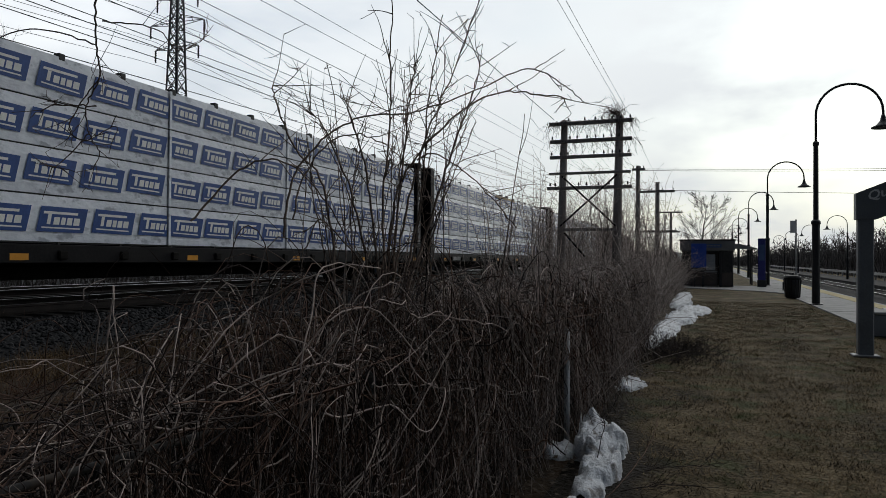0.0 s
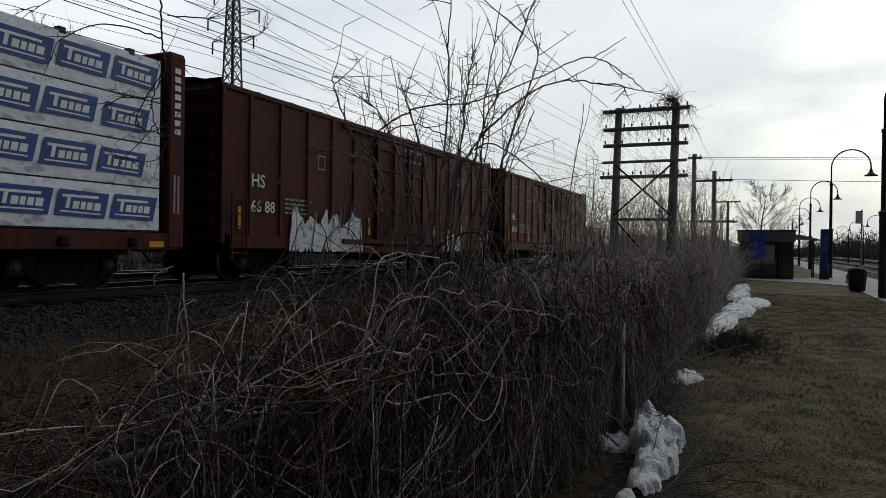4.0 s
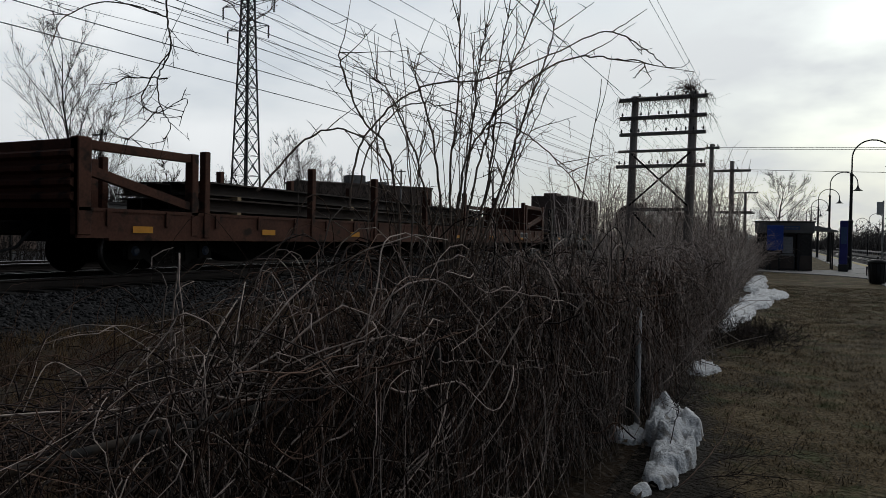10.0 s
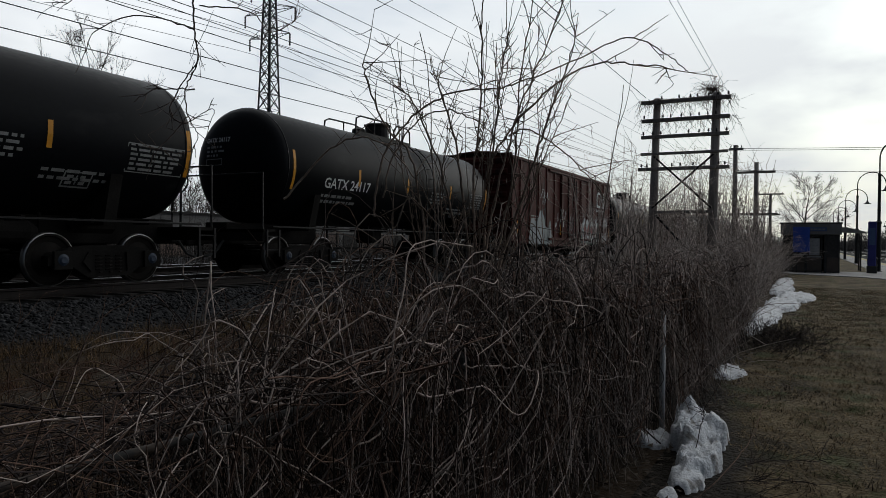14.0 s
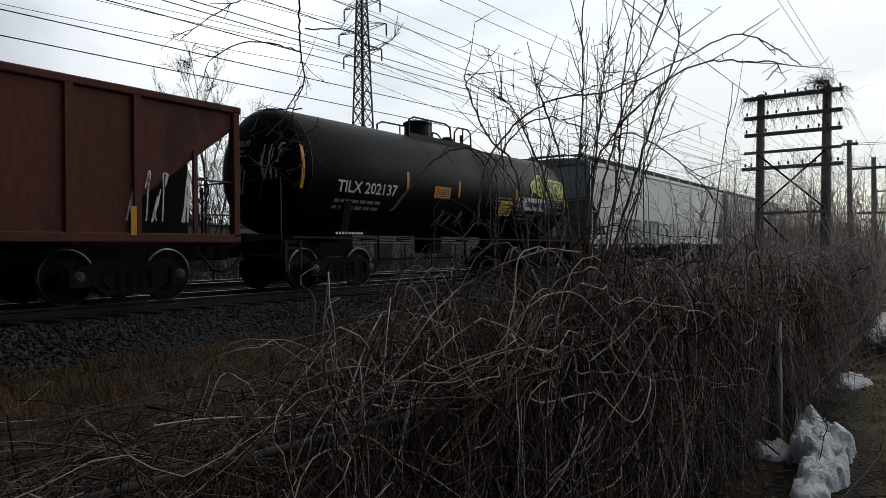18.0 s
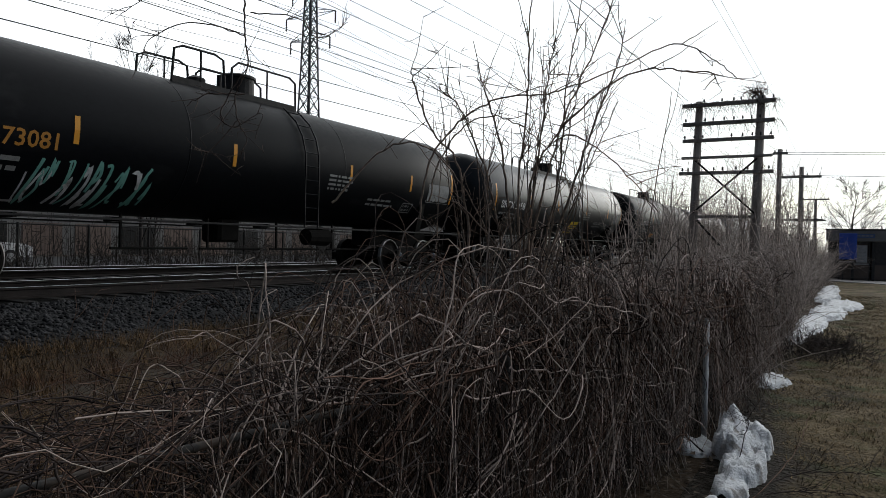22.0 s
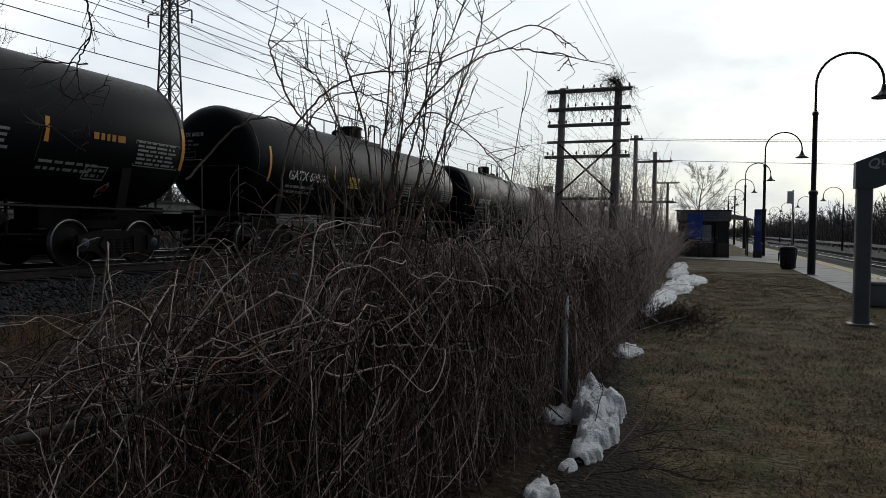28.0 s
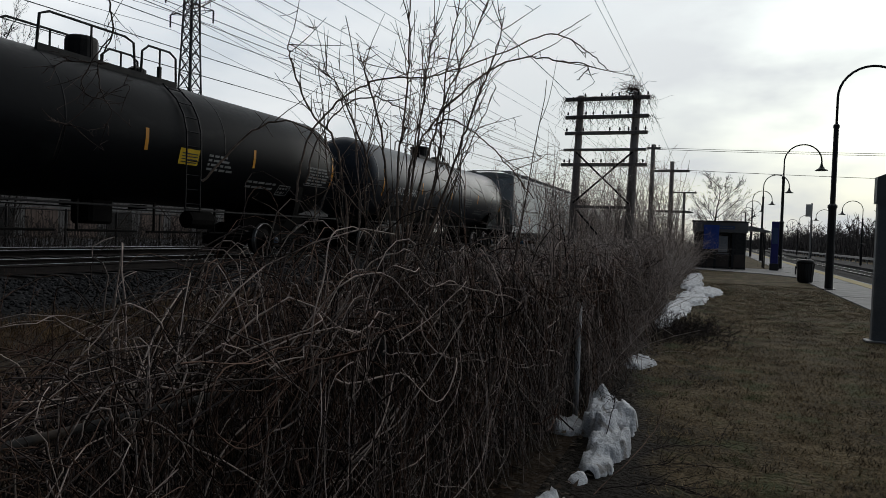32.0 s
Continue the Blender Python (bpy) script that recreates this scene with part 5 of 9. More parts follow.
# ---- boxcars
def boxcar(start, L, mat, label, marks, graffiti, cn=False):
    c = new_car("boxcar", label, "boxcar", start)
    h0, h1 = 0.78, 4.33
    part("side_wall", boxes((HALF - 0.06, HALF - 0.02, 0, L, h0 + 0.3, h1 - 0.08)), mat, c)
    part("side_wall", boxes((-HALF + 0.02, -HALF + 0.06, 0, L, h0 + 0.3, h1 - 0.08)), mat, c)
    each("side_sill", ((HALF - 0.08, HALF, 0.3, L - 0.3, h0, h0 + 0.32), (-HALF, -HALF + 0.08, 0.3, L - 0.3, h0, h0 + 0.32), (HALF - 0.08, HALF + 0.01, L * 0.3, L * 0.72, h0 - 0.12, h0 + 0.02)), mat, c)
    each("eave", ((HALF - 0.09, HALF + 0.02, -0.02, L + 0.02, h1 - 0.12, h1), (-HALF - 0.02, -HALF + 0.09, -0.02, L + 0.02, h1 - 0.12, h1)), mat, c, bevel=0.015)
    bm = bmesh.new()
    prism(bm, [(-HALF, h1), (HALF, h1), (HALF * 0.5, h1 + 0.16), (0, h1 + 0.22), (-HALF * 0.5, h1 + 0.16)], 1, 0, L)
    n = int(L / 1.2)
    for k in range(1, n):
        y = L * k / n
        prism(bm, [(-HALF, h1 + 0.015), (HALF, h1 + 0.015), (HALF * 0.5, h1 + 0.19), (0, h1 + 0.25), (-HALF * 0.5, h1 + 0.19)], 1, y - 0.05, y + 0.05)
    part("roof", bm, mat, c)
    each("floor", ((-HALF + 0.05, HALF - 0.05, 0.05, L - 0.05, h0 + 0.2, h0 + 0.34), (-0.3, 0.3, 0.3, L - 0.3, h0 - 0.15, h0 + 0.2)), "under", c)
    for y, s in ((0.0, -1), (L, 1)):
        end = part("end_wall", boxes((-HALF + 0.02, HALF - 0.02, min(y, y - s * 0.06), max(y, y - s * 0.06), h0 + 0.2, h1 + 0.1)), mat, c)
        z = h0 + 0.45
        while z < h1 - 0.3:                      # horizontal pressed ribs of the end
            rib = lambda: prism(bmesh.new(), [(0, 0), (s * 0.09, 0.08), (s * 0.09, 0.2), (0, 0.28)], 0, -HALF + 0.2, HALF - 0.2)
            shared("end_rib", ("endrib", s, mat), rib, mat, end, pose(0, y, z))
            z += 0.46
        each("corner_post", ((HALF - 0.1, HALF + 0.015, min(y, y - s * 0.14), max(y, y - s * 0.14), h0 + 0.1, h1), (-HALF - 0.015, -HALF + 0.1, min(y, y - s * 0.14), max(y, y - s * 0.14), h0 + 0.1, h1)), mat, c, bevel=0.02)
    dw, dy = 3.05, L * 0.5
    ys = [0.95 + 1.1 * k for k in range(int(L / 1.1)) if 0.95 + 1.1 * k < L - 0.6]
    for y in ys:
        if dy - dw / 2 - 0.35 < y < dy + dw / 2 + 0.35:
            continue
        def mk():
            b2 = bmesh.new()
            prism(b2, [(HALF - 0.03, -0.09), (HALF + 0.025, -0.055), (HALF + 0.025, 0.055), (HALF - 0.03, 0.09)], 2, h0 + 0.3, h1 - 0.1)
            return b2
        shared("side_post", ("boxpost", mat), mk, mat, c, pose(0, y, 0))
    d = part("door", boxes((HALF - 0.02, HALF + 0.03, dy - dw / 2, dy + dw / 2, h0 + 0.28, h1 - 0.25), bevel=0.01), mat, c)
    for k in range(5):
        z = h0 + 0.5 + 0.62 * k
        part("door_rib", boxes((HALF + 0.03, HALF + 0.075, dy - dw / 2 + 0.1, dy + dw / 2 - 0.1, z, z + 0.07)), mat, d)
    for y in (dy - dw / 2, dy - 0.45, dy + 0.45, dy + dw / 2):
        part("door_post", boxes((HALF + 0.03, HALF + 0.09, y - 0.05, y + 0.05, h0 + 0.3, h1 - 0.3)), mat, d)
    each("door_track", ((HALF - 0.02, HALF + 0.1, dy - 3.4, dy + 3.4, h0 + 0.16, h0 + 0.27), (HALF - 0.02, HALF + 0.08, dy - 3.4, dy + 3.4, h1 - 0.24, h1 - 0.16)), mat, c)
    part("lock_bar", rods(((HALF + 0.11, dy - 0.6, h0 + 0.35), (HALF + 0.11, dy - 0.6, h1 - 0.4), 0.025), ((HALF + 0.11, dy + 0.6, h0 + 0.35), (HALF + 0.11, dy + 0.6, h1 - 0.4), 0.025), sides=6), "iron", c)
    for y in (0.25, L - 0.75):
        ladder(c, HALF + 0.09, y, y + 0.48, h0 - 0.25, h0 + 1.2, 5, mat)
    for k, y in enumerate((0.5, 3.4, 6.1, L - 5.6, L - 3.2, L - 0.4)):
        on_side("reflector", bars([(0, 0, 0.1, 0.5)]), y, h0 + 0.42, flat_side(0.035), "yellow", c)
    for spec in marks:
        txt, size, y, z = spec
        text_on(c, txt, size, y, z, flat_side(0.028), "decal")
    on_side("stencil_print", small_print(int(start), 1.2, 4, 0.11, 0.05), 2.2, 1.95, flat_side(0.0), "faint", c)
    if not cn:
        on_side("stencil_print", small_print(int(start) + 1, 1.4, 3, 0.16, 0.09), dy + 0.2, 3.9, flat_side(0.045), "faint", c)
    if not cn:
        on_side("stencil_print", small_print(int(start) + 2, 1.0, 3, 0.1, 0.05), L - 3.8, 3.4, flat_side(0.0), "faint", c)
    on_side("stencil_box", stroke([(0, 0), (0.28, 0), (0.28, 0.34), (0, 0.34), (0, 0)], 0.03), 3.6, 2.85, flat_side(0.0), "faint", c)
    bm = bmesh.new()
    v, f = lettering("HS 6688", 0.26, "CENTER") if not cn else ([], [])
    if v:
        vs = [bm.verts.new((a + 0.4, -0.012, h1 - 0.25 + b)) for a, b in v]
        for q in f:
            bm.faces.new([vs[i] for i in q])
        part("end_lettering", bm, "decal", c)
    for kind, seed, y, z, w, hh, n, m2 in graffiti:
        fl = {"blob": mass, "tag": scribble, "loop": loops, "round": blobs}[kind](*((seed, w, hh) if kind == "blob" else (seed, w, hh, n) if kind == "round" else (seed, w, hh, n, 0.038)))
        lift = {"blob": 0.034, "round": 0.0415, "tag": 0.048, "loop": 0.048}[kind]
        on_side("graffiti", fl, y, z, flat_side(lift + 0.0012 * (seed % 6)), m2, c, "sprayed graffiti")
    for y in (2.1, L - 2.1):
        truck(c, y)
    coupler(c, 0.0, -1)
    coupler(c, L, 1)
    part("brake_valve", boxes((0.2, 0.7, L * 0.4, L * 0.4 + 0.9, 0.45, 0.75), bevel=0.05), "under", c)
    part("air_reservoir", boxes((-0.6, 0.0, L * 0.55, L * 0.55 + 1.3, 0.4, 0.75), bevel=0.05), "under", c)
    return c


# ---- centre-beam cars loaded with wrapped lumber
def wrap_labels(seed, w, h):
    """Navy slanted prints on a bundle: for each, the patch and its white blocks, as flat outlines."""
    rng = random.Random(seed)
    out = []
    y = -0.25 + rng.uniform(0, 0.5)
    while y < w - 0.5:
        z = h * 0.5 - 0.2 + rng.uniform(-0.03, 0.03)
        sl, lw, lh = 0.1, 0.97, 0.44
        a0, a1 = max(0.02, y), min(w - 0.02, y + lw)
        if a1 - a0 > 0.15:
            tilt = rng.uniform(-0.03, 0.0)
            patch = ([(a0, z), (a1, z + tilt), (a1 + sl * (a1 < w - 0.1), z + lh + tilt), (a0 + sl * (a0 > 0.1), z + lh)], [(0, 1, 2, 3)])
            B, BF = [], []
            def put(v, f):
                i = len(B)
                B.extend(v)
                BF.extend(tuple(q + i for q in t4) for t4 in f)
            for k, (b0, bw, lo, hh) in enumerate(((0.14, 0.7, 0.31, 0.045), (0.2, 0.07, 0.13, 0.18), (0.33, 0.12, 0.13, 0.13), (0.48, 0.09, 0.13, 0.13), (0.6, 0.11, 0.13, 0.13), (0.74, 0.13, 0.13, 0.13))):
                b0, b1, z0 = max(a0 + 0.03, y + b0), min(a1 - 0.03, y + b0 + bw), z + lo + tilt * k / 6
                if b1 - b0 > 0.04:
                    put([(b0, z0), (b1, z0), (b1 + hh * 0.2, z0 + hh), (b0 + hh * 0.2, z0 + hh)], [(0, 1, 2, 3)])
            put([(a0 + 0.1, z + 0.06), (a1 - 0.08, z + 0.06 + tilt), (a1 - 0.08, z + 0.085 + tilt), (a0 + 0.1, z + 0.085)], [(0, 1, 2, 3)])
            out.append((patch, (B, BF)))
        y += 1.12 + rng.uniform(-0.05, 0.05)
    return out


def bundle_bm(seed, w, h, depth):
    """A wrapped lumber bundle with a creased, slightly slack front."""
    rng = random.Random(seed)
    bm = bmesh.new()
    nu, nv = 14, 5
    grid = []
    for j in range(nv + 1):
        row = []
        for i in range(nu + 1):
            u, v = i / nu, j / nv
            edge = min(u * nu, (1 - u) * nu, v * nv, (1 - v) * nv)
            x = depth + (0.0 if edge < 0.5 else 0.018 * noise.noise((u * w * 2.3 + seed, v * 3.1, seed * 1.7)) + 0.008)
            row.append(bm.verts.new((x, u * w, v * h)))
        grid.append(row)
    for j in range(nv):
        for i in range(nu):
            bm.faces.new((grid[j][i], grid[j][i + 1], grid[j + 1][i + 1], grid[j + 1][i]))
    back = [bm.verts.new((0.0, a, b)) for a, b in ((0, 0), (w, 0), (w, h), (0, h))]
    top, bot = grid[-1], grid[0]
    bm.faces.new([back[3], back[2]] + top[::-1])
    bm.faces.new([back[1], back[0]] + bot)
    bm.faces.new([back[0], back[3]] + [r[0] for r in grid[::-1]])
    bm.faces.new([back[2], back[1]] + [r[-1] for r in grid])
    bm.faces.new(back[::-1])
    bmesh.ops.recalc_face_normals(bm, faces=bm.faces[:])
    return bm


def centerbeam(start, L, mat, label, seed, open_pack=False):
    c = new_car("lumber_car", label, "flatcar", start)
    d0, top = 1.06, 4.5
    each("deck", ((-HALF + 0.05, HALF - 0.05, 0.1, L - 0.1, d0 - 0.12, d0), (HALF - 0.1, HALF, 0.1, L - 0.1, d0 - 0.32, d0), (-HALF, -HALF + 0.1, 0.1, L - 0.1, d0 - 0.32, d0)), mat, c, bevel=0.01)
    part("center_sill", boxes((-0.25, 0.25, 0.2, L - 0.2, 0.62, d0 - 0.1)), "under", c)
    each("center_beam", ((-0.1, 0.1, 0.5, L - 0.5, top - 0.25, top), (-0.04, 0.04, 0.5, L - 0.5, d0, top - 0.2)), mat, c)
    for y, s in ((0.0, 1), (L, -1)):
        a, b = sorted((y, y + s * 0.42))
        bk = part("bulkhead", boxes((-HALF + 0.02, HALF - 0.02, a + 0.08, b - 0.08, d0, top + 0.02)), mat, c)
        part("end_post", boxes((HALF - 0.22, HALF + 0.02, a, b, d0 - 0.3, top + 0.06), bevel=0.03), mat, bk)
        part("end_post", boxes((-HALF - 0.02, -HALF + 0.22, a, b, d0 - 0.3, top + 0.06), bevel=0.03), mat, bk)
        part("cap", boxes((-HALF, HALF, a + 0.02, b - 0.02, top + 0.02, top + 0.1), bevel=0.02), mat, bk)
        for k in range(7):
            part("rung", rod(bmesh.new(), (HALF - 0.6, y - s * 0.03 if s > 0 else y + 0.03, 1.35 + 0.42 * k), (HALF - 0.2, y - s * 0.03 if s > 0 else y + 0.03, 1.35 + 0.42 * k), 0.018, sides=5), mat, bk)
        if s < 0:
            on_side("company_bars", bars([(0, 0.17 * k, 0.15, 0.11) for k in range(8)]), a + 0.13, 3.0, flat_side(0.026), "decal", bk, "white upright lettering drawn as plain blocks")
        for j, z in enumerate((2.05,)):
            on_side("reflector", bars([(0, 0, 0.05, 0.75), (0.1, 0, 0.05, 0.75)]), a + 0.12, z - 0.6, flat_side(0.026), "faint", bk)
    lo, hi = 0.55, L - 0.55
    n = 5
    w = (hi - lo) / n
    tier = (top - 0.1 - d0 - 0.06) / 4
    for r in range(4):
        for k in range(n):
            sd = seed * 100 + (r * 7 + k * 3) % 11
            key = ("bundle", (r * 7 + k * 3) % 11, round(w, 2))
            m = pose(0.06, lo + w * k + 0.02, d0 + 0.05 + tier * r)
            pk = shared("lumber_bundle", key, lambda: bundle_bm(sd, w - 0.04, tier - 0.03, HALF - 0.13), "wrap", c, m, "white plastic-wrapped lumber bundle")
            for patch, blocks in wrap_labels(seed * 1000 + r * 10 + k, w - 0.04, tier - 0.03):
                on_side("printed_patch", patch, 0, 0, lambda z: HALF - 0.13 + 0.028, "print", pk, "navy printed patch")
                on_side("print", blocks, 0, 0, lambda z: HALF - 0.13 + 0.033, "white", pk)
            part("end_fold", boxes((HALF - 0.1, HALF - 0.085, -0.03, 0.03, 0.0, tier - 0.03)), "wrap", pk)
        part("stringer", boxes((0.1, HALF - 0.1, lo, hi, d0 + 0.02 + tier * r, d0 + 0.055 + tier * r)), "strap", c)
    if open_pack:
        part("torn_bundle", boxes((HALF - 0.12, HALF - 0.06, lo + w * 2.1, lo + w * 3, d0 + 0.3 + tier * 3, d0 + tier * 4)), "lumber", c, "bare lumber where the wrap is torn")
    part("far_load", boxes((-HALF + 0.1, -0.1, lo, hi, d0 + 0.05, top - 0.1)), "wrap", c)
    for k in range(16):
        y = lo + (hi - lo) * (k + 0.5) / 16
        part("strap", boxes((HALF - 0.09, HALF - 0.075, y - 0.025, y + 0.025, d0, top - 0.12), (0.05, HALF - 0.075, y - 0.025, y + 0.025, top - 0.13, top - 0.1)), "strap", c)
        part("winch", boxes((HALF - 0.02, HALF + 0.06, y - 0.09, y + 0.09, d0 - 0.26, d0 - 0.1), bevel=0.02), "under", c)
        part("corner_protector", boxes((HALF - 0.2, HALF - 0.06, y - 0.07, y + 0.07, top - 0.2, top - 0.07), bevel=0.015), "strap", c, "black edge protector")
        if k % 3 == 0:
            on_side("reflector", bars([(0, 0, 0.34, 0.11)]), y + 0.4, d0 - 0.27, flat_side(0.004), "yellow", c)
    on_side("stencil_print", small_print(seed, 1.6, 1, 0.2, 0.16), 2.6, d0 - 0.26, flat_side(0.004), "faint", c)
    for y in (2.3, L - 2.3):
        truck(c, y)
    coupler(c, 0, -1)
    coupler(c, L, 1)
    part("underframe", boxes((-0.5, 0.5, 5, L - 5, 0.42, 0.64)), "under", c)
    return c


# ---- bulkhead flatcars
def bulkhead_flat(start, L, mat, label, load):
    c = new_car("flatcar", label, "flatcar", start)
    d0, top = 1.2, 2.36
    part("deck", boxes((-HALF + 0.08, HALF - 0.08, 0.1, L - 0.1, d0 - 0.1, d0)), "under", c)
    each("side_sill", ((HALF - 0.06, HALF - 0.02, 0, L, 0.70, d0 - 0.04),), mat, c)
    each("sill_flange", ((HALF - 0.1, HALF, 0, L, d0 - 0.04, d0 + 0.02), (HALF - 0.12, HALF, 0.6, L - 0.6, 0.66, 0.70)), mat, c)
    part("side_sill", boxes((-HALF, -HALF + 0.1, 0, L, 0.72, d0 + 0.02)), mat, c)
    for k in range(int(L / 1.3)):
        y = 0.6 + 1.3 * k
        shared("sill_gusset", "gusset" + mat, lambda: boxes((HALF - 0.05, HALF + 0.02, -0.05, 0.05, 0.92, 1.2)), mat, c, pose(0, y, 0))
    for y, s in ((0.0, 1), (L, -1)):
        a, b = sorted((y, y + s * 0.12))
        bk = part("bulkhead", boxes((-HALF + 0.03, HALF - 0.03, a, b, d0, top)), mat, c)
        z = d0 + 0.1
        while z < top - 0.2:
            rib = lambda: prism(bmesh.new(), [(0, 0), (-s * 0.08, 0.05), (-s * 0.08, 0.12), (0, 0.17)], 0, -HALF + 0.1, HALF - 0.1)
            shared("bulkhead_rib", ("bulkrib", s, mat), rib, mat, bk, pose(0, y, z))
            z += 0.24
        for sx in (1, -1):
            x0, x1 = sorted((sx * (HALF - 0.2), sx * HALF))
            p0, p1 = sorted((y, y + s * 0.26))
            part("corner_post", boxes((x0, x1, p0, p1, 0.75, top + 0.04), bevel=0.015), mat, bk)
            q0, q1 = sorted((y + s * 2.5, y + s * 2.68))
            part("inner_post", boxes((x0, x1, q0, q1, 0.75, top + 0.02), bevel=0.015), mat, bk)
            r0, r1 = sorted((y + s * 0.26, y + s * 2.5))
            part("top_rail", boxes((x0 + 0.03, x1 - 0.03, r0, r1, top - 0.16, top), bevel=0.01), mat, bk)
            bm = bmesh.new()
            ya, yb = y + s * 0.26, y + s * 2.5
            prism(bm, [(ya, top - 0.42), (ya, top - 0.6), (yb, d0 + 0.06), (yb, d0 + 0.22)], 0, x0 + 0.04, x1 - 0.04)
            part("diagonal_brace", bm, mat, bk)
    stakes = (2.9, 6.5, 9.5, 12.7, 15.86, 18.88, 22.45) if load else (L / 2 - 9.2, L / 2 - 5.5, L / 2 - 1.25, L / 2 + 1.25, L / 2 + 5.5, L / 2 + 9.2)
    for y in stakes:
        for sx in (1, -1):
            x0, x1 = sorted((sx * (HALF - 0.14), sx * (HALF + 0.02)))
            part("stake", boxes((x0, x1, y - 0.075, y + 0.075, 0.72, 2.46), bevel=0.012), mat, c)
    if load:
        for r in range(2):
            for k in range(4):
                x0 = -1.28 + 0.66 * k
                y0, y1 = 2.9 + random.uniform(0, 0.3), L - 5.6 - random.uniform(0, 0.8) - 0.5 * r
                z0, z1 = d0 + 0.08 + 0.34 * r, d0 + 0.36 + 0.34 * r
                part("steel_beam", boxes((x0, x0 + 0.52, y0, y1, z1 - 0.035, z1), (x0 + 0.24, x0 + 0.28, y0, y1, z0 + 0.03, z1 - 0.03), (x0, x0 + 0.52, y0, y1, z0, z0 + 0.035)), "beam", c)
            for y in (4.0, 8.5, L / 2, L - 8.0):
                part("dunnage", boxes((-1.3, 1.36, y, y + 0.12, d0 + 0.34 * r, d0 + 0.08 + 0.34 * r)), "lumber", c)
        on_side("stencil_print", bars([(0.12 * k, 0, 0.08, 0.2) for k in range(5)]), 17.4, 0.8, flat_side(0.004), "decal", c)
    for k in range(6):
        on_side("reflector", bars([(0, 0, 0.45, 0.12)]), (1.1, 4.6, 8.2, 15.0, 18.3, 21.95)[k], 0.8, flat_side(0.004), "yellow", c)
    on_side("stencil_box", bars([(0, 0, 0.42, 0.24), (0.5, 0, 0.42, 0.24)]), L - 3.4, 0.86, flat_side(0.004), "decal", c)
    on_side("stencil_box", bars([(0.03, 0.03, 0.36, 0.18), (0.53, 0.03, 0.36, 0.18)]), L - 3.4, 0.86, flat_side(0.008), "darktext", c)
    part("center_sill", prism(bmesh.new(), [(0.3, d0 - 0.1), (0.3, 0.62), (3.8, 0.55), (5.2, 0.16), (L - 5.2, 0.16), (L - 3.8, 0.55), (L - 0.3, 0.62), (L - 0.3, d0 - 0.1)], 0, -0.35, 0.35), "under", c, "deep fish-bellied centre sill")
    for y in (2.4, L - 2.4):
        truck(c, y)
    coupler(c, 0, -1)
    coupler(c, L, 1)
    return c


def plain_flat(start, L):
    c = new_car("flatcar", "black flatcar with white lettering and end stakes", "flatcar", start)
    d0 = 1.18
    part("deck", boxes((-HALF + 0.05, HALF - 0.05, 0.1, L - 0.1, d0 - 0.08, d0)), "lumber", c)
    each("side_sill", ((HALF - 0.07, HALF, 0, L, 0.58, d0 + 0.02), (HALF - 0.1, HALF + 0.04, 0, L, d0 - 0.04, d0 + 0.03), (HALF - 0.1, HALF + 0.03, 0.8, L - 0.8, 0.56, 0.62)), "flatblack", c)
    part("side_sill", boxes((-HALF, -HALF + 0.07, 0, L, 0.58, d0 + 0.02)), "flatblack", c)
    for y in (0.3, L - 0.5):
        for sx in (HALF - 0.24, -HALF):
            part("end_stake", boxes((sx, sx + 0.22, y, y + 0.24, d0, 2.36), bevel=0.02), "flatblack", c)
    text_on(c, "CN 48980", 0.3, 4.87, 0.74, flat_side(0.004), "decal", "white stencilled car number")
    on_side("company_bars", bars([(0.24 * k, 0, 0.17, 0.24) for k in range(8)] + [(2.8 + 0.24 * k, 0, 0.17, 0.24) for k in range(8)]), 11.95, 0.76, flat_side(0.004), "faint", c, "white lettering drawn as plain blocks")
    for y in (1.4, 6.56, 10.76, 15.9, 19.6, L - 1.5):
        on_side("reflector", bars([(0, 0, 0.48, 0.12)]), y, 0.82, flat_side(0.006), "yellow", c)
    on_side("stencil_box", bars([(0, 0, 0.45, 0.26), (0.52, 0, 0.45, 0.26)]), L - 3.6, 0.78, flat_side(0.004), "decal", c)
    on_side("stencil_box", bars([(0.03, 0.03, 0.39, 0.2), (0.55, 0.03, 0.39, 0.2)]), L - 3.6, 0.78, flat_side(0.008), "darktext", c)
    on_side("stencil_print", small_print(8, 1.4, 1, 0.1, 0.1), 3.6, 0.95, flat_side(0.004), "faint", c)
    part("center_sill", prism(bmesh.new(), [(0.3, d0 - 0.1), (0.3, 0.62), (3.8, 0.55), (5.2, 0.16), (L - 5.2, 0.16), (L - 3.8, 0.55), (L - 0.3, 0.62), (L - 0.3, d0 - 0.1)], 0, -0.35, 0.35), "under", c, "deep fish-bellied centre sill")
    for k in range(18):
        part("stake_pocket", boxes((HALF, HALF + 0.05, 1.0 + k * (L - 2) / 17, 1.14 + k * (L - 2) / 17, 0.9, 1.12)), "flatblack", c)
    for y in (2.3, L - 2.3):
        truck(c, y)
    coupler(c, 0, -1)
    coupler(c, L, 1)
    return c


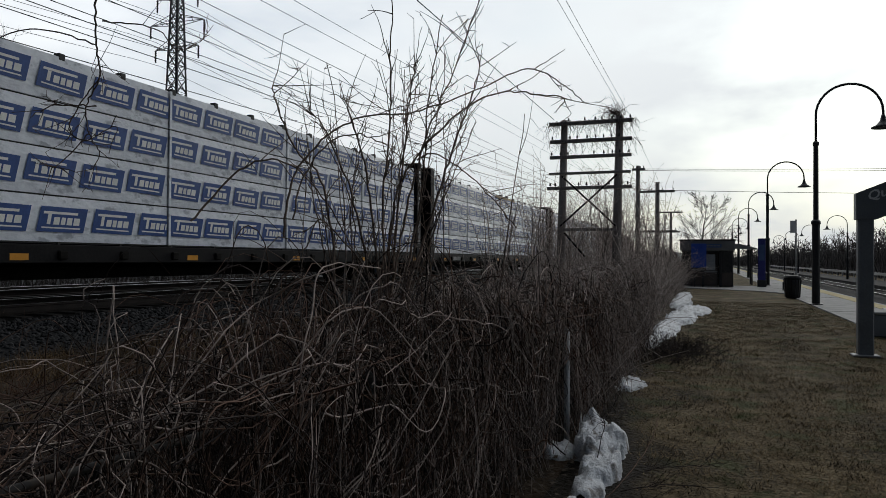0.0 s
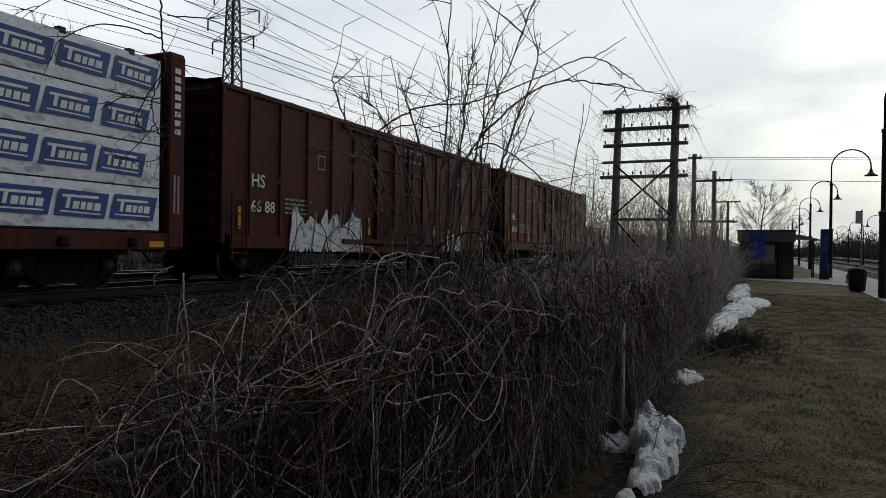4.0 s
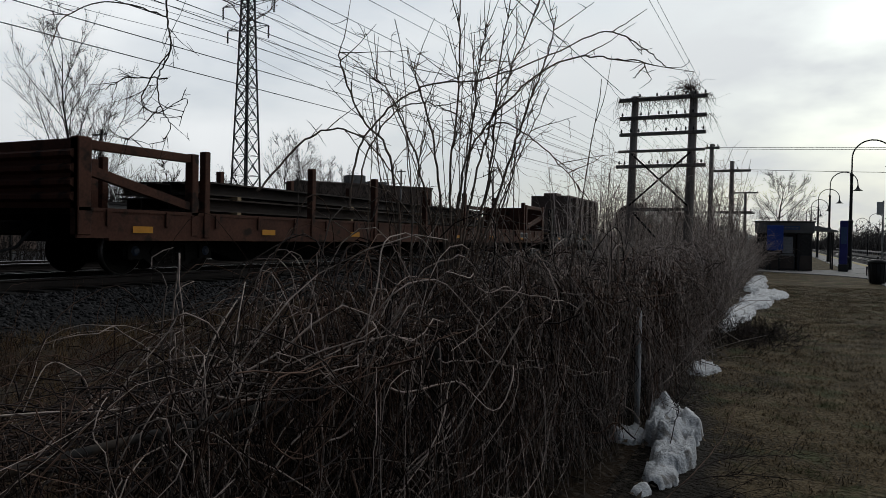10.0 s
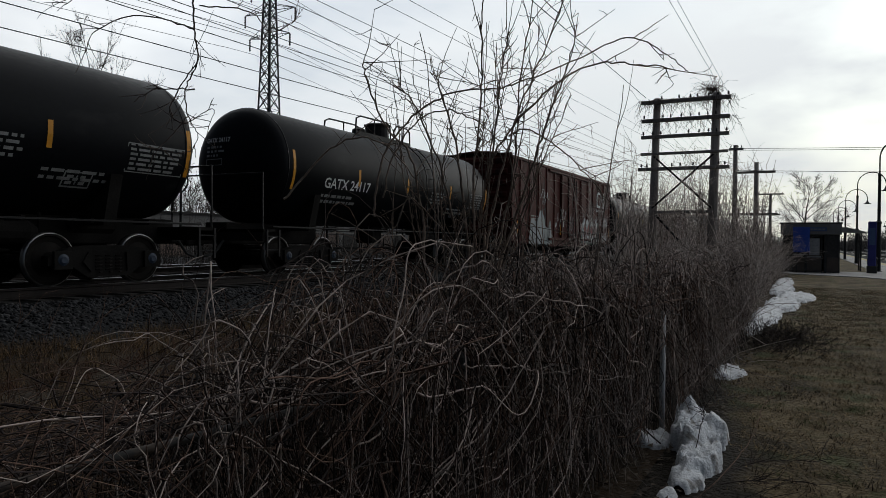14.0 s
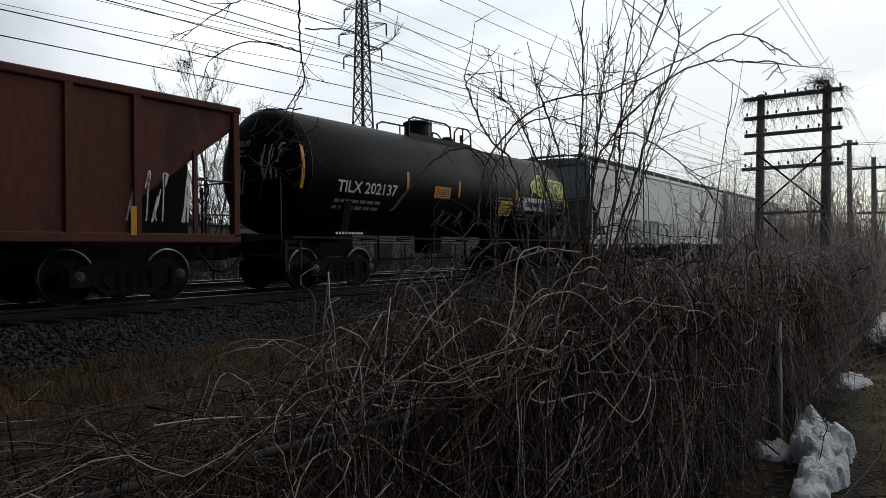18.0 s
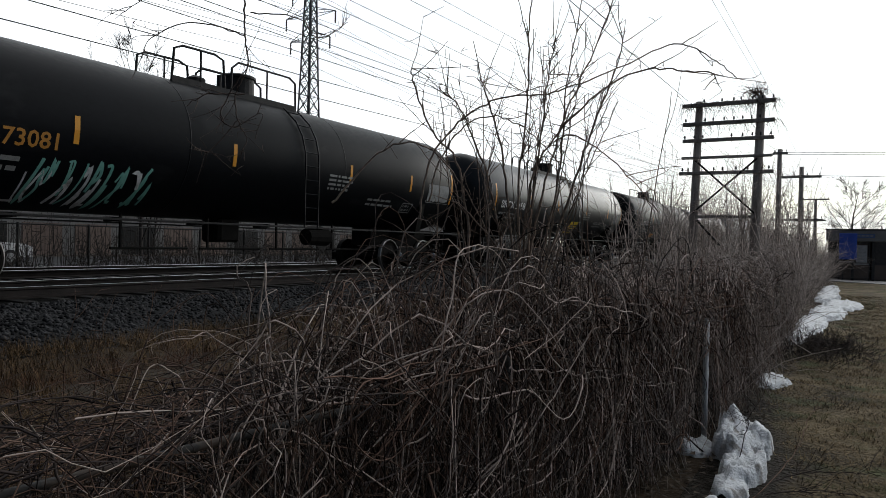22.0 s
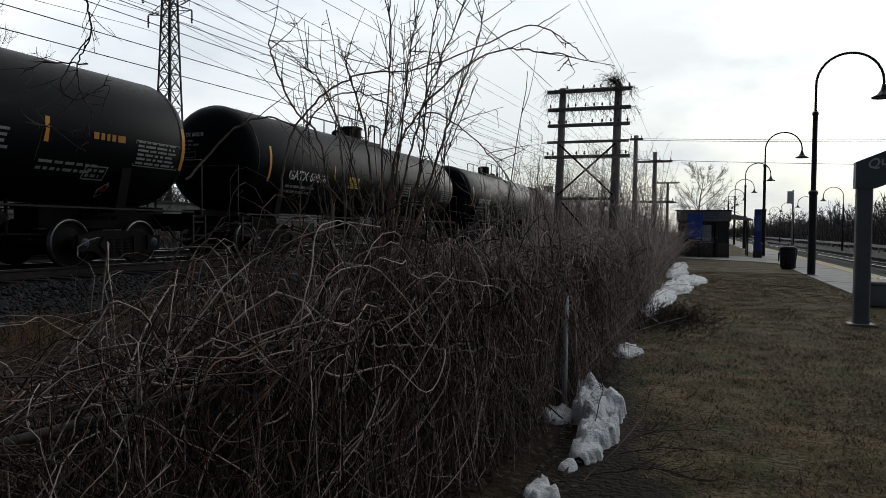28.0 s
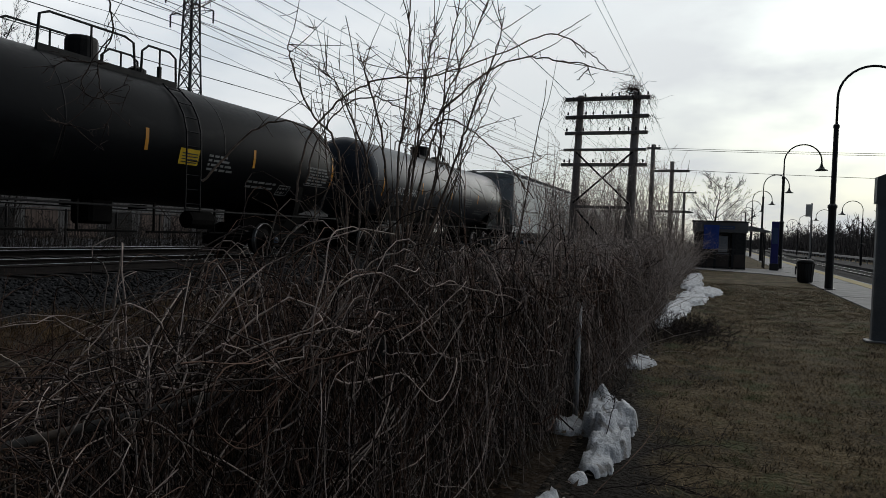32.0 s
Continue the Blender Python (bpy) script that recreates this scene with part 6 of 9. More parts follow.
# ---- tank cars
def tank_car(start, L, label, R=1.38, mat="tank", num="", num_mat="decal", num_y=3.4, num_w=2.05, extra=(), dome="round", seed=0, long_walk=False, refl=None):
    c = new_car("tank_car", label, "tank car", start)
    zc = 2.60
    head, y0, y1 = 0.5, 0.5, L - 0.2
    def x_of(z, e=0.006):
        return math.sqrt(max(0.02, (R + e) ** 2 - (z - zc) ** 2))
    def mk():
        bm = bmesh.new()
        pr = []
        for k in range(7):
            a = k / 6 * math.pi / 2
            pr.append((max(0.02, R * math.sin(a) ** 0.8), y0 + head * (1 - math.cos(a))))
        body = [(R, y0 + head + (y1 - y0 - 2 * head) * k / 6) for k in range(1, 6)]
        pr2 = [(r, y0 + y1 - y) for r, y in pr[::-1]]
        return lathe(bm, pr + body + pr2, 48, "y", (0, 0, zc))
    shared("tank", ("tank", round(L, 2), R, mat), mk, mat, c, smooth=True, label="long rounded tank shell")
    for k, y in enumerate((y0 + head, y0 + head + (y1 - y0 - 2 * head) * 0.36, y0 + head + (y1 - y0 - 2 * head) * 0.66, y1 - head - 0.04)):
        shared("weld_band", ("band", R, mat), lambda: lathe(bmesh.new(), [(R - 0.01, -0.02), (R + 0.004, -0.012), (R + 0.004, 0.012), (R - 0.01, 0.02)], 48, "y", (0, 0, zc)), mat, c, pose(0, y, 0), smooth=True)
    mid = L / 2
    # stub sills, saddles, running rail and brake gear below
    for y, s in ((0.0, 1), (L, -1)):
        a, b = sorted((y + s * 0.1, y + s * 3.4))
        part("stub_sill", boxes((-0.33, 0.33, a, b, 0.72, 1.22), bevel=0.02), "under", c)
        a, b = sorted((y + s * 0.05, y + s * 0.5))
        each("end_platform", ((-HALF + 0.1, HALF - 0.1, a, b, 1.0, 1.06), (-HALF + 0.1, HALF - 0.1, min(y + s * 0.05, y + s * 0.09), max(y + s * 0.05, y + s * 0.09), 0.8, 1.06)), "under", c)
        pts = [(HALF - 0.15, y + s * 0.1, 1.05), (HALF - 0.15, y + s * 0.1, 2.3), (-HALF + 0.15, y + s * 0.1, 2.3), (-HALF + 0.15, y + s * 0.1, 1.05)]
        part("end_handrail", pipe(bmesh.new(), pts, 0.022), "iron", c)
        bm = bmesh.new()
        prism(bm, [(-1.1, 1.05), (1.1, 1.05), (1.3, 1.95), (0.9, 1.55), (0, 1.28), (-0.9, 1.55), (-1.3, 1.95)], 1, y + s * 2.2 - 0.12, y + s * 2.2 + 0.12)
        part("saddle", bm, "under", c)
        ladder(c, HALF - 0.04, y + s * 0.12 if s > 0 else y - 0.52, y + 0.52 if s > 0 else y - 0.12, 0.45, 1.05, 2, "iron", "step")
    part("side_rail", rods(((HALF - 0.12, 0.4, 1.12), (HALF - 0.12, L - 0.4, 1.12), 0.022), ((-HALF + 0.12, 0.4, 1.12), (-HALF + 0.12, L - 0.4, 1.12), 0.022), sides=5), "iron", c)
    for k in range(9):
        y = 1.6 + (L - 3.2) * k / 8
        part("rail_bracket", boxes((1.0, HALF - 0.12, y - 0.03, y + 0.03, 1.08, 1.16)), "under", c)
    for k in range(4):
        y = mid - 3 + 2 * k
        part("brake_rod", rods(((0.5, y, 0.62), (0.5, y + 1.7, 0.62), 0.025), ((0.5, y + 0.2, 0.62), (0.5, y + 0.2, 1.25), 0.03), sides=5), "under", c)
    part("brake_cylinder", lathe(bmesh.new(), [(0.05, -0.5), (0.2, -0.45), (0.22, 0.3), (0.1, 0.5)], 12, "y", (0.55, mid + 2.6, 0.92)), "under", c)
    part("air_reservoir", lathe(bmesh.new(), [(0.05, -0.55), (0.25, -0.45), (0.25, 0.45), (0.05, 0.55)], 12, "y", (0.2, L - 2.0, 1.12)), "under", c)
    part("outlet_valve", boxes((-0.3, 0.3, mid - 0.3, mid + 0.3, 0.75, 1.3), bevel=0.06), "under", c)
    # top platform, dome, railings
    zt = zc + R
    half_w = 1.75 if L > 15.5 else 1.55
    rg = random.Random(seed * 7 + 1)
    mid = L * 0.497
    dy = mid + rg.choice((-0.4, -0.3, 0.45))
    pl = part("top_platform", boxes((-0.56, 0.56, mid - half_w + 0.3, mid + half_w - 0.2, zt - 0.07, zt - 0.03), (-0.58, -0.53, mid - half_w, mid + half_w, zt - 0.14, zt), (0.53, 0.58, mid - half_w, mid + half_w, zt - 0.14, zt)), "iron", c, "grated top platform")
    if dome == "round":
        dm = part("dome", lathe(bmesh.new(), [(0.38, zt - 0.05), (0.37, zt + 0.4), (0.41, zt + 0.41), (0.41, zt + 0.46), (0.33, zt + 0.5)], 20, origin=(0, dy, 0)), "iron", pl, smooth=False)
    elif dome == "box":
        dm = part("dome", boxes((-0.45, 0.45, dy - 0.55, dy + 0.55, zt - 0.05, zt + 0.38), bevel=0.08), "iron", pl)
    else:
        dm = part("dome", lathe(bmesh.new(), [(0.31, zt - 0.05), (0.31, zt + 0.42), (0.29, zt + 0.49), (0.22, zt + 0.52)], 16, origin=(0, dy, 0)), "iron", pl, smooth=False)
    vy = mid + half_w * 0.6 if dy < mid else mid - half_w * 0.45
    part("valve", lathe(bmesh.new(), [(0.2, zt - 0.05), (0.2, zt + 0.16), (0.1, zt + 0.22)], 10, origin=(0.1, vy, 0)), "iron", pl)
    part("hatch", lathe(bmesh.new(), [(0.28, zt - 0.02), (0.3, zt + 0.1), (0.22, zt + 0.13)], 10, origin=(-0.2, vy + 0.75, 0)), "iron", pl)
    part("vent_pipe", rod(bmesh.new(), (0.35, vy + 0.4, zt - 0.1), (0.35, vy + 0.4, zt + 0.3), 0.05, sides=8), "iron", pl)
    rh = 0.64 if L > 15.5 else 0.46
    split = mid + half_w * rg.choice((0.28, 0.35, -0.2))
    for sx in (0.555, -0.555):
        a, b = mid - half_w, mid + half_w
        pts = [(sx, a, zt - 0.12), (sx, a + 0.05, zt + rh - 0.11), (sx, a + 0.25, zt + rh - 0.02), (sx, split - 0.35, zt + rh), (sx, split - 0.12, zt + rh - 0.07), (sx, split - 0.05, zt - 0.1)]
        part("railing", pipe(bmesh.new(), pts, 0.026), "iron", pl)
        pts = [(sx, split + 0.1, zt - 0.1), (sx, split + 0.12, zt + rh - 0.17), (sx, split + 0.3, zt + rh - 0.02), (sx, b - 0.22, zt + rh - 0.01), (sx, b - 0.03, zt + rh - 0.11), (sx, b, zt - 0.12)]
        part("railing", pipe(bmesh.new(), pts, 0.026), "iron", pl)
        for q in (a + (split - a) * 0.5, split + (b - split) * 0.55):
            part("railing_post", rod(bmesh.new(), (sx, q, zt - 0.1), (sx, q, zt + rh - 0.01), 0.022, sides=5), "iron", pl)
    if long_walk:
        for s2 in (1, -1):
            part("dome", lathe(bmesh.new(), [(0.35, zt - 0.05), (0.35, zt + 0.36), (0.3, zt + 0.4)], 14, origin=(0, mid + s2 * (half_w + 0.3), 0)), "iron", pl)
    # side ladder up to the platform, following the shell
    bm = bmesh.new()
    for yy in (mid + 1.15, mid + 1.6):
        pts = []
        for k in range(9):
            z = 1.1 + (zt - 0.15 - 1.1) * k / 8
            xx = x_of(z, 0.06) if z > zc else R + 0.06
            pts.append((xx, yy, z))
        pipe(bm, pts, 0.02, 5)
    for k in range(9):
        z = 1.25 + (zt - 0.25 - 1.25) * k / 8
        xx = x_of(z, 0.06) if z > zc else R + 0.06
        rod(bm, (xx, mid + 1.15, z), (xx, mid + 1.6, z), 0.014, sides=4)
    part("ladder", bm, mat, c)
    # reflectors and stencils
    rng = random.Random(seed)
    side = lambda z: x_of(z, 0.008)
    if refl is None:
        refl = ((L * 0.09, 2.02, 0.92), (L * 0.3, 2.28, 0.44), (L * 0.5, 2.27, 0.44), (L * 0.72, 2.25, 0.44), (L - 0.72, 2.02, 0.9))
    for q, z, hgt in refl:
        on_side("reflector", bars([(0, 0, 0.09, hgt)]), q, z, side, "yellow", c)
    if num:
        on_side("lettering", fitted(num, num_w), num_y, 2.15, side, num_mat, c, "stencilled car number")
        on_side("stencil_print", small_print(seed + 1, 1.6, 2, 0.14, 0.07), num_y, 1.92, side, "faint", c)
    on_side("stencil_print", small_print(seed + 2, 0.9, 4, 0.1, 0.05), L * 0.62, 2.35, side, "faint", c)
    on_side("stencil_print", small_print(seed + 3, 1.3, 2, 0.12, 0.05), L * 0.72, 1.9, side, "faint", c)
    on_side("stencil_print", small_print(seed + 4, 1.15, 6, 0.085, 0.045), L - 1.98, 2.48, side, "faint", c)
    on_side("stencil_box", stroke([(0, 0), (1.25, 0), (1.25, 0.5), (0, 0.5), (0, 0)], 0.018), L - 2.03, 2.02, side, "faint", c)
    on_side("stencil_box", stroke([(0, 0), (0.5, 0), (0.5, 0.24), (0, 0.24), (0, 0)], 0.025), L - 3.1, 1.68, side, "faint", c)
    on_side("stencil_print", small_print(seed + 5, 0.4, 2, 0.1, 0.05), L - 3.05, 1.82, side, "faint", c)
    if seed == 40:
        on_side("sill_print", bars([(0.1 * k, 0, 0.07, 0.05) for k in range(9)]), 1.6, 1.2, lambda z: HALF - 0.095, "decal", c)
    # reporting mark, stencils and brake wheel on the leading end
    def head_y(x, z):
        rr = min(1.0, math.hypot(x, z - zc) / R)
        return y0 + head * (1 - math.sqrt(max(0.0, 1 - rr ** 2.5))) - 0.012
    def on_head(name, flat, x, z, m2):
        bm = bmesh.new()
        vs = [bm.verts.new((x + p[0], head_y(x + p[0], z + p[1]), z + p[1])) for p in flat[0]]
        for q in flat[1]:
            bm.faces.new([vs[k] for k in q])
        part(name, bm, m2, c)
    if num:
        on_head("head_lettering", fitted(num, 0.82), -0.8, 3.12, "decal")
    for k, (w0, z) in enumerate(((0.6, 2.98), (0.7, 2.88), (0.5, 2.78))):
        on_head("head_print", small_print(seed + 20 + k, w0, 1, 0.1, 0.05), -0.75, z, "faint")
    on_head("head_stencil", stroke([(0, 0), (0.55, 0), (0.55, 0.14), (0, 0.14), (0, 0)], 0.016), -0.76, 2.58, "faint")
    wheel_ring = [(-1.22 + 0.27 * math.cos(q), 0.0, 2.2 + 0.27 * math.sin(q)) for q in np.linspace(0, 2 * math.pi, 21)]
    bw = part("brake_wheel", pipe(bmesh.new(), [(p[0], 0.16, p[2]) for p in wheel_ring], 0.022), "iron", c)
    for q in (0.4, 1.45, 2.5):
        part("spoke", rod(bmesh.new(), (-1.22 + 0.26 * math.cos(q), 0.16, 2.2 + 0.26 * math.sin(q)), (-1.22 - 0.26 * math.cos(q), 0.16, 2.2 - 0.26 * math.sin(q)), 0.014, sides=5), "iron", bw)
    part("brake_stand", rod(bmesh.new(), (-1.22, 0.2, 1.0), (-1.22, 0.2, 2.2), 0.03, sides=6), "iron", c)
    for kind, *a in extra:
        if kind == "placard":
            y, z, w, h = a
            on_side("placard", bars([(0, 0, w, h)]), y, z, lambda q: x_of(q, 0.012), "placard" if h > 0.32 else "orangeplac", c, "yellow warning placard")
            on_side("placard_print", bars([(0.06, h * 0.12 + h * 0.18 * k, w - 0.12, h * 0.07) for k in range(4)]), y, z, lambda q: x_of(q, 0.02), "darktext", c)
        elif kind == "hazard":
            y, z = a
            on_side("hazard_placard", ([(0, -0.16), (0.16, 0), (0, 0.16), (-0.16, 0)], [(0, 1, 2, 3)]), y, z, lambda q: x_of(q, 0.012), "white", c, "diamond hazard placard")
            on_side("hazard_print", bars([(-0.09, -0.04, 0.18, 0.08)]), y, z, lambda q: x_of(q, 0.02), "red", c)
        elif kind == "headtag":
            sd, x, z, w, h, n = a
            on_head("graffiti", [scribble(sd, w, h, n, 0.035)][0], x, z, "gwhite")
        elif kind == "ochre":
            y, z, w, h = a
            on_side("stencil_print", small_print(seed + 9, w, 1, h, h), y, z, lambda q: x_of(q, 0.011), "ochre", c, "ochre stencilled line")
        elif kind == "panel":
            y, z, w, h = a
            on_side("stencil_panel", bars([(0, 0, w, h)]), y, z, lambda q: x_of(q, 0.011), "faint", c, "pale stencilled data panel")
        elif kind == "tag":
            sd, y, z, w, h, n, m2 = a
            on_side("graffiti", scribble(sd, w, h, n, 0.05), y, z, lambda q: x_of(q, 0.01), m2, c, "sprayed graffiti tag")
        elif kind == "blob":
            sd, y, z, w, h, n, m2 = a
            on_side("graffiti", blobs(sd, w, h, n, 0.05), y, z, lambda q: x_of(q, 0.01), "golive", c, "sprayed graffiti fill")
            on_side("graffiti", loops(sd, w, h, n, 0.075), y, z, lambda q: x_of(q, 0.018), m2, c, "sprayed graffiti outline")
            on_side("graffiti", scribble(sd + 3, w, h * 0.8, n + 1, 0.04), y, z + 0.1, lambda q: x_of(q, 0.024), m2, c, "sprayed graffiti lines")
        elif kind == "banner":
            y, z, w, h = a
            on_side("banner", bars([(0, 0, w, h)]), y, z, lambda q: x_of(q, 0.012), "white", c, "white company banner with navy shapes")
            ring = [(0.24 + 0.15 * math.cos(t), h / 2 + 0.15 * math.sin(t)) for t in np.linspace(0.6, 5.6, 12)]
            on_side("banner_mark", stroke(ring, 0.07), y, z, lambda q: x_of(q, 0.02), "print", c)
            on_side("banner_bars", bars([(0.52 + 0.165 * k, h * 0.3, 0.12, h * 0.36) for k in range(6)] + [(1.55 + 0.2 * k, h * 0.26, 0.15, h * 0.45) for k in range(2)]), y, z, lambda q: x_of(q, 0.02), "print", c)
    for y in (2.2, L - 2.2):
        truck(c, y)
    coupler(c, 0, -1)
    coupler(c, L, 1)
    return c


# ---- covered hoppers
def hopper(start, L, label, mat="hopper", marks=(), graffiti=(), bays=4):
    c = new_car("hopper_car", label, "hopper car", start)
    e, s0, s1 = 3.97, 1.0, 1.32
    inset = 1.35
    def side_bm(s):
        bm = bmesh.new()
        x = s * (HALF - 0.02)
        out = [(inset * 0.0 + 0.12, e), (0.12, 2.75), (1.6, s1 + 0.1), (1.66, s1), (L - 1.66, s1), (L - 1.6, s1 + 0.1), (L - 0.12, 2.75), (L - 0.12, e)]
        prism(bm, [(a, b) for a, b in out], 0, min(x, x - s * 0.04), max(x, x - s * 0.04))
        return bm
    part("side_wall", side_bm(1), mat, c, "smooth pale side sheet")
    part("side_wall", boxes((-HALF + 0.02, -HALF + 0.06, 0.12, L - 0.12, s1, e)), mat, c)
    for k in range(1, 5):
        y = L * k / 5
        part("weld_seam", boxes((HALF - 0.022, HALF - 0.0175, y - 0.008, y + 0.008, s1, e)), mat, c)
    each("top_chord", ((HALF - 0.1, HALF + 0.03, 0.05, L - 0.05, e - 0.02, e + 0.12), (-HALF - 0.03, -HALF + 0.1, 0.05, L - 0.05, e - 0.02, e + 0.12)), mat, c, bevel=0.015)
    part("side_sill", boxes((HALF - 0.06, HALF + 0.01, 0.05, L - 0.05, s0, s1 + 0.02), bevel=0.01), mat, c)
    part("side_sill", boxes((-HALF - 0.01, -HALF + 0.06, 0.05, L - 0.05, s0, s1 + 0.02)), mat, c)
    bm = bmesh.new()
    prism(bm, [(-HALF, e), (HALF, e), (HALF * 0.93, e + 0.16), (HALF * 0.62, e + 0.28), (0, e + 0.34), (-HALF * 0.62, e + 0.28), (-HALF * 0.93, e + 0.16)], 1, 0.12, L - 0.12)
    part("roof", bm, mat, c)
    for y, s in ((0.0, 1), (L, -1)):
        bm = bmesh.new()
        a0, a1 = y + s * 0.12, y + s * 1.9
        vs = [bm.verts.new(p) for p in ((-HALF + 0.03, a0, e + 0.05), (HALF - 0.03, a0, e + 0.05), (HALF - 0.03, a0, 2.75), (-HALF + 0.03, a0, 2.75), (HALF - 0.03, a1 + s * 0.6, s1), (-HALF + 0.03, a1 + s * 0.6, s1))]
        bm.faces.new((vs[0], vs[1], vs[2], vs[3]))
        bm.faces.new((vs[3], vs[2], vs[4], vs[5]))
        part("end_sheet", bm, mat if s < 0 else mat, c)
        for sx in (1, -1):
            x0, x1 = sorted((sx * (HALF - 0.14), sx * (HALF + 0.012)))
            b0, b1 = sorted((y + s * 0.02, y + s * 0.17))
            part("end_post", boxes((x0, x1, b0, b1, s0, e + 0.02), bevel=0.015), mat, c)
        b0, b1 = sorted((y + s * 0.02, y + s * 0.12))
        part("end_sill", boxes((-HALF, HALF, b0, b1, s0, s1)), "hopperdark", c)
        b0, b1 = sorted((y + s * 0.1, y + s * 1.3))
        part("end_deck", boxes((-HALF + 0.1, HALF - 0.1, b0, b1, s0 + 0.1, s0 + 0.16)), "under", c)
        part("center_sill", boxes((-0.3, 0.3, min(y, y + s * 2.8), max(y, y + s * 2.8), 0.72, s0 + 0.1)), "under", c)
        ya, yb = sorted((y + s * 0.1, y + s * 0.62))
        ladder(c, HALF + 0.04, ya, yb, s1, 2.75, 4, mat)
        ladder(c, HALF + 0.03, ya, yb, 0.42, s0, 2, mat, "step")
        bm = bmesh.new()
        for z in (1.75, 2.2, 2.65):
            rod(bm, (HALF - 0.05, y + s * 0.04, z), (0.5, y + s * 0.04, z), 0.016, sides=4)
        rod(bm, (0.5, y + s * 0.04, 1.3), (0.5, y + s * 0.04, 2.7), 0.022, sides=4)
        part("end_handrail", bm, mat, c)
    # see-through roof walkways of bars, on brackets, with a crosswalk at each end
    def grating(x0, x1, a, b):
        nx2, ny2 = max(2, round((x1 - x0) / 0.11)), max(2, round((b - a) / 0.16))
        return ([(x0 + (x1 - x0 - 0.02) * k / nx2, x0 + (x1 - x0 - 0.02) * k / nx2 + 0.02, a, b, e + 0.36, e + 0.39) for k in range(nx2 + 1)]
                + [(x0, x1, a + (b - a - 0.03) * k / ny2, a + (b - a - 0.03) * k / ny2 + 0.03, e + 0.365, e + 0.385) for k in range(ny2 + 1)])
    for x0, x1, a, b in ((0.78, 1.36, -0.15, L + 0.15), (-1.36, -0.78, -0.15, L + 0.15), (-0.76, 0.76, -0.42, 0.1), (-0.76, 0.76, L - 0.1, L + 0.42)):
        wk = shared("running_board", ("grating", round(L, 2), x0, a), lambda: boxes(*grating(x0, x1, a, b)), "grating", c, label="grated roof walkway")
    for k in range(11):
        y = 0.35 + (L - 0.7) * k / 10
        part("walkway_post", boxes((1.28, 1.34, y - 0.04, y + 0.04, e + 0.08, e + 0.36)), mat, c)
    for y, s in ((0.0, 1), (L, -1)):
        bm = bmesh.new()
        prism(bm, [(y + s * 0.03, s0 + 0.12), (y + s * 2.4, s0 + 0.12), (y + s * 2.3, s1 + 0.05), (y + s * 0.2, 2.7), (y + s * 0.03, 2.7)], 0, -0.03, 0.03)
        part("end_web", bm, mat, c)
    part("hatch_row", boxes(*[(-0.3, 0.3, 0.8 + (L - 1.6) * k / 10, 0.8 + (L - 1.6) * (k + 0.86) / 10, e + 0.28, e + 0.36) for k in range(10)], bevel=0.03), mat, c)
    # sloping hoppers and outlet gates below
    w = (L - 4.4) / bays
    for k in range(bays):
        y = 2.2 + w * k
        bm = bmesh.new()
        a, b = [(-HALF + 0.1, y), (HALF - 0.1, y), (HALF - 0.1, y + w), (-HALF + 0.1, y + w)], [(-0.4, y + w / 2 - 0.4), (0.4, y + w / 2 - 0.4), (0.4, y + w / 2 + 0.4), (-0.4, y + w / 2 + 0.4)]
        va, vb = [bm.verts.new((*p, s0 + 0.1)) for p in a], [bm.verts.new((*p, 0.5)) for p in b]
        for j in range(4):
            bm.faces.new((va[j], va[(j + 1) % 4], vb[(j + 1) % 4], vb[j]))
        bm.faces.new(vb)
        bm.faces.new(va[::-1])
        bay = part("hopper_bay", bm, "hopperdark", c, "grimy sloping hopper")
        part("outlet_gate", boxes((-0.75, 0.75, y + w / 2 - 0.45, y + w / 2 + 0.45, 0.34, 0.5), (0.7, 0.95, y + w / 2 - 0.06, y + w / 2 + 0.06, 0.36, 0.48), bevel=0.02), "gaterust", bay, "rust-brown outlet gate")
        cap = lathe(bmesh.new(), [(0.02, 0.62), (0.07, 0.66), (0.09, 1.02), (0.1, 1.03), (0.1, 1.12), (0.05, 1.14)], 10, "x", (0, y + w / 2 + 0.3, 0.42))
        part("gate_cap", cap, ("gcapblue", "gcapwhite")[k % 2], bay, ("blue round gate cap", "white round gate cap")[k % 2])
    for k in range(7):
        on_side("reflector", bars([(0, 0, 0.085, 0.55)]), 1.05 + (L - 2.2) * k / 6, s1 + 0.1, flat_side(-0.015), "yellow", c)
    on_side("sill_plate", bars([(0, 0, 0.34, 0.1), (0.6, 0, 0.24, 0.07)]), 1.6, s0 + 0.12, flat_side(0.014), "red", c, "small red and dark sill stencils")
    on_side("jack_pad", bars([(0, -0.22, 0.26, 0.32), (L - 4.6, -0.22, 0.26, 0.32)]), 1.6, s0, flat_side(0.014), mat, c)
    for txt, size, y, z in marks:
        text_on(c, txt, size, y, z, flat_side(-0.014), "darktext", "dark stencilled car number")
    on_side("stencil_print", small_print(int(start), 1.0, 2, 0.15, 0.06), 2.1, 1.75, flat_side(-0.014), "faint", c)
    if L > 20:
        on_side("stencil_print", small_print(int(start) + 5, 0.9, 5, 0.12, 0.05), L - 3.6, 1.95, flat_side(-0.014), "faint", c)
        on_side("stencil_print", small_print(int(start) + 6, 0.8, 3, 0.12, 0.05), L - 6.2, 1.75, flat_side(-0.014), "faint", c)
    else:
        on_side("stencil_print", small_print(int(start) + 5, 1.5, 1, 0.12, 0.085), 7.15, 1.86, flat_side(-0.014), "darktext", c)
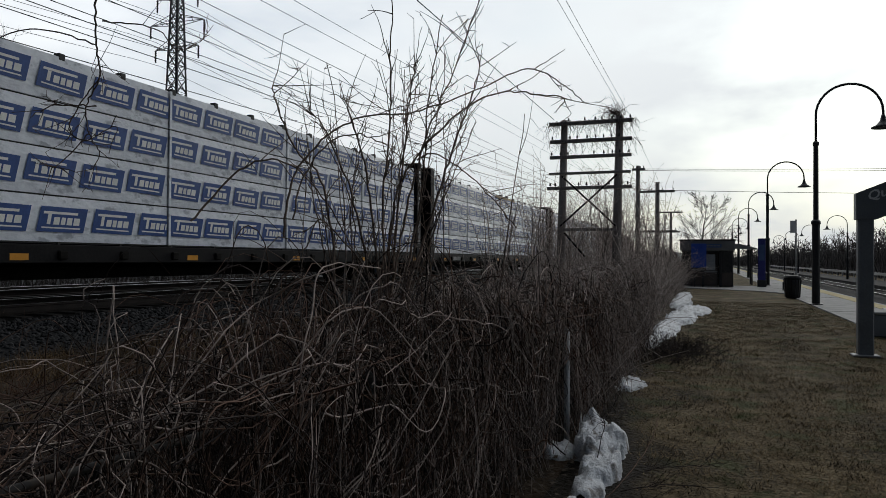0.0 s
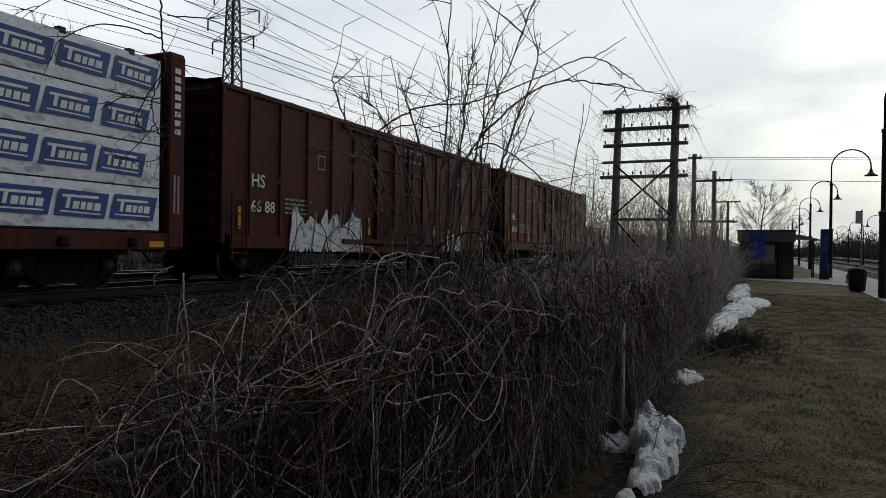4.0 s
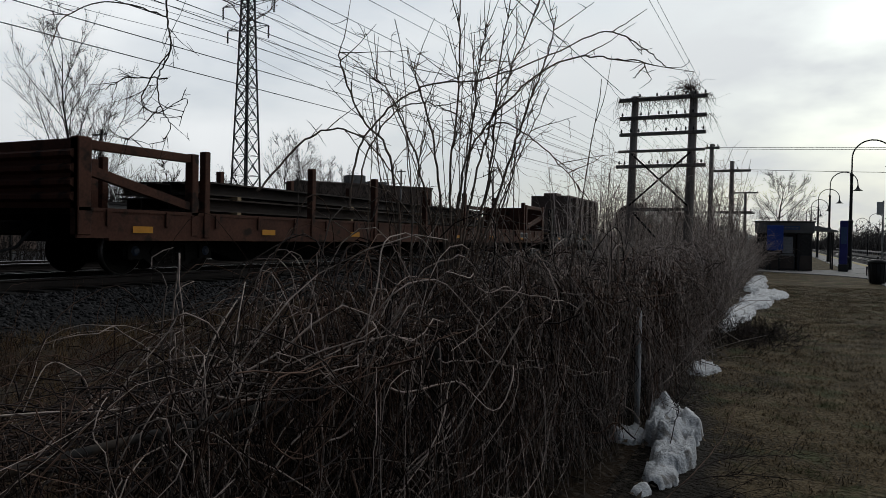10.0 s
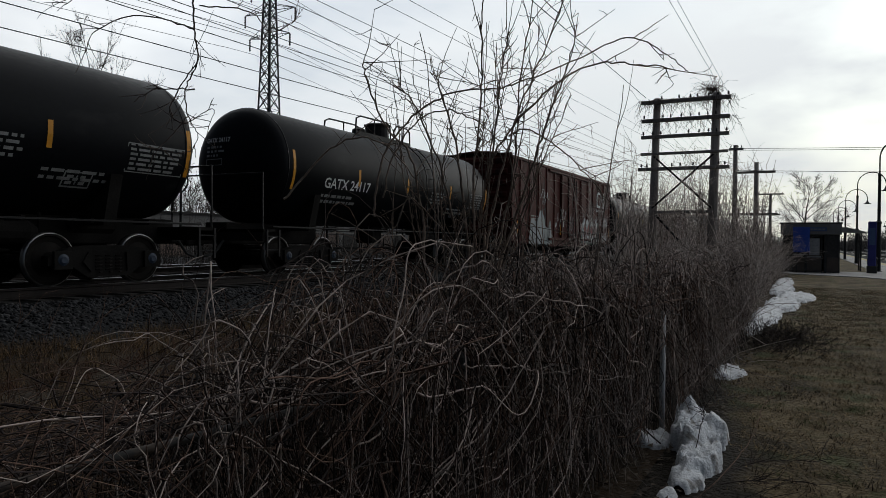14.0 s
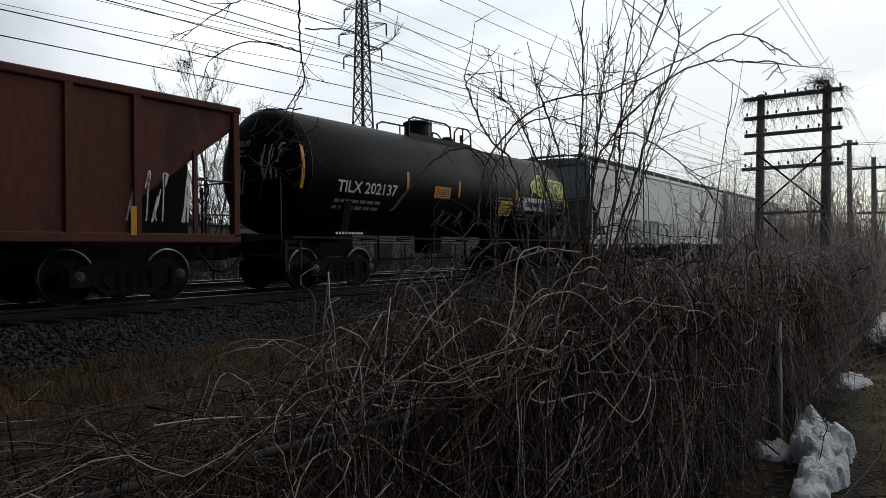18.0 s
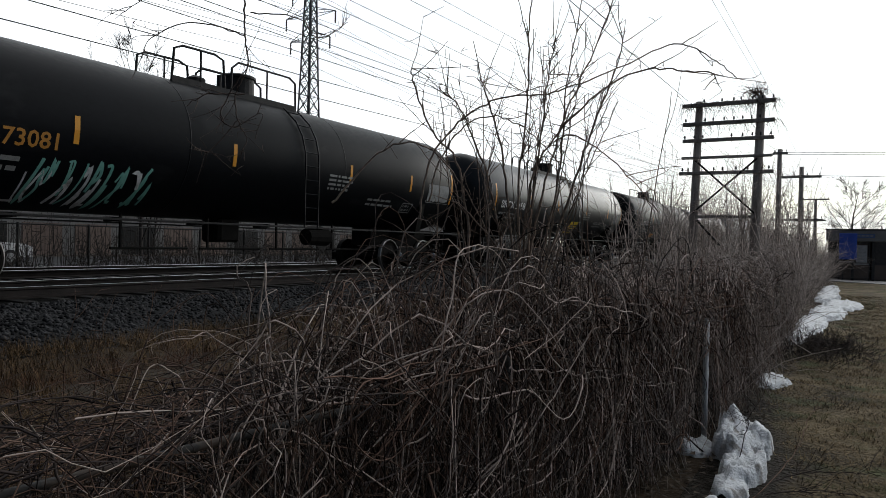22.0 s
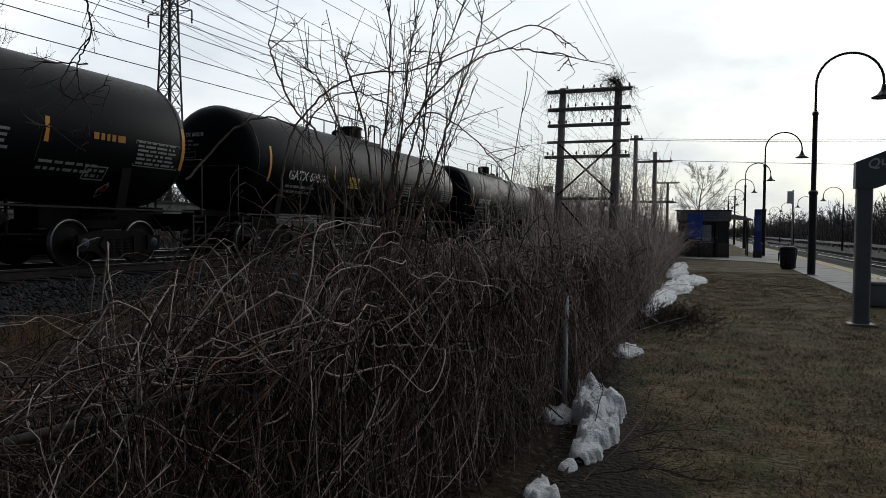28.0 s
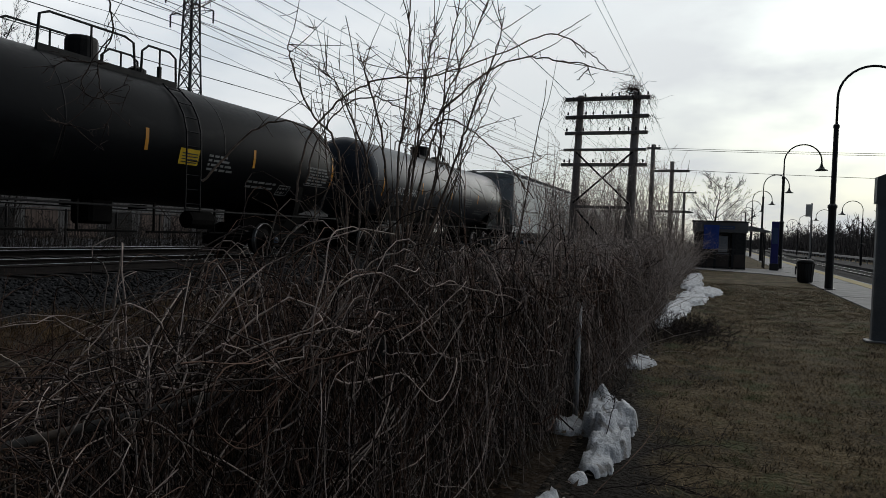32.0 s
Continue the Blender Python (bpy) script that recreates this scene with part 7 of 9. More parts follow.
    on_side("stencil_box", bars([(0, 0, 0.12, 0.12)]), 8.6, s0 + 0.13, flat_side(0.014), "yellow", c)
    for kind, seed, y, z, w, h, n, m2 in graffiti:
        if kind == "fat":                            # heavy sprayed capitals: seed holds the word, n the stroke weight
            v, f = lettering(seed, h, bold=n)
            k = w / max(p[0] for p in v)
            fl = [(a * k + 0.12 * b, b) for a, b in v], f
        else:
            fl = blobs(seed, w, h, n) if kind == "blob" else scribble(seed, w, h, n, 0.04 if n < 10 else 0.02)
        lift = {"gblue": 0.0, "gdark": 0.005, "ggrey": 0.010, "gwhite": 0.014}.get(m2, 0.01) if kind != "tag" else 0.018
        on_side("graffiti", fl, y, z, lambda q: HALF + 0.016 + lift if kind == "fat" or q < s1 + 0.03 else HALF - 0.018 + lift, m2, c, "sprayed graffiti")
    for y in (1.75, L - 1.75):
        truck(c, y)
    coupler(c, 0, -1)
    coupler(c, L, 1)
    return c


def open_hopper(start, L):
    c = new_car("hopper_car", "rust-brown ribbed open hopper car with buff graffiti", "hopper car", start)
    s0, top = 1.1, 3.42
    mat = "boxfade"
    for s in (1, -1):
        x0, x1 = sorted((s * (HALF - 0.1), s * (HALF - 0.05)))
        bm = bmesh.new()
        cut = [(0.1, 3.15), (2.0, 1.75), (2.0, s0), (L - 2.0, s0), (L - 2.0, 1.75), (L - 0.1, 3.15)] if s > 0 else [(0.1, s0), (L - 0.1, s0)]
        prism(bm, [(0.1, top)] + cut + [(L - 0.1, top)], 0, x0, x1)
        part("side_wall", bm, mat, c)
        x0, x1 = sorted((s * (HALF - 0.14), s * (HALF + 0.02)))
        part("top_chord", boxes((x0, x1, -0.02, L + 0.02, top - 0.06, top + 0.07), bevel=0.02), mat, c)
        part("side_sill", boxes((x0, x1, 0, L, s0 - 0.1, s0 + 0.06), bevel=0.02), mat, c)
        n = 9
        for k in range(n):
            y = 2.05 + (L - 4.1) * k / (n - 1)
            part("side_post", boxes((min(s * (HALF - 0.06), s * (HALF + 0.02)), max(s * (HALF - 0.06), s * (HALF + 0.02)), y - 0.06, y + 0.06, s0 + 0.05, top - 0.05)), mat, c)
        for y in (0.02, L - 0.16):
            part("end_post", boxes((x0, x1, y, y + 0.14, s0, top), bevel=0.015), mat, c)
    for y, s in ((0.0, 1), (L, -1)):
        part("end_wall", boxes((-HALF + 0.1, HALF - 0.1, min(y + s * 0.1, y + s * 0.16), max(y + s * 0.1, y + s * 0.16), 3.1, top)), mat, c)
        bm = bmesh.new()
        prism(bm, [(y + s * 0.1, 3.15), (y + s * 0.1, 3.07), (y + s * 3.0, 0.95), (y + s * 3.1, 1.0)], 0, -HALF + 0.1, HALF - 0.1)
        part("slope_sheet", bm, mat, c)
        bm = bmesh.new()
        prism(bm, [(y + s * 0.05, 0.95), (y + s * 2.95, 0.95), (y + s * 2.9, 1.05), (y + s * 0.2, 3.0), (y + s * 0.05, 3.0)], 0, -0.03, 0.03)
        part("end_web", bm, "under", c)
        part("end_sill", boxes((-HALF, HALF, min(y + s * 0.02, y + s * 0.2), max(y + s * 0.02, y + s * 0.2), s0 - 0.14, s0 + 0.06)), "under", c)
        ya = y + s * 0.95
        part("ladder_post", boxes((HALF - 0.06, HALF - 0.01, ya - 0.04, ya + 0.04, s0, 2.6)), mat, c)
        for z in (1.5, 2.1):
            part("rung", rod(bmesh.new(), (HALF - 0.03, ya, z), (HALF - 0.03, y + s * 0.1, z), 0.016, sides=5), mat, c)
    for k in range(3):
        y = 3.0 + (L - 6.0) * k / 3
        bm = bmesh.new()
        w = (L - 6.0) / 3
        lo = [bm.verts.new((sx * 0.5, y + w / 2 + sy * 0.4, 0.5)) for sx, sy in ((-1, -1), (1, -1), (1, 1), (-1, 1))]
        hi = [bm.verts.new((sx * (HALF - 0.12), y + w / 2 + sy * w / 2, s0)) for sx, sy in ((-1, -1), (1, -1), (1, 1), (-1, 1))]
        for q in range(4):
            bm.faces.new((hi[q], hi[(q + 1) % 4], lo[(q + 1) % 4], lo[q]))
        bm.faces.new(lo)
        part("hopper_bay", bm, "under", c)
    part("center_sill", boxes((-0.3, 0.3, 0.1, L - 0.1, 0.65, s0 - 0.1)), "under", c)
    on_side("reflector", bars([(0, 0, 0.13, 0.95)]), 1.98, s0 + 0.02, flat_side(0.024), "yellow", c)
    for k, y in enumerate((4.12, 6.35, 8.6, 10.62)):
        on_side("reflector", bars([(0, 0, 0.1, 0.46)]), y, s0 + 0.02, flat_side(0.024), "yellow", c)
    on_side("graffiti", mass(40, 3.9, 1.05), 2.2, s0 + 0.06, flat_side(-0.044), "grust", c, "buff sprayed patch")
    for k in range(4):
        on_side("graffiti", scribble(41 + k, 0.95, 0.85, 4, 0.03), 2.3 + 0.92 * k, s0 + 0.15, flat_side(-0.04 + 0.003 * k), "gwhite", c, "white sprayed outline")
    on_side("graffiti", scribble(45, 1.2, 0.6, 6, 0.03), 10.6, s0 + 0.35, flat_side(-0.04), "gwhite", c, "sprayed graffiti")
    on_side("stencil_print", small_print(44, 1.0, 4, 0.14, 0.07), 7.4, s0 + 0.9, flat_side(-0.044), "faint", c)
    for y in (1.9, L - 1.9):
        truck(c, y)
    coupler(c, 0, -1)
    coupler(c, L, 1)
    return c


# ---- the consist, from the leading car visible to the last
centerbeam(1.9, 23.4, "flatblack", "black centre-beam car loaded with white wrapped lumber", 1)
centerbeam(26.3, 23.2, "flatblack", "black centre-beam car with wrapped lumber, one bundle torn", 2, True)
centerbeam(50.5, 23.6, "box", "oxide-red centre-beam car loaded with white wrapped lumber", 3)
boxcar(75.15, 16.2, "box", "oxide-red ribbed boxcar with white graffiti along its sill",
       [("HS", 0.42, 0.93, 2.18), ("66 88", 0.38, 0.93, 1.61)],
       [("blob", 5, 2.35, 0.7, 1.75, 1.45, 2, "gwhite"), ("blob", 6, 3.95, 0.7, 1.85, 1.2, 3, "gwhite"), ("tag", 7, 2.6, 0.85, 2.9, 0.9, 5, "gdark"), ("blob", 8, 11.0, 0.72, 2.0, 0.85, 4, "gwhite"), ("tag", 9, 11.2, 0.8, 1.5, 0.5, 3, "gdark")])
boxcar(93.15, 15.8, "boxfade", "faded brown ribbed boxcar with stencils",
       [("HS", 0.42, 0.93, 2.18), ("6910", 0.38, 0.93, 1.61)], [("tag", 12, 8.5, 0.9, 2.2, 0.7, 4, "gwhite")])
bulkhead_flat(111.0, 26.2, "flat", "rusty orange bulkhead flatcar, empty, with side stakes", None)
bulkhead_flat(139.3, 26.1, "flat", "rusty orange bulkhead flatcar with side stakes", None)
bulkhead_flat(167.5, 25.4, "flatdark", "brown bulkhead flatcar loaded with dark steel sections", "rails")
plain_flat(194.0, 25.3)
tank_car(221.5, 12.6, "black tank car with ochre lettering", num="UTLX 600783", num_mat="ochre", num_y=2.5, seed=10, dome="box")
tank_car(235.4, 12.9, "dusty black tank car with white lettering", num="GATX 24117", seed=20, num_y=2.4)
boxcar(249.8, 15.6, "box", "oxide-red boxcar with a large white emblem and graffiti", [],
       [("blob", 21, 1.9, 0.75, 3.0, 1.6, 4, "ggrey"), ("tag", 22, 2.0, 0.8, 2.8, 1.3, 6, "gdark"), ("blob", 23, 9.6, 0.75, 3.6, 1.6, 5, "gpale"), ("round", 30, 9.7, 0.8, 3.1, 1.45, 4, "gwhite"), ("round", 33, 10.0, 1.1, 2.5, 0.75, 4, "gred"), ("loop", 34, 9.7, 0.8, 3.1, 1.45, 4, "gdark"), ("loop", 28, 13.75, 1.7, 0.95, 0.55, 4, "gwhite"), ("loop", 29, 13.75, 0.85, 0.9, 0.55, 3, "gwhite"), ("tag", 35, 13.1, 1.85, 0.35, 0.3, 2, "gwhite"), ("tag", 25, 5.2, 1.7, 1.6, 0.6, 5, "gwhite"), ("tag", 26, 7.2, 1.3, 1.2, 0.7, 4, "ggrey"), ("tag", 27, 3.2, 2.6, 1.0, 0.4, 5, "gwhite")], cn=True)
emblem_car = TRAIN[-1][0]
arc = [(0.56, 0.93), (0.2, 0.93), (0.05, 0.88), (0.0, 0.75), (0.0, 0.18), (0.05, 0.05), (0.2, 0.0), (0.7, 0.0), (0.83, 0.05), (0.88, 0.2), (0.88, 0.78), (0.93, 0.9), (1.02, 0.9), (1.12, 0.8), (1.45, 0.12), (1.53, 0.0), (1.63, 0.02), (1.68, 0.15), (1.68, 0.93)]
on_side("emblem", stroke([(a * 0.84, b * 0.8) for a, b in arc], 0.14), 12.7, 2.87, flat_side(0.028), "decal", emblem_car, "white looping line emblem")
on_side("emblem_bars", bars([(0.2 * k, 0, 0.14, 0.11) for k in range(9)]), 12.5, 2.56, flat_side(0.028), "decal", emblem_car)
tank_car(267.0, 15.1, "black tank car with ochre lettering and yellow placard", num="TCIX 900624", num_mat="ochre", num_y=2.6, seed=30, extra=(("placard", 8.7, 2.25, 0.6, 0.34), ("ochre", 13.03, 2.62, 1.44, 0.12), ("hazard", 13.64, 1.42)))
open_hopper(283.2, 12.8)
tank_car(297.0, 13.9, "black tank car with white banner and yellow graffiti", num="TILX 202137", num_y=1.8, num_w=2.07, seed=40,
         refl=((0.7, 2.14, 0.91), (4.23, 2.32, 0.45), (6.53, 2.27, 0.44), (9.74, 2.24, 0.44), (13.2, 2.02, 0.9)), extra=(
    ("placard", 5.42, 2.2, 0.73, 0.3), ("placard", 8.86, 1.86, 0.74, 0.44), ("banner", 9.9, 2.07, 1.97, 0.4), ("blob", 42, 10.75, 2.5, 2.45, 0.75, 2, "gyellow"),
    ("tag", 44, 6.0, 1.55, 1.9, 0.3, 6, "faint"), ("headtag", 46, 0.25, 2.75, 0.75, 0.3, 6), ("headtag", 47, 0.3, 2.4, 0.6, 0.28, 5), ("headtag", 48, -0.75, 2.2, 0.6, 0.5, 5)))
hopper(312.05, 20.05, "pale grey covered hopper with large sprayed graffiti", marks=[("HCBX", 0.4, 2.43, 2.2), ("1431", 0.36, 2.43, 1.8)], graffiti=[
    ("blob", 52, 3.3, 1.66, 0.8, 0.42, 2, "gblue"), ("fat", "REBAK", 3.08, 0.99, 4.78, 1.38, 0.125, "gblue"), ("fat", "REBAK", 3.15, 1.04, 4.65, 1.28, 0.115, "gdark"), ("fat", "REBAK", 3.25, 1.1, 4.5, 1.18, 0.05, "ggrey"),
    ("fat", "PD!", 7.72, 1.04, 2.1, 1.2, 0.1, "gdark"), ("fat", "PD!", 7.8, 1.1, 2.0, 1.1, 0.045, "gwhite"), ("blob", 57, 7.25, 1.03, 0.6, 0.24, 2, "gblue"),
    ("tag", 54, 0.5, 2.82, 1.5, 0.45, 8, "gdark"), ("tag", 55, 9.6, 1.4, 1.4, 0.5, 7, "gdark"), ("tag", 56, 0.75, 1.05, 0.5, 0.2, 5, "gdark"), ("tag", 58, 10.9, 1.45, 3.6, 0.2, 30, "gdark"), ("tag", 59, 10.4, 1.05, 1.2, 0.25, 6, "gdark")])
hopper(333.2, 19.7, "pale grey covered hopper with stencils and orange reflectors", marks=[("FINX", 0.36, 2.5, 2.2), ("10588", 0.36, 2.35, 1.78)])
tank_car(353.9, 17.0, "black tank car with ochre number and pale sprayed tags", num="UTLX 673081", num_mat="ochre", num_y=1.95, seed=50, refl=((1.5, 2.02, 0.92), (4.25, 2.28, 0.44), (7.55, 2.27, 0.44), (11.3, 2.25, 0.44), (14.0, 2.25, 0.44), (16.28, 2.02, 0.9)), extra=(("tag", 62, 3.5, 1.42, 1.9, 0.5, 9, "gteal"), ("tag", 64, 3.5, 1.42, 1.9, 0.45, 7, "gwhite"), ("tag", 63, 5.2, 1.5, 0.7, 0.5, 4, "gteal"), ("panel", 15.0, 2.08, 1.15, 0.46)))
tank_car(372.0, 17.0, "dusty grey-topped black tank car with a yellow placard", mat="tankdust", num="BRCX 5198", num_w=2.0, num_y=1.82, seed=60, refl=((1.3, 2.02, 0.92), (4.35, 2.28, 0.44), (7.2, 2.27, 0.44), (10.8, 2.27, 0.44), (14.0, 2.25, 0.44), (16.28, 2.02, 0.9)), extra=(("placard", 9.3, 1.42, 0.95, 0.5),))
tank_car(390.2, 16.6, "plain black tank car with white lettering", num="GATX 59764", num_y=2.42, seed=70, extra=(("placard", 5.5, 1.5, 0.9, 0.22),))
tank_car(407.6, 16.6, "dusty blue-grey tank car with sprayed tags", mat="tankgrey", num="UTLX 64005", num_mat="ochre", num_y=2.34, num_w=2.29, seed=80, extra=(("tag", 72, 4.8, 1.6, 2.2, 0.5, 8, "faint"), ("tag", 73, 8.4, 1.7, 1.0, 0.45, 5, "faint"), ("placard", 10.9, 2.0, 0.7, 0.3)))
hopper(425.55, 18.8, "grimy pale covered hopper with green sprayed tag", mat="hopper", marks=[], graffiti=[("tag", 82, 14.8, 1.7, 1.6, 1.0, 5, "gteal"), ("blob", 83, 12.6, 1.5, 0.8, 0.7, 2, "gyellow")])
tank_car(446.0, 14.8, "black tank car with several top fittings and a hazard placard", num="GATX 71678", num_y=2.45, seed=90, long_walk=True, extra=(("hazard", 12.41, 1.5), ("ochre", 11.7, 2.42, 0.78, 0.13)))
tank_car(461.95, 16.6, "black tank car with white lettering", num="GATX 60818", num_y=2.45, seed=100, extra=(("placard", 6.0, 2.1, 0.7, 0.35),))
tank_car(479.75, 16.0, "black tank car with an ochre panel at its trailing end", num="GATX 67001", num_y=2.4, seed=110, dome="small", refl=((1.4, 2.02, 0.9), (4.3, 2.28, 0.44), (7.95, 2.25, 0.44), (10.14, 2.34, 0.44), (11.93, 2.3, 0.44), (13.9, 1.85, 0.7)))
tank_car(497.55, 15.7, "dull black tank car with white lettering", num="GATX 67774", num_y=2.45, seed=120, dome="small", refl=((1.3, 2.02, 0.9), (6.24, 2.26, 0.44), (9.56, 2.27, 0.44), (11.44, 2.29, 0.44), (15.0, 2.02, 0.9)), extra=(("placard", 10.47, 2.02, 0.69, 0.33),))
tank_car(514.5, 16.0, "black tank car with faded white lettering", num="GATX 37599", num_y=2.4, seed=130, dome="small", extra=(("placard", 9.0, 2.1, 0.6, 0.34),))
tank_car(531.85, 16.1, "dusty grey tank car with white lettering", mat="tankgrey", num="GATX 37602", num_y=2.4, seed=140)
hopper(549.0, 19.0, "pale grey covered hopper near the end of the train", marks=[("FINX", 0.32, 2.6, 2.6)])
tank_car(569.6, 16.4, "black tank car with plain sides", num="GATX 67790", num_y=2.45, seed=150)
tank_car(587.4, 16.4, "black tank car with plain sides", num="GATX 60820", num_y=2.45, seed=160)
tank_car(605.2, 16.4, "dusty grey tank car with plain sides", mat="tankgrey", num="GATX 60822", num_y=2.45, seed=170)
# ---------------------------------------------------------------- fence, vines and shrubs beside the path


def fence_x(y):
    return -1.75 + 0.115 * y if y < 5.3 else -1.14 - 0.004 * (y - 5.3)


t = thing("chain_link_fence", "low galvanised chain-link fence overgrown with vines", "fence", at=(0, 0, 0))
for y in (-2.6, 2.3, 5.25, 8.4, 11.5):
    h = 0.95
    part("post", rod(bmesh.new(), (fence_x(y), y, -0.1), (fence_x(y), y, h), 0.023, sides=10), "palepost" if 5 < y < 6 else "railpipe", t, smooth=True)
    part("post_cap", lathe(bmesh.new(), [(0.033, h - 0.01), (0.033, h + 0.015), (0.01, h + 0.04)], 10, origin=(fence_x(y), y, 0)), "railpipe", t)
pts = [(fence_x(y), y, 0.92) for y in np.linspace(-2.6, 11.5, 30)]
part("top_rail", pipe(bmesh.new(), pts, 0.0125, 8), "railpipe", t, smooth=True)
g = []
for k in range(260):
    y0 = -2.6 + 0.06 * k
    for d in (1, -1):
        pts = []
        for j in range(16):
            y = y0 + d * 0.03 * (j % 2)
            pts.append((fence_x(y) + 0.004 * d, y, 0.03 + 0.06 * j))
        g.append((pts, 0.0017, 0.0017))
tagged(tubes("mesh", g, "railpipe", 3, t), kind="stuff")

rngv = np.random.default_rng(11)


def wander(start, direction, length, step, bend, gravity=0.0, pull=None, seedrng=rngv, curl=0.0):
    """A crooked line: it keeps its way, with kinks, sagging by gravity."""
    p, d = np.array(start, float), np.array(direction, float)
    d /= np.linalg.norm(d)
    out = [p.copy()]
    for k in range(max(2, int(length / step))):
        d = d + seedrng.normal(0, bend, 3)
        d[2] -= gravity * (k * step)
        if curl and k % 7 == 0:                      # a steady turn that changes now and then
            turn = seedrng.normal(0, curl, 3)
        if curl:
            d += np.cross(turn, d) * step
        if pull is not None:
            d += pull
        d /= np.linalg.norm(d)
        p = p + d * step
        if p[2] < 0.02:
            p[2] = 0.02 + abs(seedrng.normal(0, 0.01))
            d[2] = abs(d[2]) * 0.2
        out.append(p.copy())
    return np.array(out)


def top_of_tangle(y):
    """Height of the overgrown mass along the fence."""
    return float(np.interp(y, (-3, 0.0, 0.7, 1.4, 2.2, 4.5, 7, 11, 16, 22, 30, 45), (1.0, 1.02, 1.08, 1.26, 1.42, 1.36, 1.34, 1.45, 1.68, 2.05, 2.7, 3.1)))


def depth_of_tangle(y):
    return float(np.interp(y, (-3, 0.3, 1.6, 4, 10, 30), (1.4, 1.5, 1.8, 2.1, 2.5, 4.0)))


def lip(y):
    """Height of the matted bundle that lies on the fence's top pipe."""
    return float(np.interp(y, (-3, 1.5, 3, 6, 10), (1.03, 1.03, 1.08, 1.14, 1.2)))


vines, dark, canes, grey = [], [], [], []


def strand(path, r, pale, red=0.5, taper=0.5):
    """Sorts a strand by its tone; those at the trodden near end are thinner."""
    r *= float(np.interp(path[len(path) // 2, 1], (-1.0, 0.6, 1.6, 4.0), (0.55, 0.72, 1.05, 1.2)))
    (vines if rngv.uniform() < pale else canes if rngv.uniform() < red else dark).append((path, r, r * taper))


def uni(lo, hi):
    return rngv.uniform(lo, hi)


def nor(mid, dev):
    return rngv.normal(mid, dev)


def arch(p0, p1, p2, n=12, kink=0.011):
    """A bowed strand from p0 by the control point p1 to p2, kinked at its nodes."""
    u = np.linspace(0, 1, n)[:, None]
    p0, p1, p2 = (np.asarray(p, float) for p in (p0, p1, p2))
    out = (1 - u) ** 2 * p0 + 2 * u * (1 - u) * p1 + u * u * p2
    size = float(np.linalg.norm(p2 - p0))
    for turns, amp in ((uni(0.6, 1.3), 0.05), (uni(1.4, 2.6), 0.022)):     # slow waves along the strand
        out += np.sin(2 * math.pi * (turns * u + uni(0, 1))) * rngv.normal(0, amp * size, 3) * np.minimum(1, 3 * u)
    out += np.cumsum(rngv.normal(0, kink * 0.5, out.shape), 0) * np.minimum(1, 3 * u)
    out[:, 2] = np.maximum(out[:, 2], 0.015)
    return out


# crowded twigs and dead stems inside the mass, mostly coloured dark for its inner shade
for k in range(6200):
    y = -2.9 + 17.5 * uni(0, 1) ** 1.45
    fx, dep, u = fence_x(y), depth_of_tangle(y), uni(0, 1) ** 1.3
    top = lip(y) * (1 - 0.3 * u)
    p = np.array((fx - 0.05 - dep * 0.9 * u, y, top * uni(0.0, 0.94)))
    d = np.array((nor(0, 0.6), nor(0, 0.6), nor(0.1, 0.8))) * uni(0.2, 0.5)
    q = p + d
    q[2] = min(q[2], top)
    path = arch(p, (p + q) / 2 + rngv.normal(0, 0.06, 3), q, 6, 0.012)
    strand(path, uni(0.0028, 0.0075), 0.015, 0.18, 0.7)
# the lip: runners matted along and behind the top pipe
for k in range(600):
    y = -2.9 + 11 * uni(0, 1) ** 1.25
    off = nor(-0.1, 0.17)
    s = np.array((fence_x(y) + off, y, lip(y) + nor(-0.015, 0.045) - 0.12 * abs(off)))
    ln = uni(0.35, 1.5) * rngv.choice((-1, 1))
    e = s + (0.115 * ln + nor(0, 0.14), ln, nor(-0.03, 0.07))
    path = arch(s, (s + e) / 2 + (nor(0, 0.07), 0, abs(nor(0.05, 0.06))), e, 13)
    strand(path, uni(0.0015, 0.0036), 0.04 if y < 0.7 else 0.12, 0.5)
# canes lying in a low heap behind the fence
for k in range(480):
    y = -3.3 + 7.6 * uni(0, 1)
    u = uni(0, 1)
    s = np.array((fence_x(y) - 0.05 - 1.6 * u, y, lip(y) * (1 - 0.33 * u) + nor(-0.1, 0.07)))
    a2, ln = nor(0.0, 0.75), uni(0.4, 1.5) * rngv.choice((-1, 1))
    e = s + (ln * math.sin(a2) * 0.7, ln * math.cos(a2), nor(-0.12, 0.1))
    path = arch(s, (s + e) / 2 + (nor(0, 0.1), nor(0, 0.1), abs(nor(0.08, 0.07))), e, 12)
    strand(path, uni(0.0013, 0.0033), 0.05, 0.5)
# hanging curtain on the fence's path side
for k in range(1450):
    y = -2.6 + 9.3 * uni(0, 1) ** 0.85
    if 4.3 < y < 5.6:
        continue
    s = np.array((fence_x(y) + nor(0.035, 0.04), y, lip(y) + nor(0.0, 0.05)))
    e = s + (nor(0.02, 0.06), nor(0, 0.36), -lip(y) * uni(0.3, 1.0))
    e[2] = max(e[2], 0.02)
    path = arch(s, (s + e) / 2 + (nor(0.05, 0.05), nor(0, 0.26), nor(0.05, 0.12)), e, 13, 0.012)
    strand(path, uni(0.0015, 0.0034), 0.1 if y < 0.7 else 0.27, 0.7)
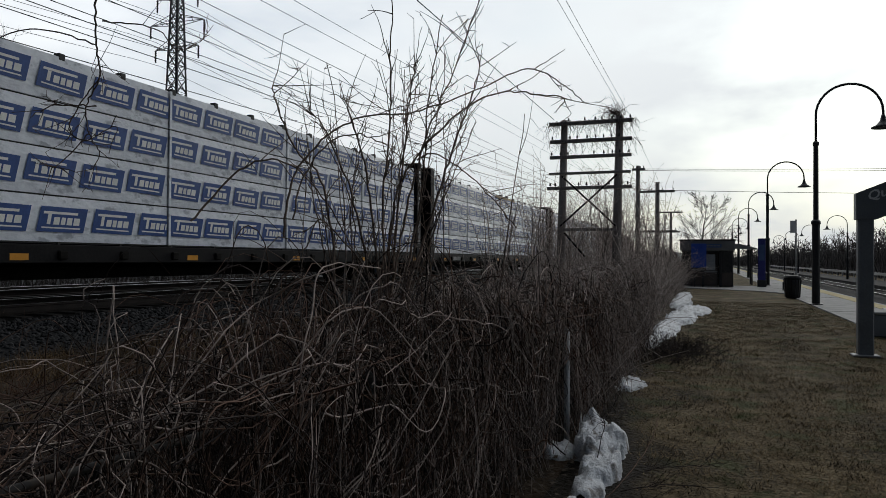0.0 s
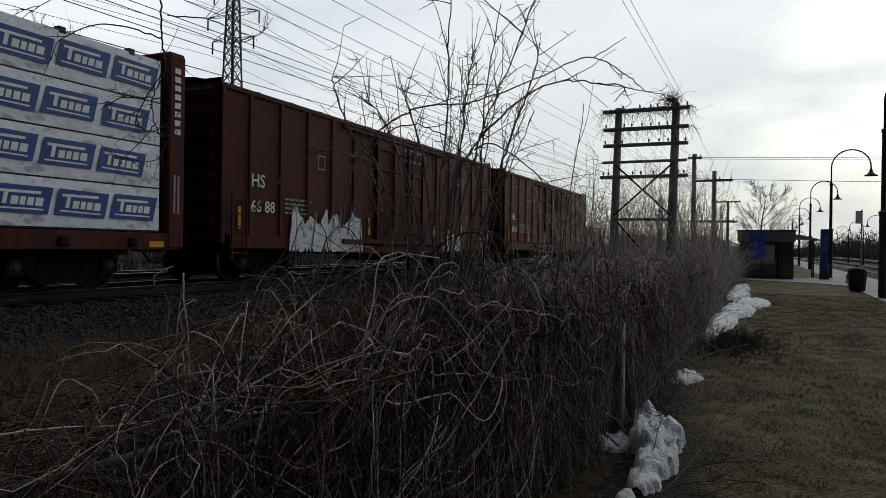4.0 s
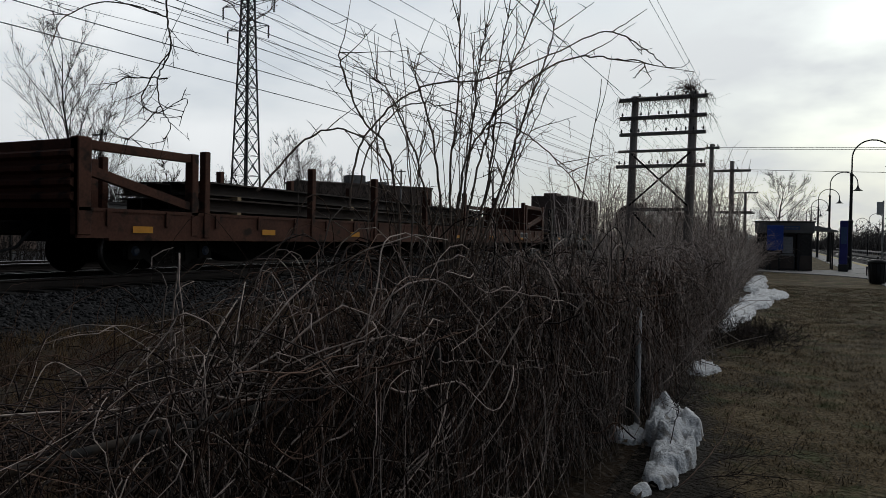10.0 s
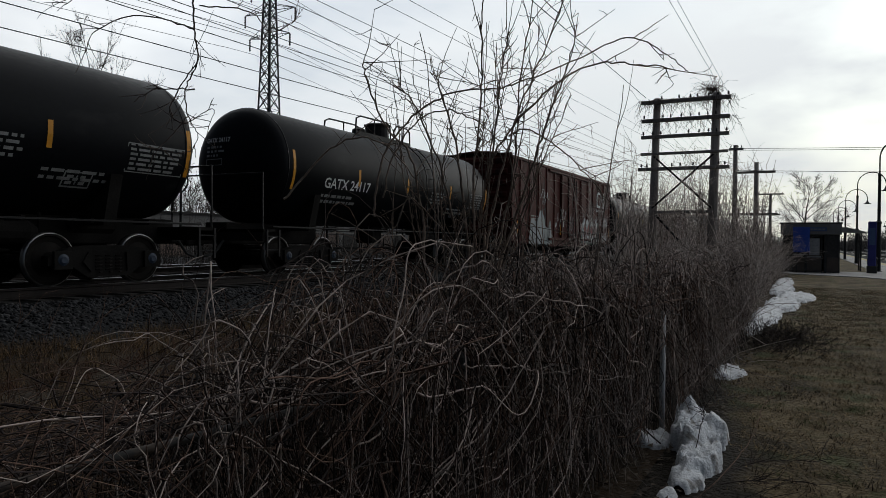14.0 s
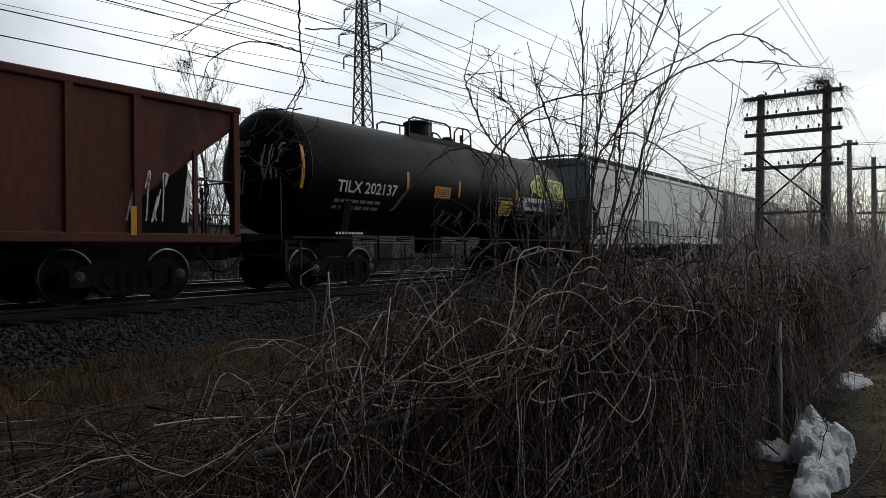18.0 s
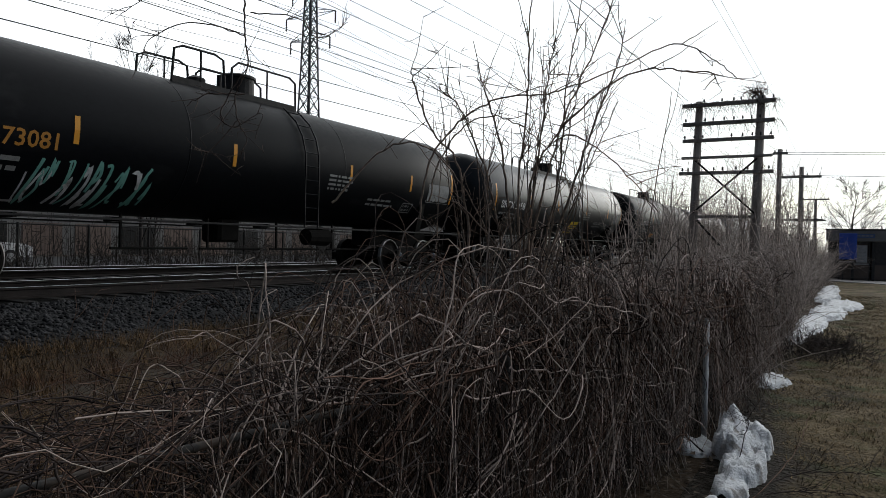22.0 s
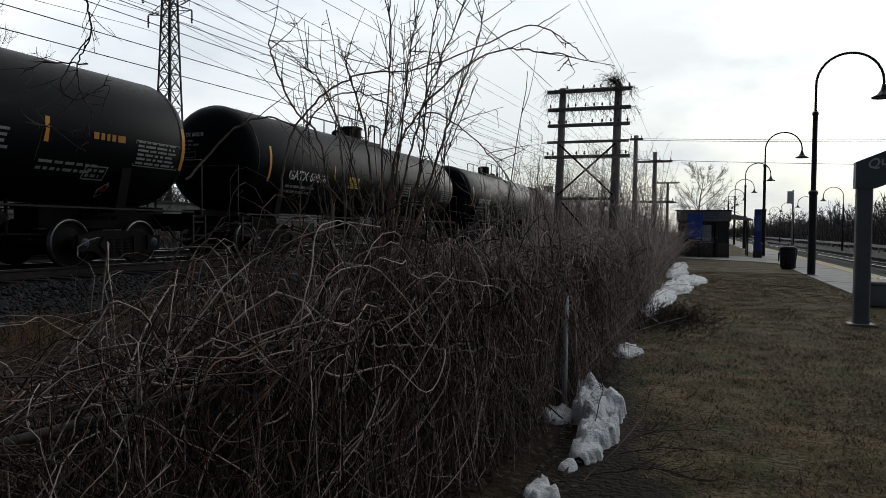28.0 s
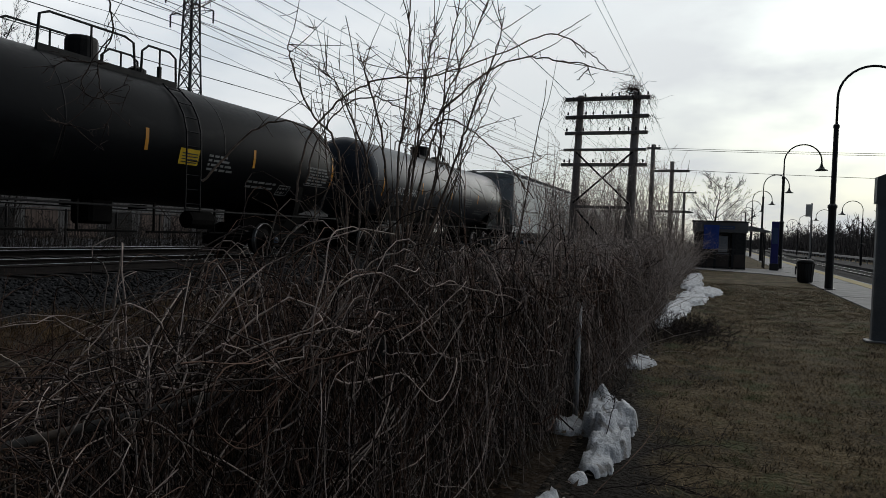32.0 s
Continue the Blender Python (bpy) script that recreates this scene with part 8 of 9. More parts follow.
# long oblique vines across the face of the fence
for k in range(430):
    y = -2.6 + 9.0 * uni(0, 1) ** 1.2
    ln = uni(0.4, 1.25) * rngv.choice((-1, 1))
    s = np.array((fence_x(y) + nor(0.05, 0.04), y, lip(y) * uni(0.6, 1.05)))
    e = np.array((fence_x(y + ln) + nor(0.07, 0.05), y + ln, uni(0.02, 0.75)))
    path = arch(s, (s + e) / 2 + (nor(0.02, 0.04), nor(0, 0.22), nor(0.02, 0.24)), e, 15, 0.010)
    strand(path, uni(0.0018, 0.0036) if y < 0.7 else uni(0.0022, 0.0046), 0.1 if y < 0.7 else 0.36, 0.7)
# weeping canes: they rise behind the fence, bow over and hang before it
for k in range(1600):
    y = 1.35 + 6.2 * uni(0, 1) ** 0.95
    fx, h = fence_x(y), top_of_tangle(y) * (0.98 + 0.2 * noise.noise((y * 1.7, 3.1, 0.4)))
    s = np.array((fx - uni(0.05, 0.95), y + nor(0, 0.15), uni(0.0, 0.5)))
    e = np.array((fx + uni(-0.2, 0.17), y + nor(0.05, 0.68), uni(0.03, 0.8)))
    crest = np.array((nor(0.35, 0.2) * (e[0] - s[0]) + s[0], (s[1] + e[1]) / 2 + nor(0, 0.15), h * (0.66 + 0.37 * uni(0, 1) ** 1.6)))
    path = arch(s, 2 * crest - (s + e) / 2, e, 15, 0.012)
    strand(path, uni(0.0018, 0.0044), 0.3 if y < 2.4 else 0.55 if y < 2.9 else 0.8, 0.85)
# finer weeping curtain further along
for k in range(2500):
    y = 3.7 + 10.5 * uni(0, 1) ** 1.25
    fx, h = fence_x(y), top_of_tangle(y) * (0.97 + 0.22 * noise.noise((y * 1.3, 7.7, 0.2)))
    s = np.array((fx - uni(-0.03, 0.5), y, h * uni(0.55, 0.98)))
    e = np.array((fx + nor(0.06, 0.1) - (0.14 if 4.3 < y < 5.6 else 0.0), y + nor(0, 0.42), max(0.02, s[2] - uni(0.3, 1.2))))
    path = arch(s, (s[0] + nor(0.12, 0.08), (s[1] + e[1]) / 2 + nor(0, 0.12), s[2] + uni(0.0, 0.22)), e, 10, 0.012)
    if uni(0, 1) < 0.62:
        grey.append((path, uni(0.002, 0.0044), 0.0016))
    else:
        strand(path, uni(0.0016, 0.0037), 0.6, 0.9)
# bowed canes crossing above the lip
for k in range(260):
    y = 1.0 + 4.6 * uni(0, 1) ** 1.2
    h = top_of_tangle(y)
    s = np.array((fence_x(y) - uni(0.0, 0.7), y, lip(y) * uni(0.7, 1.0)))
    ln = uni(0.4, 1.3) * rngv.choice((-1, 1))
    e = s + (nor(0.1, 0.5), ln, nor(-0.05, 0.12))
    e[1] = max(e[1], 1.0)
    path = arch(s, (s + e) / 2 + (0, 0, 2 * (h * (0.85 + 0.32 * uni(0, 1) ** 2) - s[2])), e, 15)
    strand(path, uni(0.0015, 0.0042), 0.34, 0.6)
# trailing vines over the ground behind the fence
for k in range(1700):
    y = -3.4 + 10 * uni(0, 1)
    s = np.array((fence_x(y) - 1.2 - 2.6 * uni(0, 1) ** 1.2, y, uni(0.05, 0.3)))
    e = s + (nor(0, 0.5), nor(0, 0.6), nor(0, 0.12))
    strand(arch(s, (s + e) / 2 + (nor(0, 0.1), nor(0, 0.1), abs(nor(0.1, 0.1))), e, 9), uni(0.0012, 0.003), 0.07, 0.8)
# fine kinked tendrils and twiglets over the whole mass
for k in range(2600):
    y = -2.8 + 15 * uni(0, 1) ** 1.5
    fx, h, dep = fence_x(y), top_of_tangle(y), depth_of_tangle(y)
    if uni(0, 1) < 0.6:
        s = (fx + nor(0.04, 0.06), y, h * uni(0.05, 0.95))
    else:
        s = (fx + 0.1 - dep * uni(0.0, 0.7), y, lip(y) * uni(0.85, 1.08))
    path = wander(s, (nor(0, 0.6), nor(0, 0.8), nor(-0.2, 0.8)), uni(0.12, 0.42), 0.045, 0.2, 0.1, curl=4.0)
    strand(path, uni(0.0007, 0.0014), 0.4, 0.6)
# long wandering vines that run on over the face
for k in range(240):
    y = -1.6 + 7.6 * uni(0, 1) ** 1.2
    s = (fence_x(y) + nor(0.06, 0.03), y, lip(y) * uni(0.3, 1.08))
    w = wander(s, (nor(0, 0.1), rngv.choice((-1, 1)) * uni(0.3, 1), nor(-0.2, 0.7)), uni(0.8, 2.2), 0.06, 0.12, 0.05, curl=2.2)
    w[:, 0] = w[:, 0] * 0.25 + 0.75 * (np.interp(w[:, 1], (-3, 5.3, 9), (fence_x(-3), fence_x(5.29), fence_x(9))) + 0.07)
    strand(w, uni(0.0018, 0.0034) if y < 0.6 else uni(0.0026, 0.0044), 0.3 if y < 0.6 else 0.75, 0.8)
# a few long pale vines that stand out on the face
for rows in (((-0.12, 0.62, 1.28), (0.0, 0.95, 1.18), (0.02, 1.3, 1.2), (0.0, 1.75, 1.12)),
             ((0.05, 1.3, 1.26), (0.08, 1.16, 1.04), (0.1, 1.08, 0.8), (0.1, 1.1, 0.6), (0.12, 1.3, 0.62), (0.12, 1.42, 0.82), (0.08, 1.38, 1.02)),
             ((0.06, 1.9, 1.05), (0.1, 2.03, 0.95), (0.1, 2.04, 0.85), (0.08, 1.9, 0.78)),
             ((0.05, 0.35, 1.04), (0.1, 0.42, 0.8), (0.13, 0.36, 0.62), (0.12, 0.2, 0.5), (0.1, -0.1, 0.42)),
             ((0.08, 2.6, 1.1), (0.12, 2.9, 0.85), (0.13, 3.3, 0.6), (0.15, 3.8, 0.2)),
             ((0.08, 2.2, 0.95), (0.12, 2.7, 0.86), (0.14, 3.3, 0.75), (0.16, 4.1, 0.62)),
             ((0.06, 0.9, 0.98), (0.1, 1.0, 0.7), (0.12, 0.92, 0.45), (0.1, 1.02, 0.1))):
    q = [np.array((fence_x(b2) + a2, b2, c2)) for a2, b2, c2 in rows]
    path = np.concatenate([arch((q[i] + q[max(i - 1, 0)]) / 2, q[i], (q[i] + q[min(i + 1, len(q) - 1)]) / 2, 8, 0.004)[(i > 0):] for i in range(len(q))])
    vines.append((path, 0.0034, 0.0022))


def off_post(path):
    """True for strands that do not hang before the bare pale post."""
    p = path[(path[:, 1] > 3.2) & (path[:, 1] < 5.3) & (path[:, 2] < 0.68)]
    return not len(p) or np.abs(p[:, 0] + 0.15 + (p[:, 1] + 0.45) / 5.7).min() > 0.06


def in_bounds(path):
    """True for strands that keep to the mass near the path's start and hang over neither lawn nor track."""
    p = path[path[:, 1] < 1.5]
    over = np.interp(p[:, 1], (-3, 0.0, 0.7, 1.1, 1.5), (1.05, 1.05, 1.07, 1.14, 1.32))
    return (p[:, 0] < -1.75 + 0.115 * p[:, 1] + 0.16).all() and (p[:, 2] < over).all()


vines, dark, canes, grey = ([q for q in rows if in_bounds(q[0]) and (off_post(q[0]) or rngv.uniform() < 0.08) and (q[0][:, 0] < -1.75 + 0.115 * np.minimum(q[0][:, 1], 5.3) + 0.34).all()] for rows in (vines, dark, canes, grey))
tagged(tubes("vine_tangle", vines, "vine", 4), "pale leafless vines tangled over the fence", "vines", kind="stuff")
tagged(tubes("vine_tangle_dark", dark, "vinedark", 3), "leafless vines inside the tangle, coloured dark for the shade there", "vines", kind="stuff")
tagged(tubes("vine_tangle_grey", grey, "brush", 3), "grey leafless vines hanging thickly over the fence", "vines", kind="stuff")
tagged(tubes("cane_tangle", canes, "cane", 3), "reddish-brown bramble canes in the tangle", "brambles", kind="stuff")

# finer brush further along the fence
brush = []
for k in range(5200):
    y = 6 + 42 * rngv.uniform() ** 1.3
    fx, h, dep = fence_x(min(y, 24)), top_of_tangle(y), depth_of_tangle(y)
    x = min(fx, -1.12) - dep * rngv.uniform(0, 1)
    path = wander((x, y, 0.0), (rngv.normal(0.03, 0.3), rngv.normal(0, 0.3), 1), h * rngv.uniform(0.45, 1.05), 0.24, 0.17, 0.06)
    r = rngv.uniform(0.002, 0.0055) * (1 + y / 40)
    brush.append((path, r, r * 0.4))
    for q in range(rngv.integers(0, 3)):
        j = rngv.integers(1, len(path))
        brush.append((wander(path[j], rngv.normal(0, 1, 3) + (0, 0, 0.5), rngv.uniform(0.2, 1.0), 0.17, 0.18, 0.1), r * 0.6, r * 0.3))
tagged(tubes("brush_thicket", brush, "brush", 3), "dense bare brown thicket along the fence", "thicket", kind="stuff")
# saplings round the twin pole
sap = []
for k in range(430):
    s = (-1.6 - 5.5 * rngv.uniform(), 21 + 17 * rngv.uniform(), 0.0)
    path = wander(s, (rngv.normal(0, 0.1), rngv.normal(0, 0.1), 1), rngv.uniform(2.2, 4.9), 0.25, 0.06)
    sap.append((path, 0.02, 0.005))
    for q in range(9):
        j = rngv.integers(len(path) // 3, len(path))
        w = wander(path[j], rngv.normal(0, 1, 3) * (1, 1, 0.5) + (0, 0, 0.8), rngv.uniform(0.3, 1.1), 0.16, 0.16)
        sap.append((w, 0.007, 0.003))
tagged(tubes("sapling_thicket", sap, "brush", 3), "bare saplings crowding the foot of the twin pole", "saplings", kind="stuff")

# a low bush spilling on the lawn beyond the small snow patch
low = []
for k in range(850):
    s = (-0.55 + rngv.normal(0, 0.3), 11.3 + rngv.normal(0, 0.75), 0.0)
    path = wander(s, (rngv.normal(0.1, 0.6), rngv.normal(0, 0.6), 0.8), rngv.uniform(0.12, 0.5), 0.05, 0.2, 0.5)
    low.append((path, 0.0035, 0.0015))
tagged(tubes("low_bush", low, "vinedark", 3), "low dark twiggy bush at the edge of the lawn", "bush")


# the tall shrub that stands above the tangle
def shrub_stem(base, targets, r0, r1, rng, twigs, buds=True):
    """A stem through control points with kinked side twigs; gives the tube paths."""
    pts = [np.array(base, float)] + [np.array(p, float) for p in targets]
    path = []
    n = 8
    for i in range(len(pts) - 1):
        p0, p1, p2, p3 = pts[max(i - 1, 0)], pts[i], pts[i + 1], pts[min(i + 2, len(pts) - 1)]
        for u in np.linspace(0, 1, n, endpoint=False):
            path.append(0.5 * (2 * p1 + (p2 - p0) * u + (2 * p0 - 5 * p1 + 4 * p2 - p3) * u * u + (3 * p1 - p0 - 3 * p2 + p3) * u ** 3))
    path.append(pts[-1])
    path = np.array(path) + rng.normal(0, 0.0035, (len(path), 3))
    out = [(path, r0, r1)]
    for k in range(twigs):
        j = rng.integers(len(path) // 4, len(path) - 1)
        d = path[min(j + 1, len(path) - 1)] - path[j - 1]
        d = d / (np.linalg.norm(d) + 1e-9) + rng.normal(0, 0.5, 3) + (0, 0, 0.3)
        w = wander(path[j], d, rng.uniform(0.06, 0.36), 0.05, 0.09, 0.0, seedrng=rng)
        out.append((w, r1 * 1.15, r1 * 0.5))
        for q in range(rng.integers(0, 4)):
            i = rng.integers(1, len(w))
            out.append((wander(w[i], rng.normal(0, 1, 3), rng.uniform(0.03, 0.13), 0.025, 0.2, seedrng=rng), r1 * 0.8, r1 * 0.4))
    return out
STEMS = [
    ((-1.90, 3.10, 0.0), (-1.83, 3.09, 1.18), (-1.80, 3.10, 1.80), (-1.74, 3.06, 2.26), (-1.70, 2.97, 2.63), (-1.66, 2.90, 2.95)),
    ((-1.88, 3.12, 0.0), (-1.82, 3.10, 1.18), (-1.69, 3.16, 1.71), (-1.56, 3.15, 2.17), (-1.40, 3.13, 2.51), (-1.22, 3.06, 2.88)),
    ((-1.86, 3.14, 0.0), (-1.81, 3.11, 1.21), (-1.60, 3.19, 1.84), (-1.54, 3.12, 2.34), (-1.42, 3.02, 2.80)),
    ((-1.92, 3.06, 0.0), (-1.85, 3.09, 1.24), (-1.95, 3.03, 1.80), (-2.06, 2.91, 2.19), (-2.13, 2.84, 2.31)),
]
STEMS += [
    ((-1.95, 3.05, 0.0), (-1.88, 3.08, 1.24), (-2.10, 2.94, 1.89), (-2.22, 2.83, 2.11), (-2.28, 2.72, 2.38), (-2.26, 2.72, 2.42)),
    ((-1.80, 3.12, 0.2), (-1.80, 3.12, 1.34), (-1.88, 3.05, 1.96), (-1.94, 2.94, 2.31), (-1.95, 2.93, 2.36)),
    ((-1.84, 3.08, 0.2), (-1.83, 3.11, 1.40), (-1.70, 3.13, 1.96), (-1.63, 3.07, 2.37), (-1.58, 3.04, 2.57)),
    ((-1.80, 3.14, 0.9), (-1.63, 3.19, 1.72), (-1.42, 3.21, 2.11), (-1.30, 3.19, 2.40), (-1.24, 3.15, 2.60)),
]
ARCHES = [
    ((-2.67, 2.55, 1.68), (-2.47, 2.68, 1.96), (-2.27, 2.81, 2.02), (-2.08, 2.96, 1.80), (-1.91, 3.07, 1.43)),
    ((-2.30, 2.86, 1.60), (-2.23, 2.85, 1.93), (-2.08, 2.90, 2.14), (-1.89, 2.98, 2.27), (-1.61, 3.10, 2.31), (-1.32, 3.18, 2.41), (-1.00, 3.24, 2.53), (-0.82, 3.30, 2.45), (-0.71, 3.34, 2.35)),
    ((-1.78, 3.12, 1.50), (-1.71, 3.13, 1.90), (-1.50, 3.17, 2.20), (-1.21, 3.22, 2.40), (-0.96, 3.28, 2.40), (-0.81, 3.32, 2.37), (-0.87, 3.33, 2.30)),
]
ARCHES += [
    ((-1.62, 3.16, 2.05), (-1.51, 3.19, 2.08), (-1.34, 3.27, 1.96), (-1.20, 3.33, 1.81), (-1.09, 3.37, 1.66)),
    ((-2.24, 2.87, 1.70), (-2.18, 2.88, 1.95), (-2.00, 2.94, 2.16), (-1.79, 3.06, 2.14), (-1.60, 3.18, 1.93), (-1.52, 3.23, 1.72)),
    ((-1.83, 3.11, 1.34), (-2.10, 2.95, 1.70), (-2.18, 2.91, 1.55), (-2.34, 2.81, 1.39)),
]
rngs = np.random.default_rng(5)
t = thing("shrub", "tall bare shrub with upright stems rising above the vines", "shrub", at=(0, 0, 0))
for k, st in enumerate(STEMS):
    lean = (np.array(st[2]) - np.array(st[1])) * (0.6, 0.4, 0)
    foot, knee = np.array(st[0]) + lean * 0.8 + (0.14 * math.cos(2.4 * k), 0.12 * math.sin(2.4 * k), 0), np.array(st[1]) + lean + (0.05 * math.cos(2.4 * k), 0.05 * math.sin(2.4 * k), 0)
    tubes("stem", shrub_stem(foot, (knee,) + st[2:], 0.0092, 0.0027, rngs, 18), "stem", 5, t)
THIN = (
    ((-2.23, 2.41), (-2.13, 2.15), (-1.96, 1.73)), ((-2.33, 2.2), (-2.24, 1.96), (-2.16, 1.74)), ((-2.28, 2.27), (-2.25, 2.06), (-2.21, 1.77)), ((-1.88, 2.29), (-1.93, 2.04), (-1.98, 1.73)),
    ((-1.71, 2.65), (-1.72, 2.12), (-1.73, 1.58)), ((-1.65, 2.54), (-1.66, 2.18), (-1.71, 1.58)), ((-1.23, 2.23), (-1.36, 1.93), (-1.48, 1.64)), ((-1.29, 2.21), (-1.39, 1.93), (-1.45, 1.7)),
    ((-1.56, 2.52), (-1.63, 2.18), (-1.70, 1.82)), ((-1.40, 2.59), (-1.46, 2.25), (-1.54, 1.81)), ((-2.17, 2.42), (-2.11, 2.21), (-2.03, 1.89)))
for k, (p2, p1, p0) in enumerate(THIN):
    pts = [(p0[0], 3.05, p0[1]), (p1[0], 3.05, p1[1]), (p2[0], 3.05, p2[1])]
    foot = (-1.84 + 0.6 * (p0[0] + 1.8), 3.02 + 0.03 * (k % 5), 1.1)
    tubes("stem", shrub_stem((foot[0] * 0.6 - 0.74, foot[1], 0.0), [foot] + pts, 0.006, 0.0024, rngs, 8), "stem", 4, t)
for k in range(13):
    a = rngs.uniform(0, 6.3)
    top = (-1.74 + 0.36 * rngs.normal(), 3.05 + 0.25 * rngs.normal(), rngs.uniform(1.6, 2.3))
    tubes("stem", shrub_stem((top[0] * 0.6 - 0.74, 3.1 + 0.1 * math.sin(a), 0), ((top[0] * 0.8 - 0.36, 3.1 + 0.1 * math.sin(a), 1.05), top), 0.006, 0.002, rngs, 7), "stem", 4, t)
for k, st in enumerate(ARCHES):
    tubes("arching_vine", shrub_stem(st[0], st[1:], 0.0066 if k < 3 else 0.005, 0.0027, rngs, 5), "stem", 5, t)

HANGING = (
    ((-4.10, 3.25, 3.75), (-4.18, 3.31, 3.33), (-4.24, 3.38, 3.03), (-4.27, 3.44, 2.80), (-4.36, 3.41, 2.60), (-4.37, 3.45, 2.40), (-4.34, 3.51, 2.26), (-4.39, 3.48, 2.13)),
    ((-4.27, 3.44, 2.80), (-4.39, 3.37, 2.59), (-4.46, 3.35, 2.42), (-4.39, 3.44, 2.35), (-4.24, 3.57, 2.47), (-4.30, 3.56, 2.26)),
    ((-4.24, 3.38, 3.03), (-4.48, 3.09, 3.08), (-4.68, 2.89, 2.94), (-4.75, 2.85, 2.78)),
    ((-4.31, 3.45, 2.60), (-4.50, 3.26, 2.58), (-4.61, 3.15, 2.48)),
    ((-4.37, 3.45, 2.40), (-4.52, 3.33, 2.17), (-4.56, 3.29, 2.13)),
    ((-4.18, 3.37, 3.19), (-3.93, 3.62, 3.19), (-3.84, 3.77, 3.06), (-3.64, 3.88, 3.19)),
    ((-4.10, 3.25, 3.75), (-4.30, 3.05, 3.45), (-4.60, 2.85, 3.25), (-4.85, 2.70, 3.05)),
)
# a tall leaning sapling above the view from which a tangled spray hangs down
t = thing("sapling", "tall thin leaning sapling with a tangled hanging spray", "sapling", at=(0, 0, 0))
tubes("trunk", shrub_stem((-5.2, -4.6, 0.0), ((-5.1, -4.2, 2.6), (-4.9, -2.8, 5.2), (-4.5, 0.2, 6.3), (-4.1, 2.6, 5.6), (-4.1, 3.25, 3.75)), 0.03, 0.010, rngs, 2), "twig", 6, t)
for k, st in enumerate(HANGING):
    tubes("branch", shrub_stem(st[0], st[1:], 0.009 if k == 0 else 0.006, 0.003, rngs, 14 if k < 2 else 6), "twig", 4, t)


# ---------------------------------------------------------------- trees
def tree_paths(height, rng, thick=1.0, limbs=9, subs=6, twigs=6, spread=0.55, r0=0.16, start=0.22, fine=2):
    trunk = wander((0, 0, -0.1), (rng.normal(0, 0.04), rng.normal(0, 0.04), 1), height * 0.92, height / 14, 0.05, seedrng=rng)
    bark, crown = [(trunk, r0, 0.02)], []
    n = len(trunk)
    for a in range(limbs):
        j = int(n * (start + (0.95 - start) * (a + rng.uniform()) / limbs))
        j = min(j, n - 1)
        az = a * 2.4 + rng.uniform(-0.5, 0.5)
        ln = height * rng.uniform(0.34, 0.5) * (1.12 - 0.75 * j / n)
        ld = np.array((math.cos(az) * spread, math.sin(az) * spread, 0.8))
        limb = wander(trunk[j], ld, ln, ln / 8, 0.05, -0.01, seedrng=rng)
        bark.append((limb, r0 * 0.38 * (1.1 - 0.7 * j / n), 0.012))
        for b in range(subs):
            p = limb[rng.integers(2, len(limb))]
            d = ld / np.linalg.norm(ld) + rng.normal(0, 0.42, 3) + (0, 0, 0.25)
            sub = wander(p, d, ln * rng.uniform(0.25, 0.5), ln / 12, 0.06, seedrng=rng)
            crown.append((sub, r0 * 0.09 * thick ** 0.5, 0.006 * thick))
            for c in range(twigs):
                q = sub[rng.integers(1, len(sub))]
                tw = wander(q, rng.normal(0, 0.42, 3) + d * 0.9, ln * rng.uniform(0.12, 0.26), ln / 18, 0.07, seedrng=rng)
                crown.append((tw, 0.009 * thick, 0.004 * thick))
                for e in range(fine):
                    crown.append((wander(tw[rng.integers(0, len(tw))], rng.normal(0, 0.45, 3) + d * 0.9, ln * 0.11, ln / 18, 0.08, seedrng=rng), 0.006 * thick, 0.0035 * thick))
    return bark, crown


def bare_tree(label, x, y, height, seed, z=0.1, **kw):
    rng = np.random.default_rng(seed)
    t = thing("tree", label, "tree", "bare trees", (x, y, z))
    bark, crown = tree_paths(height, rng, **kw)
    tubes("trunk", bark, "treebark", 6, t)
    tubes("crown", crown, "treebark", 3, t)
    return t


big = bare_tree("tall bare tree with fine upright branches", -40.5, 29.4, 14.2, 1, thick=1.15, limbs=19, spread=0.4, r0=0.13, start=0.14, subs=7)
mid_tree = bare_tree("bare spreading tree beyond the station", -0.6, 100, 11.0, 2, thick=1.4, limbs=18, spread=0.85, r0=0.17, start=0.12, subs=9, twigs=7)
scrub_tree = bare_tree("bare bushy tree behind the tracks", -52, 48, 8.5, 3, thick=2.2, limbs=11, spread=0.6, r0=0.13, start=0.08, subs=7, twigs=4)
for x, y, s, rz in ((-58, 40, 0.9, 40), (-55, 58, 0.85, 100), (-62, 66, 0.9, 200), (-50, 68, 0.75, 20), (-58, 78, 0.9, 300), (-47, 52, 0.65, 250), (-56, 90, 1.1, 10), (-57, 96, 1.2, 70),
                    (-50, 28, 0.6, 200), (-53, 33, 0.62, 310), (-47, 38, 0.5, 140), (-55, 44, 0.7, 75), (-51, 55, 0.6, 190), (-58, 62, 0.8, 45), (-60, 84, 0.9, 130), (-61, 92, 0.85, 280), (-62, 104, 0.95, 25), (-63, 114, 0.9, 160), (-63, 124, 1.0, 215), (-62, 134, 0.9, 330), (-46, 27, 0.45, 88), (-60, 16, 0.85, 33), (-52, 24, 0.5, 170), (-48, 34, 0.5, 15), (-50, 42, 0.55, 65), (-60, 150, 1.2, 90), (-64, 165, 1.3, 50), (-30, 120, 0.8, 10), (-28, 140, 0.9, 80)):
    copy_thing(scrub_tree, pose(x, y, 0.1, 0, 0, rz) @ Matrix.Scale(s, 4))
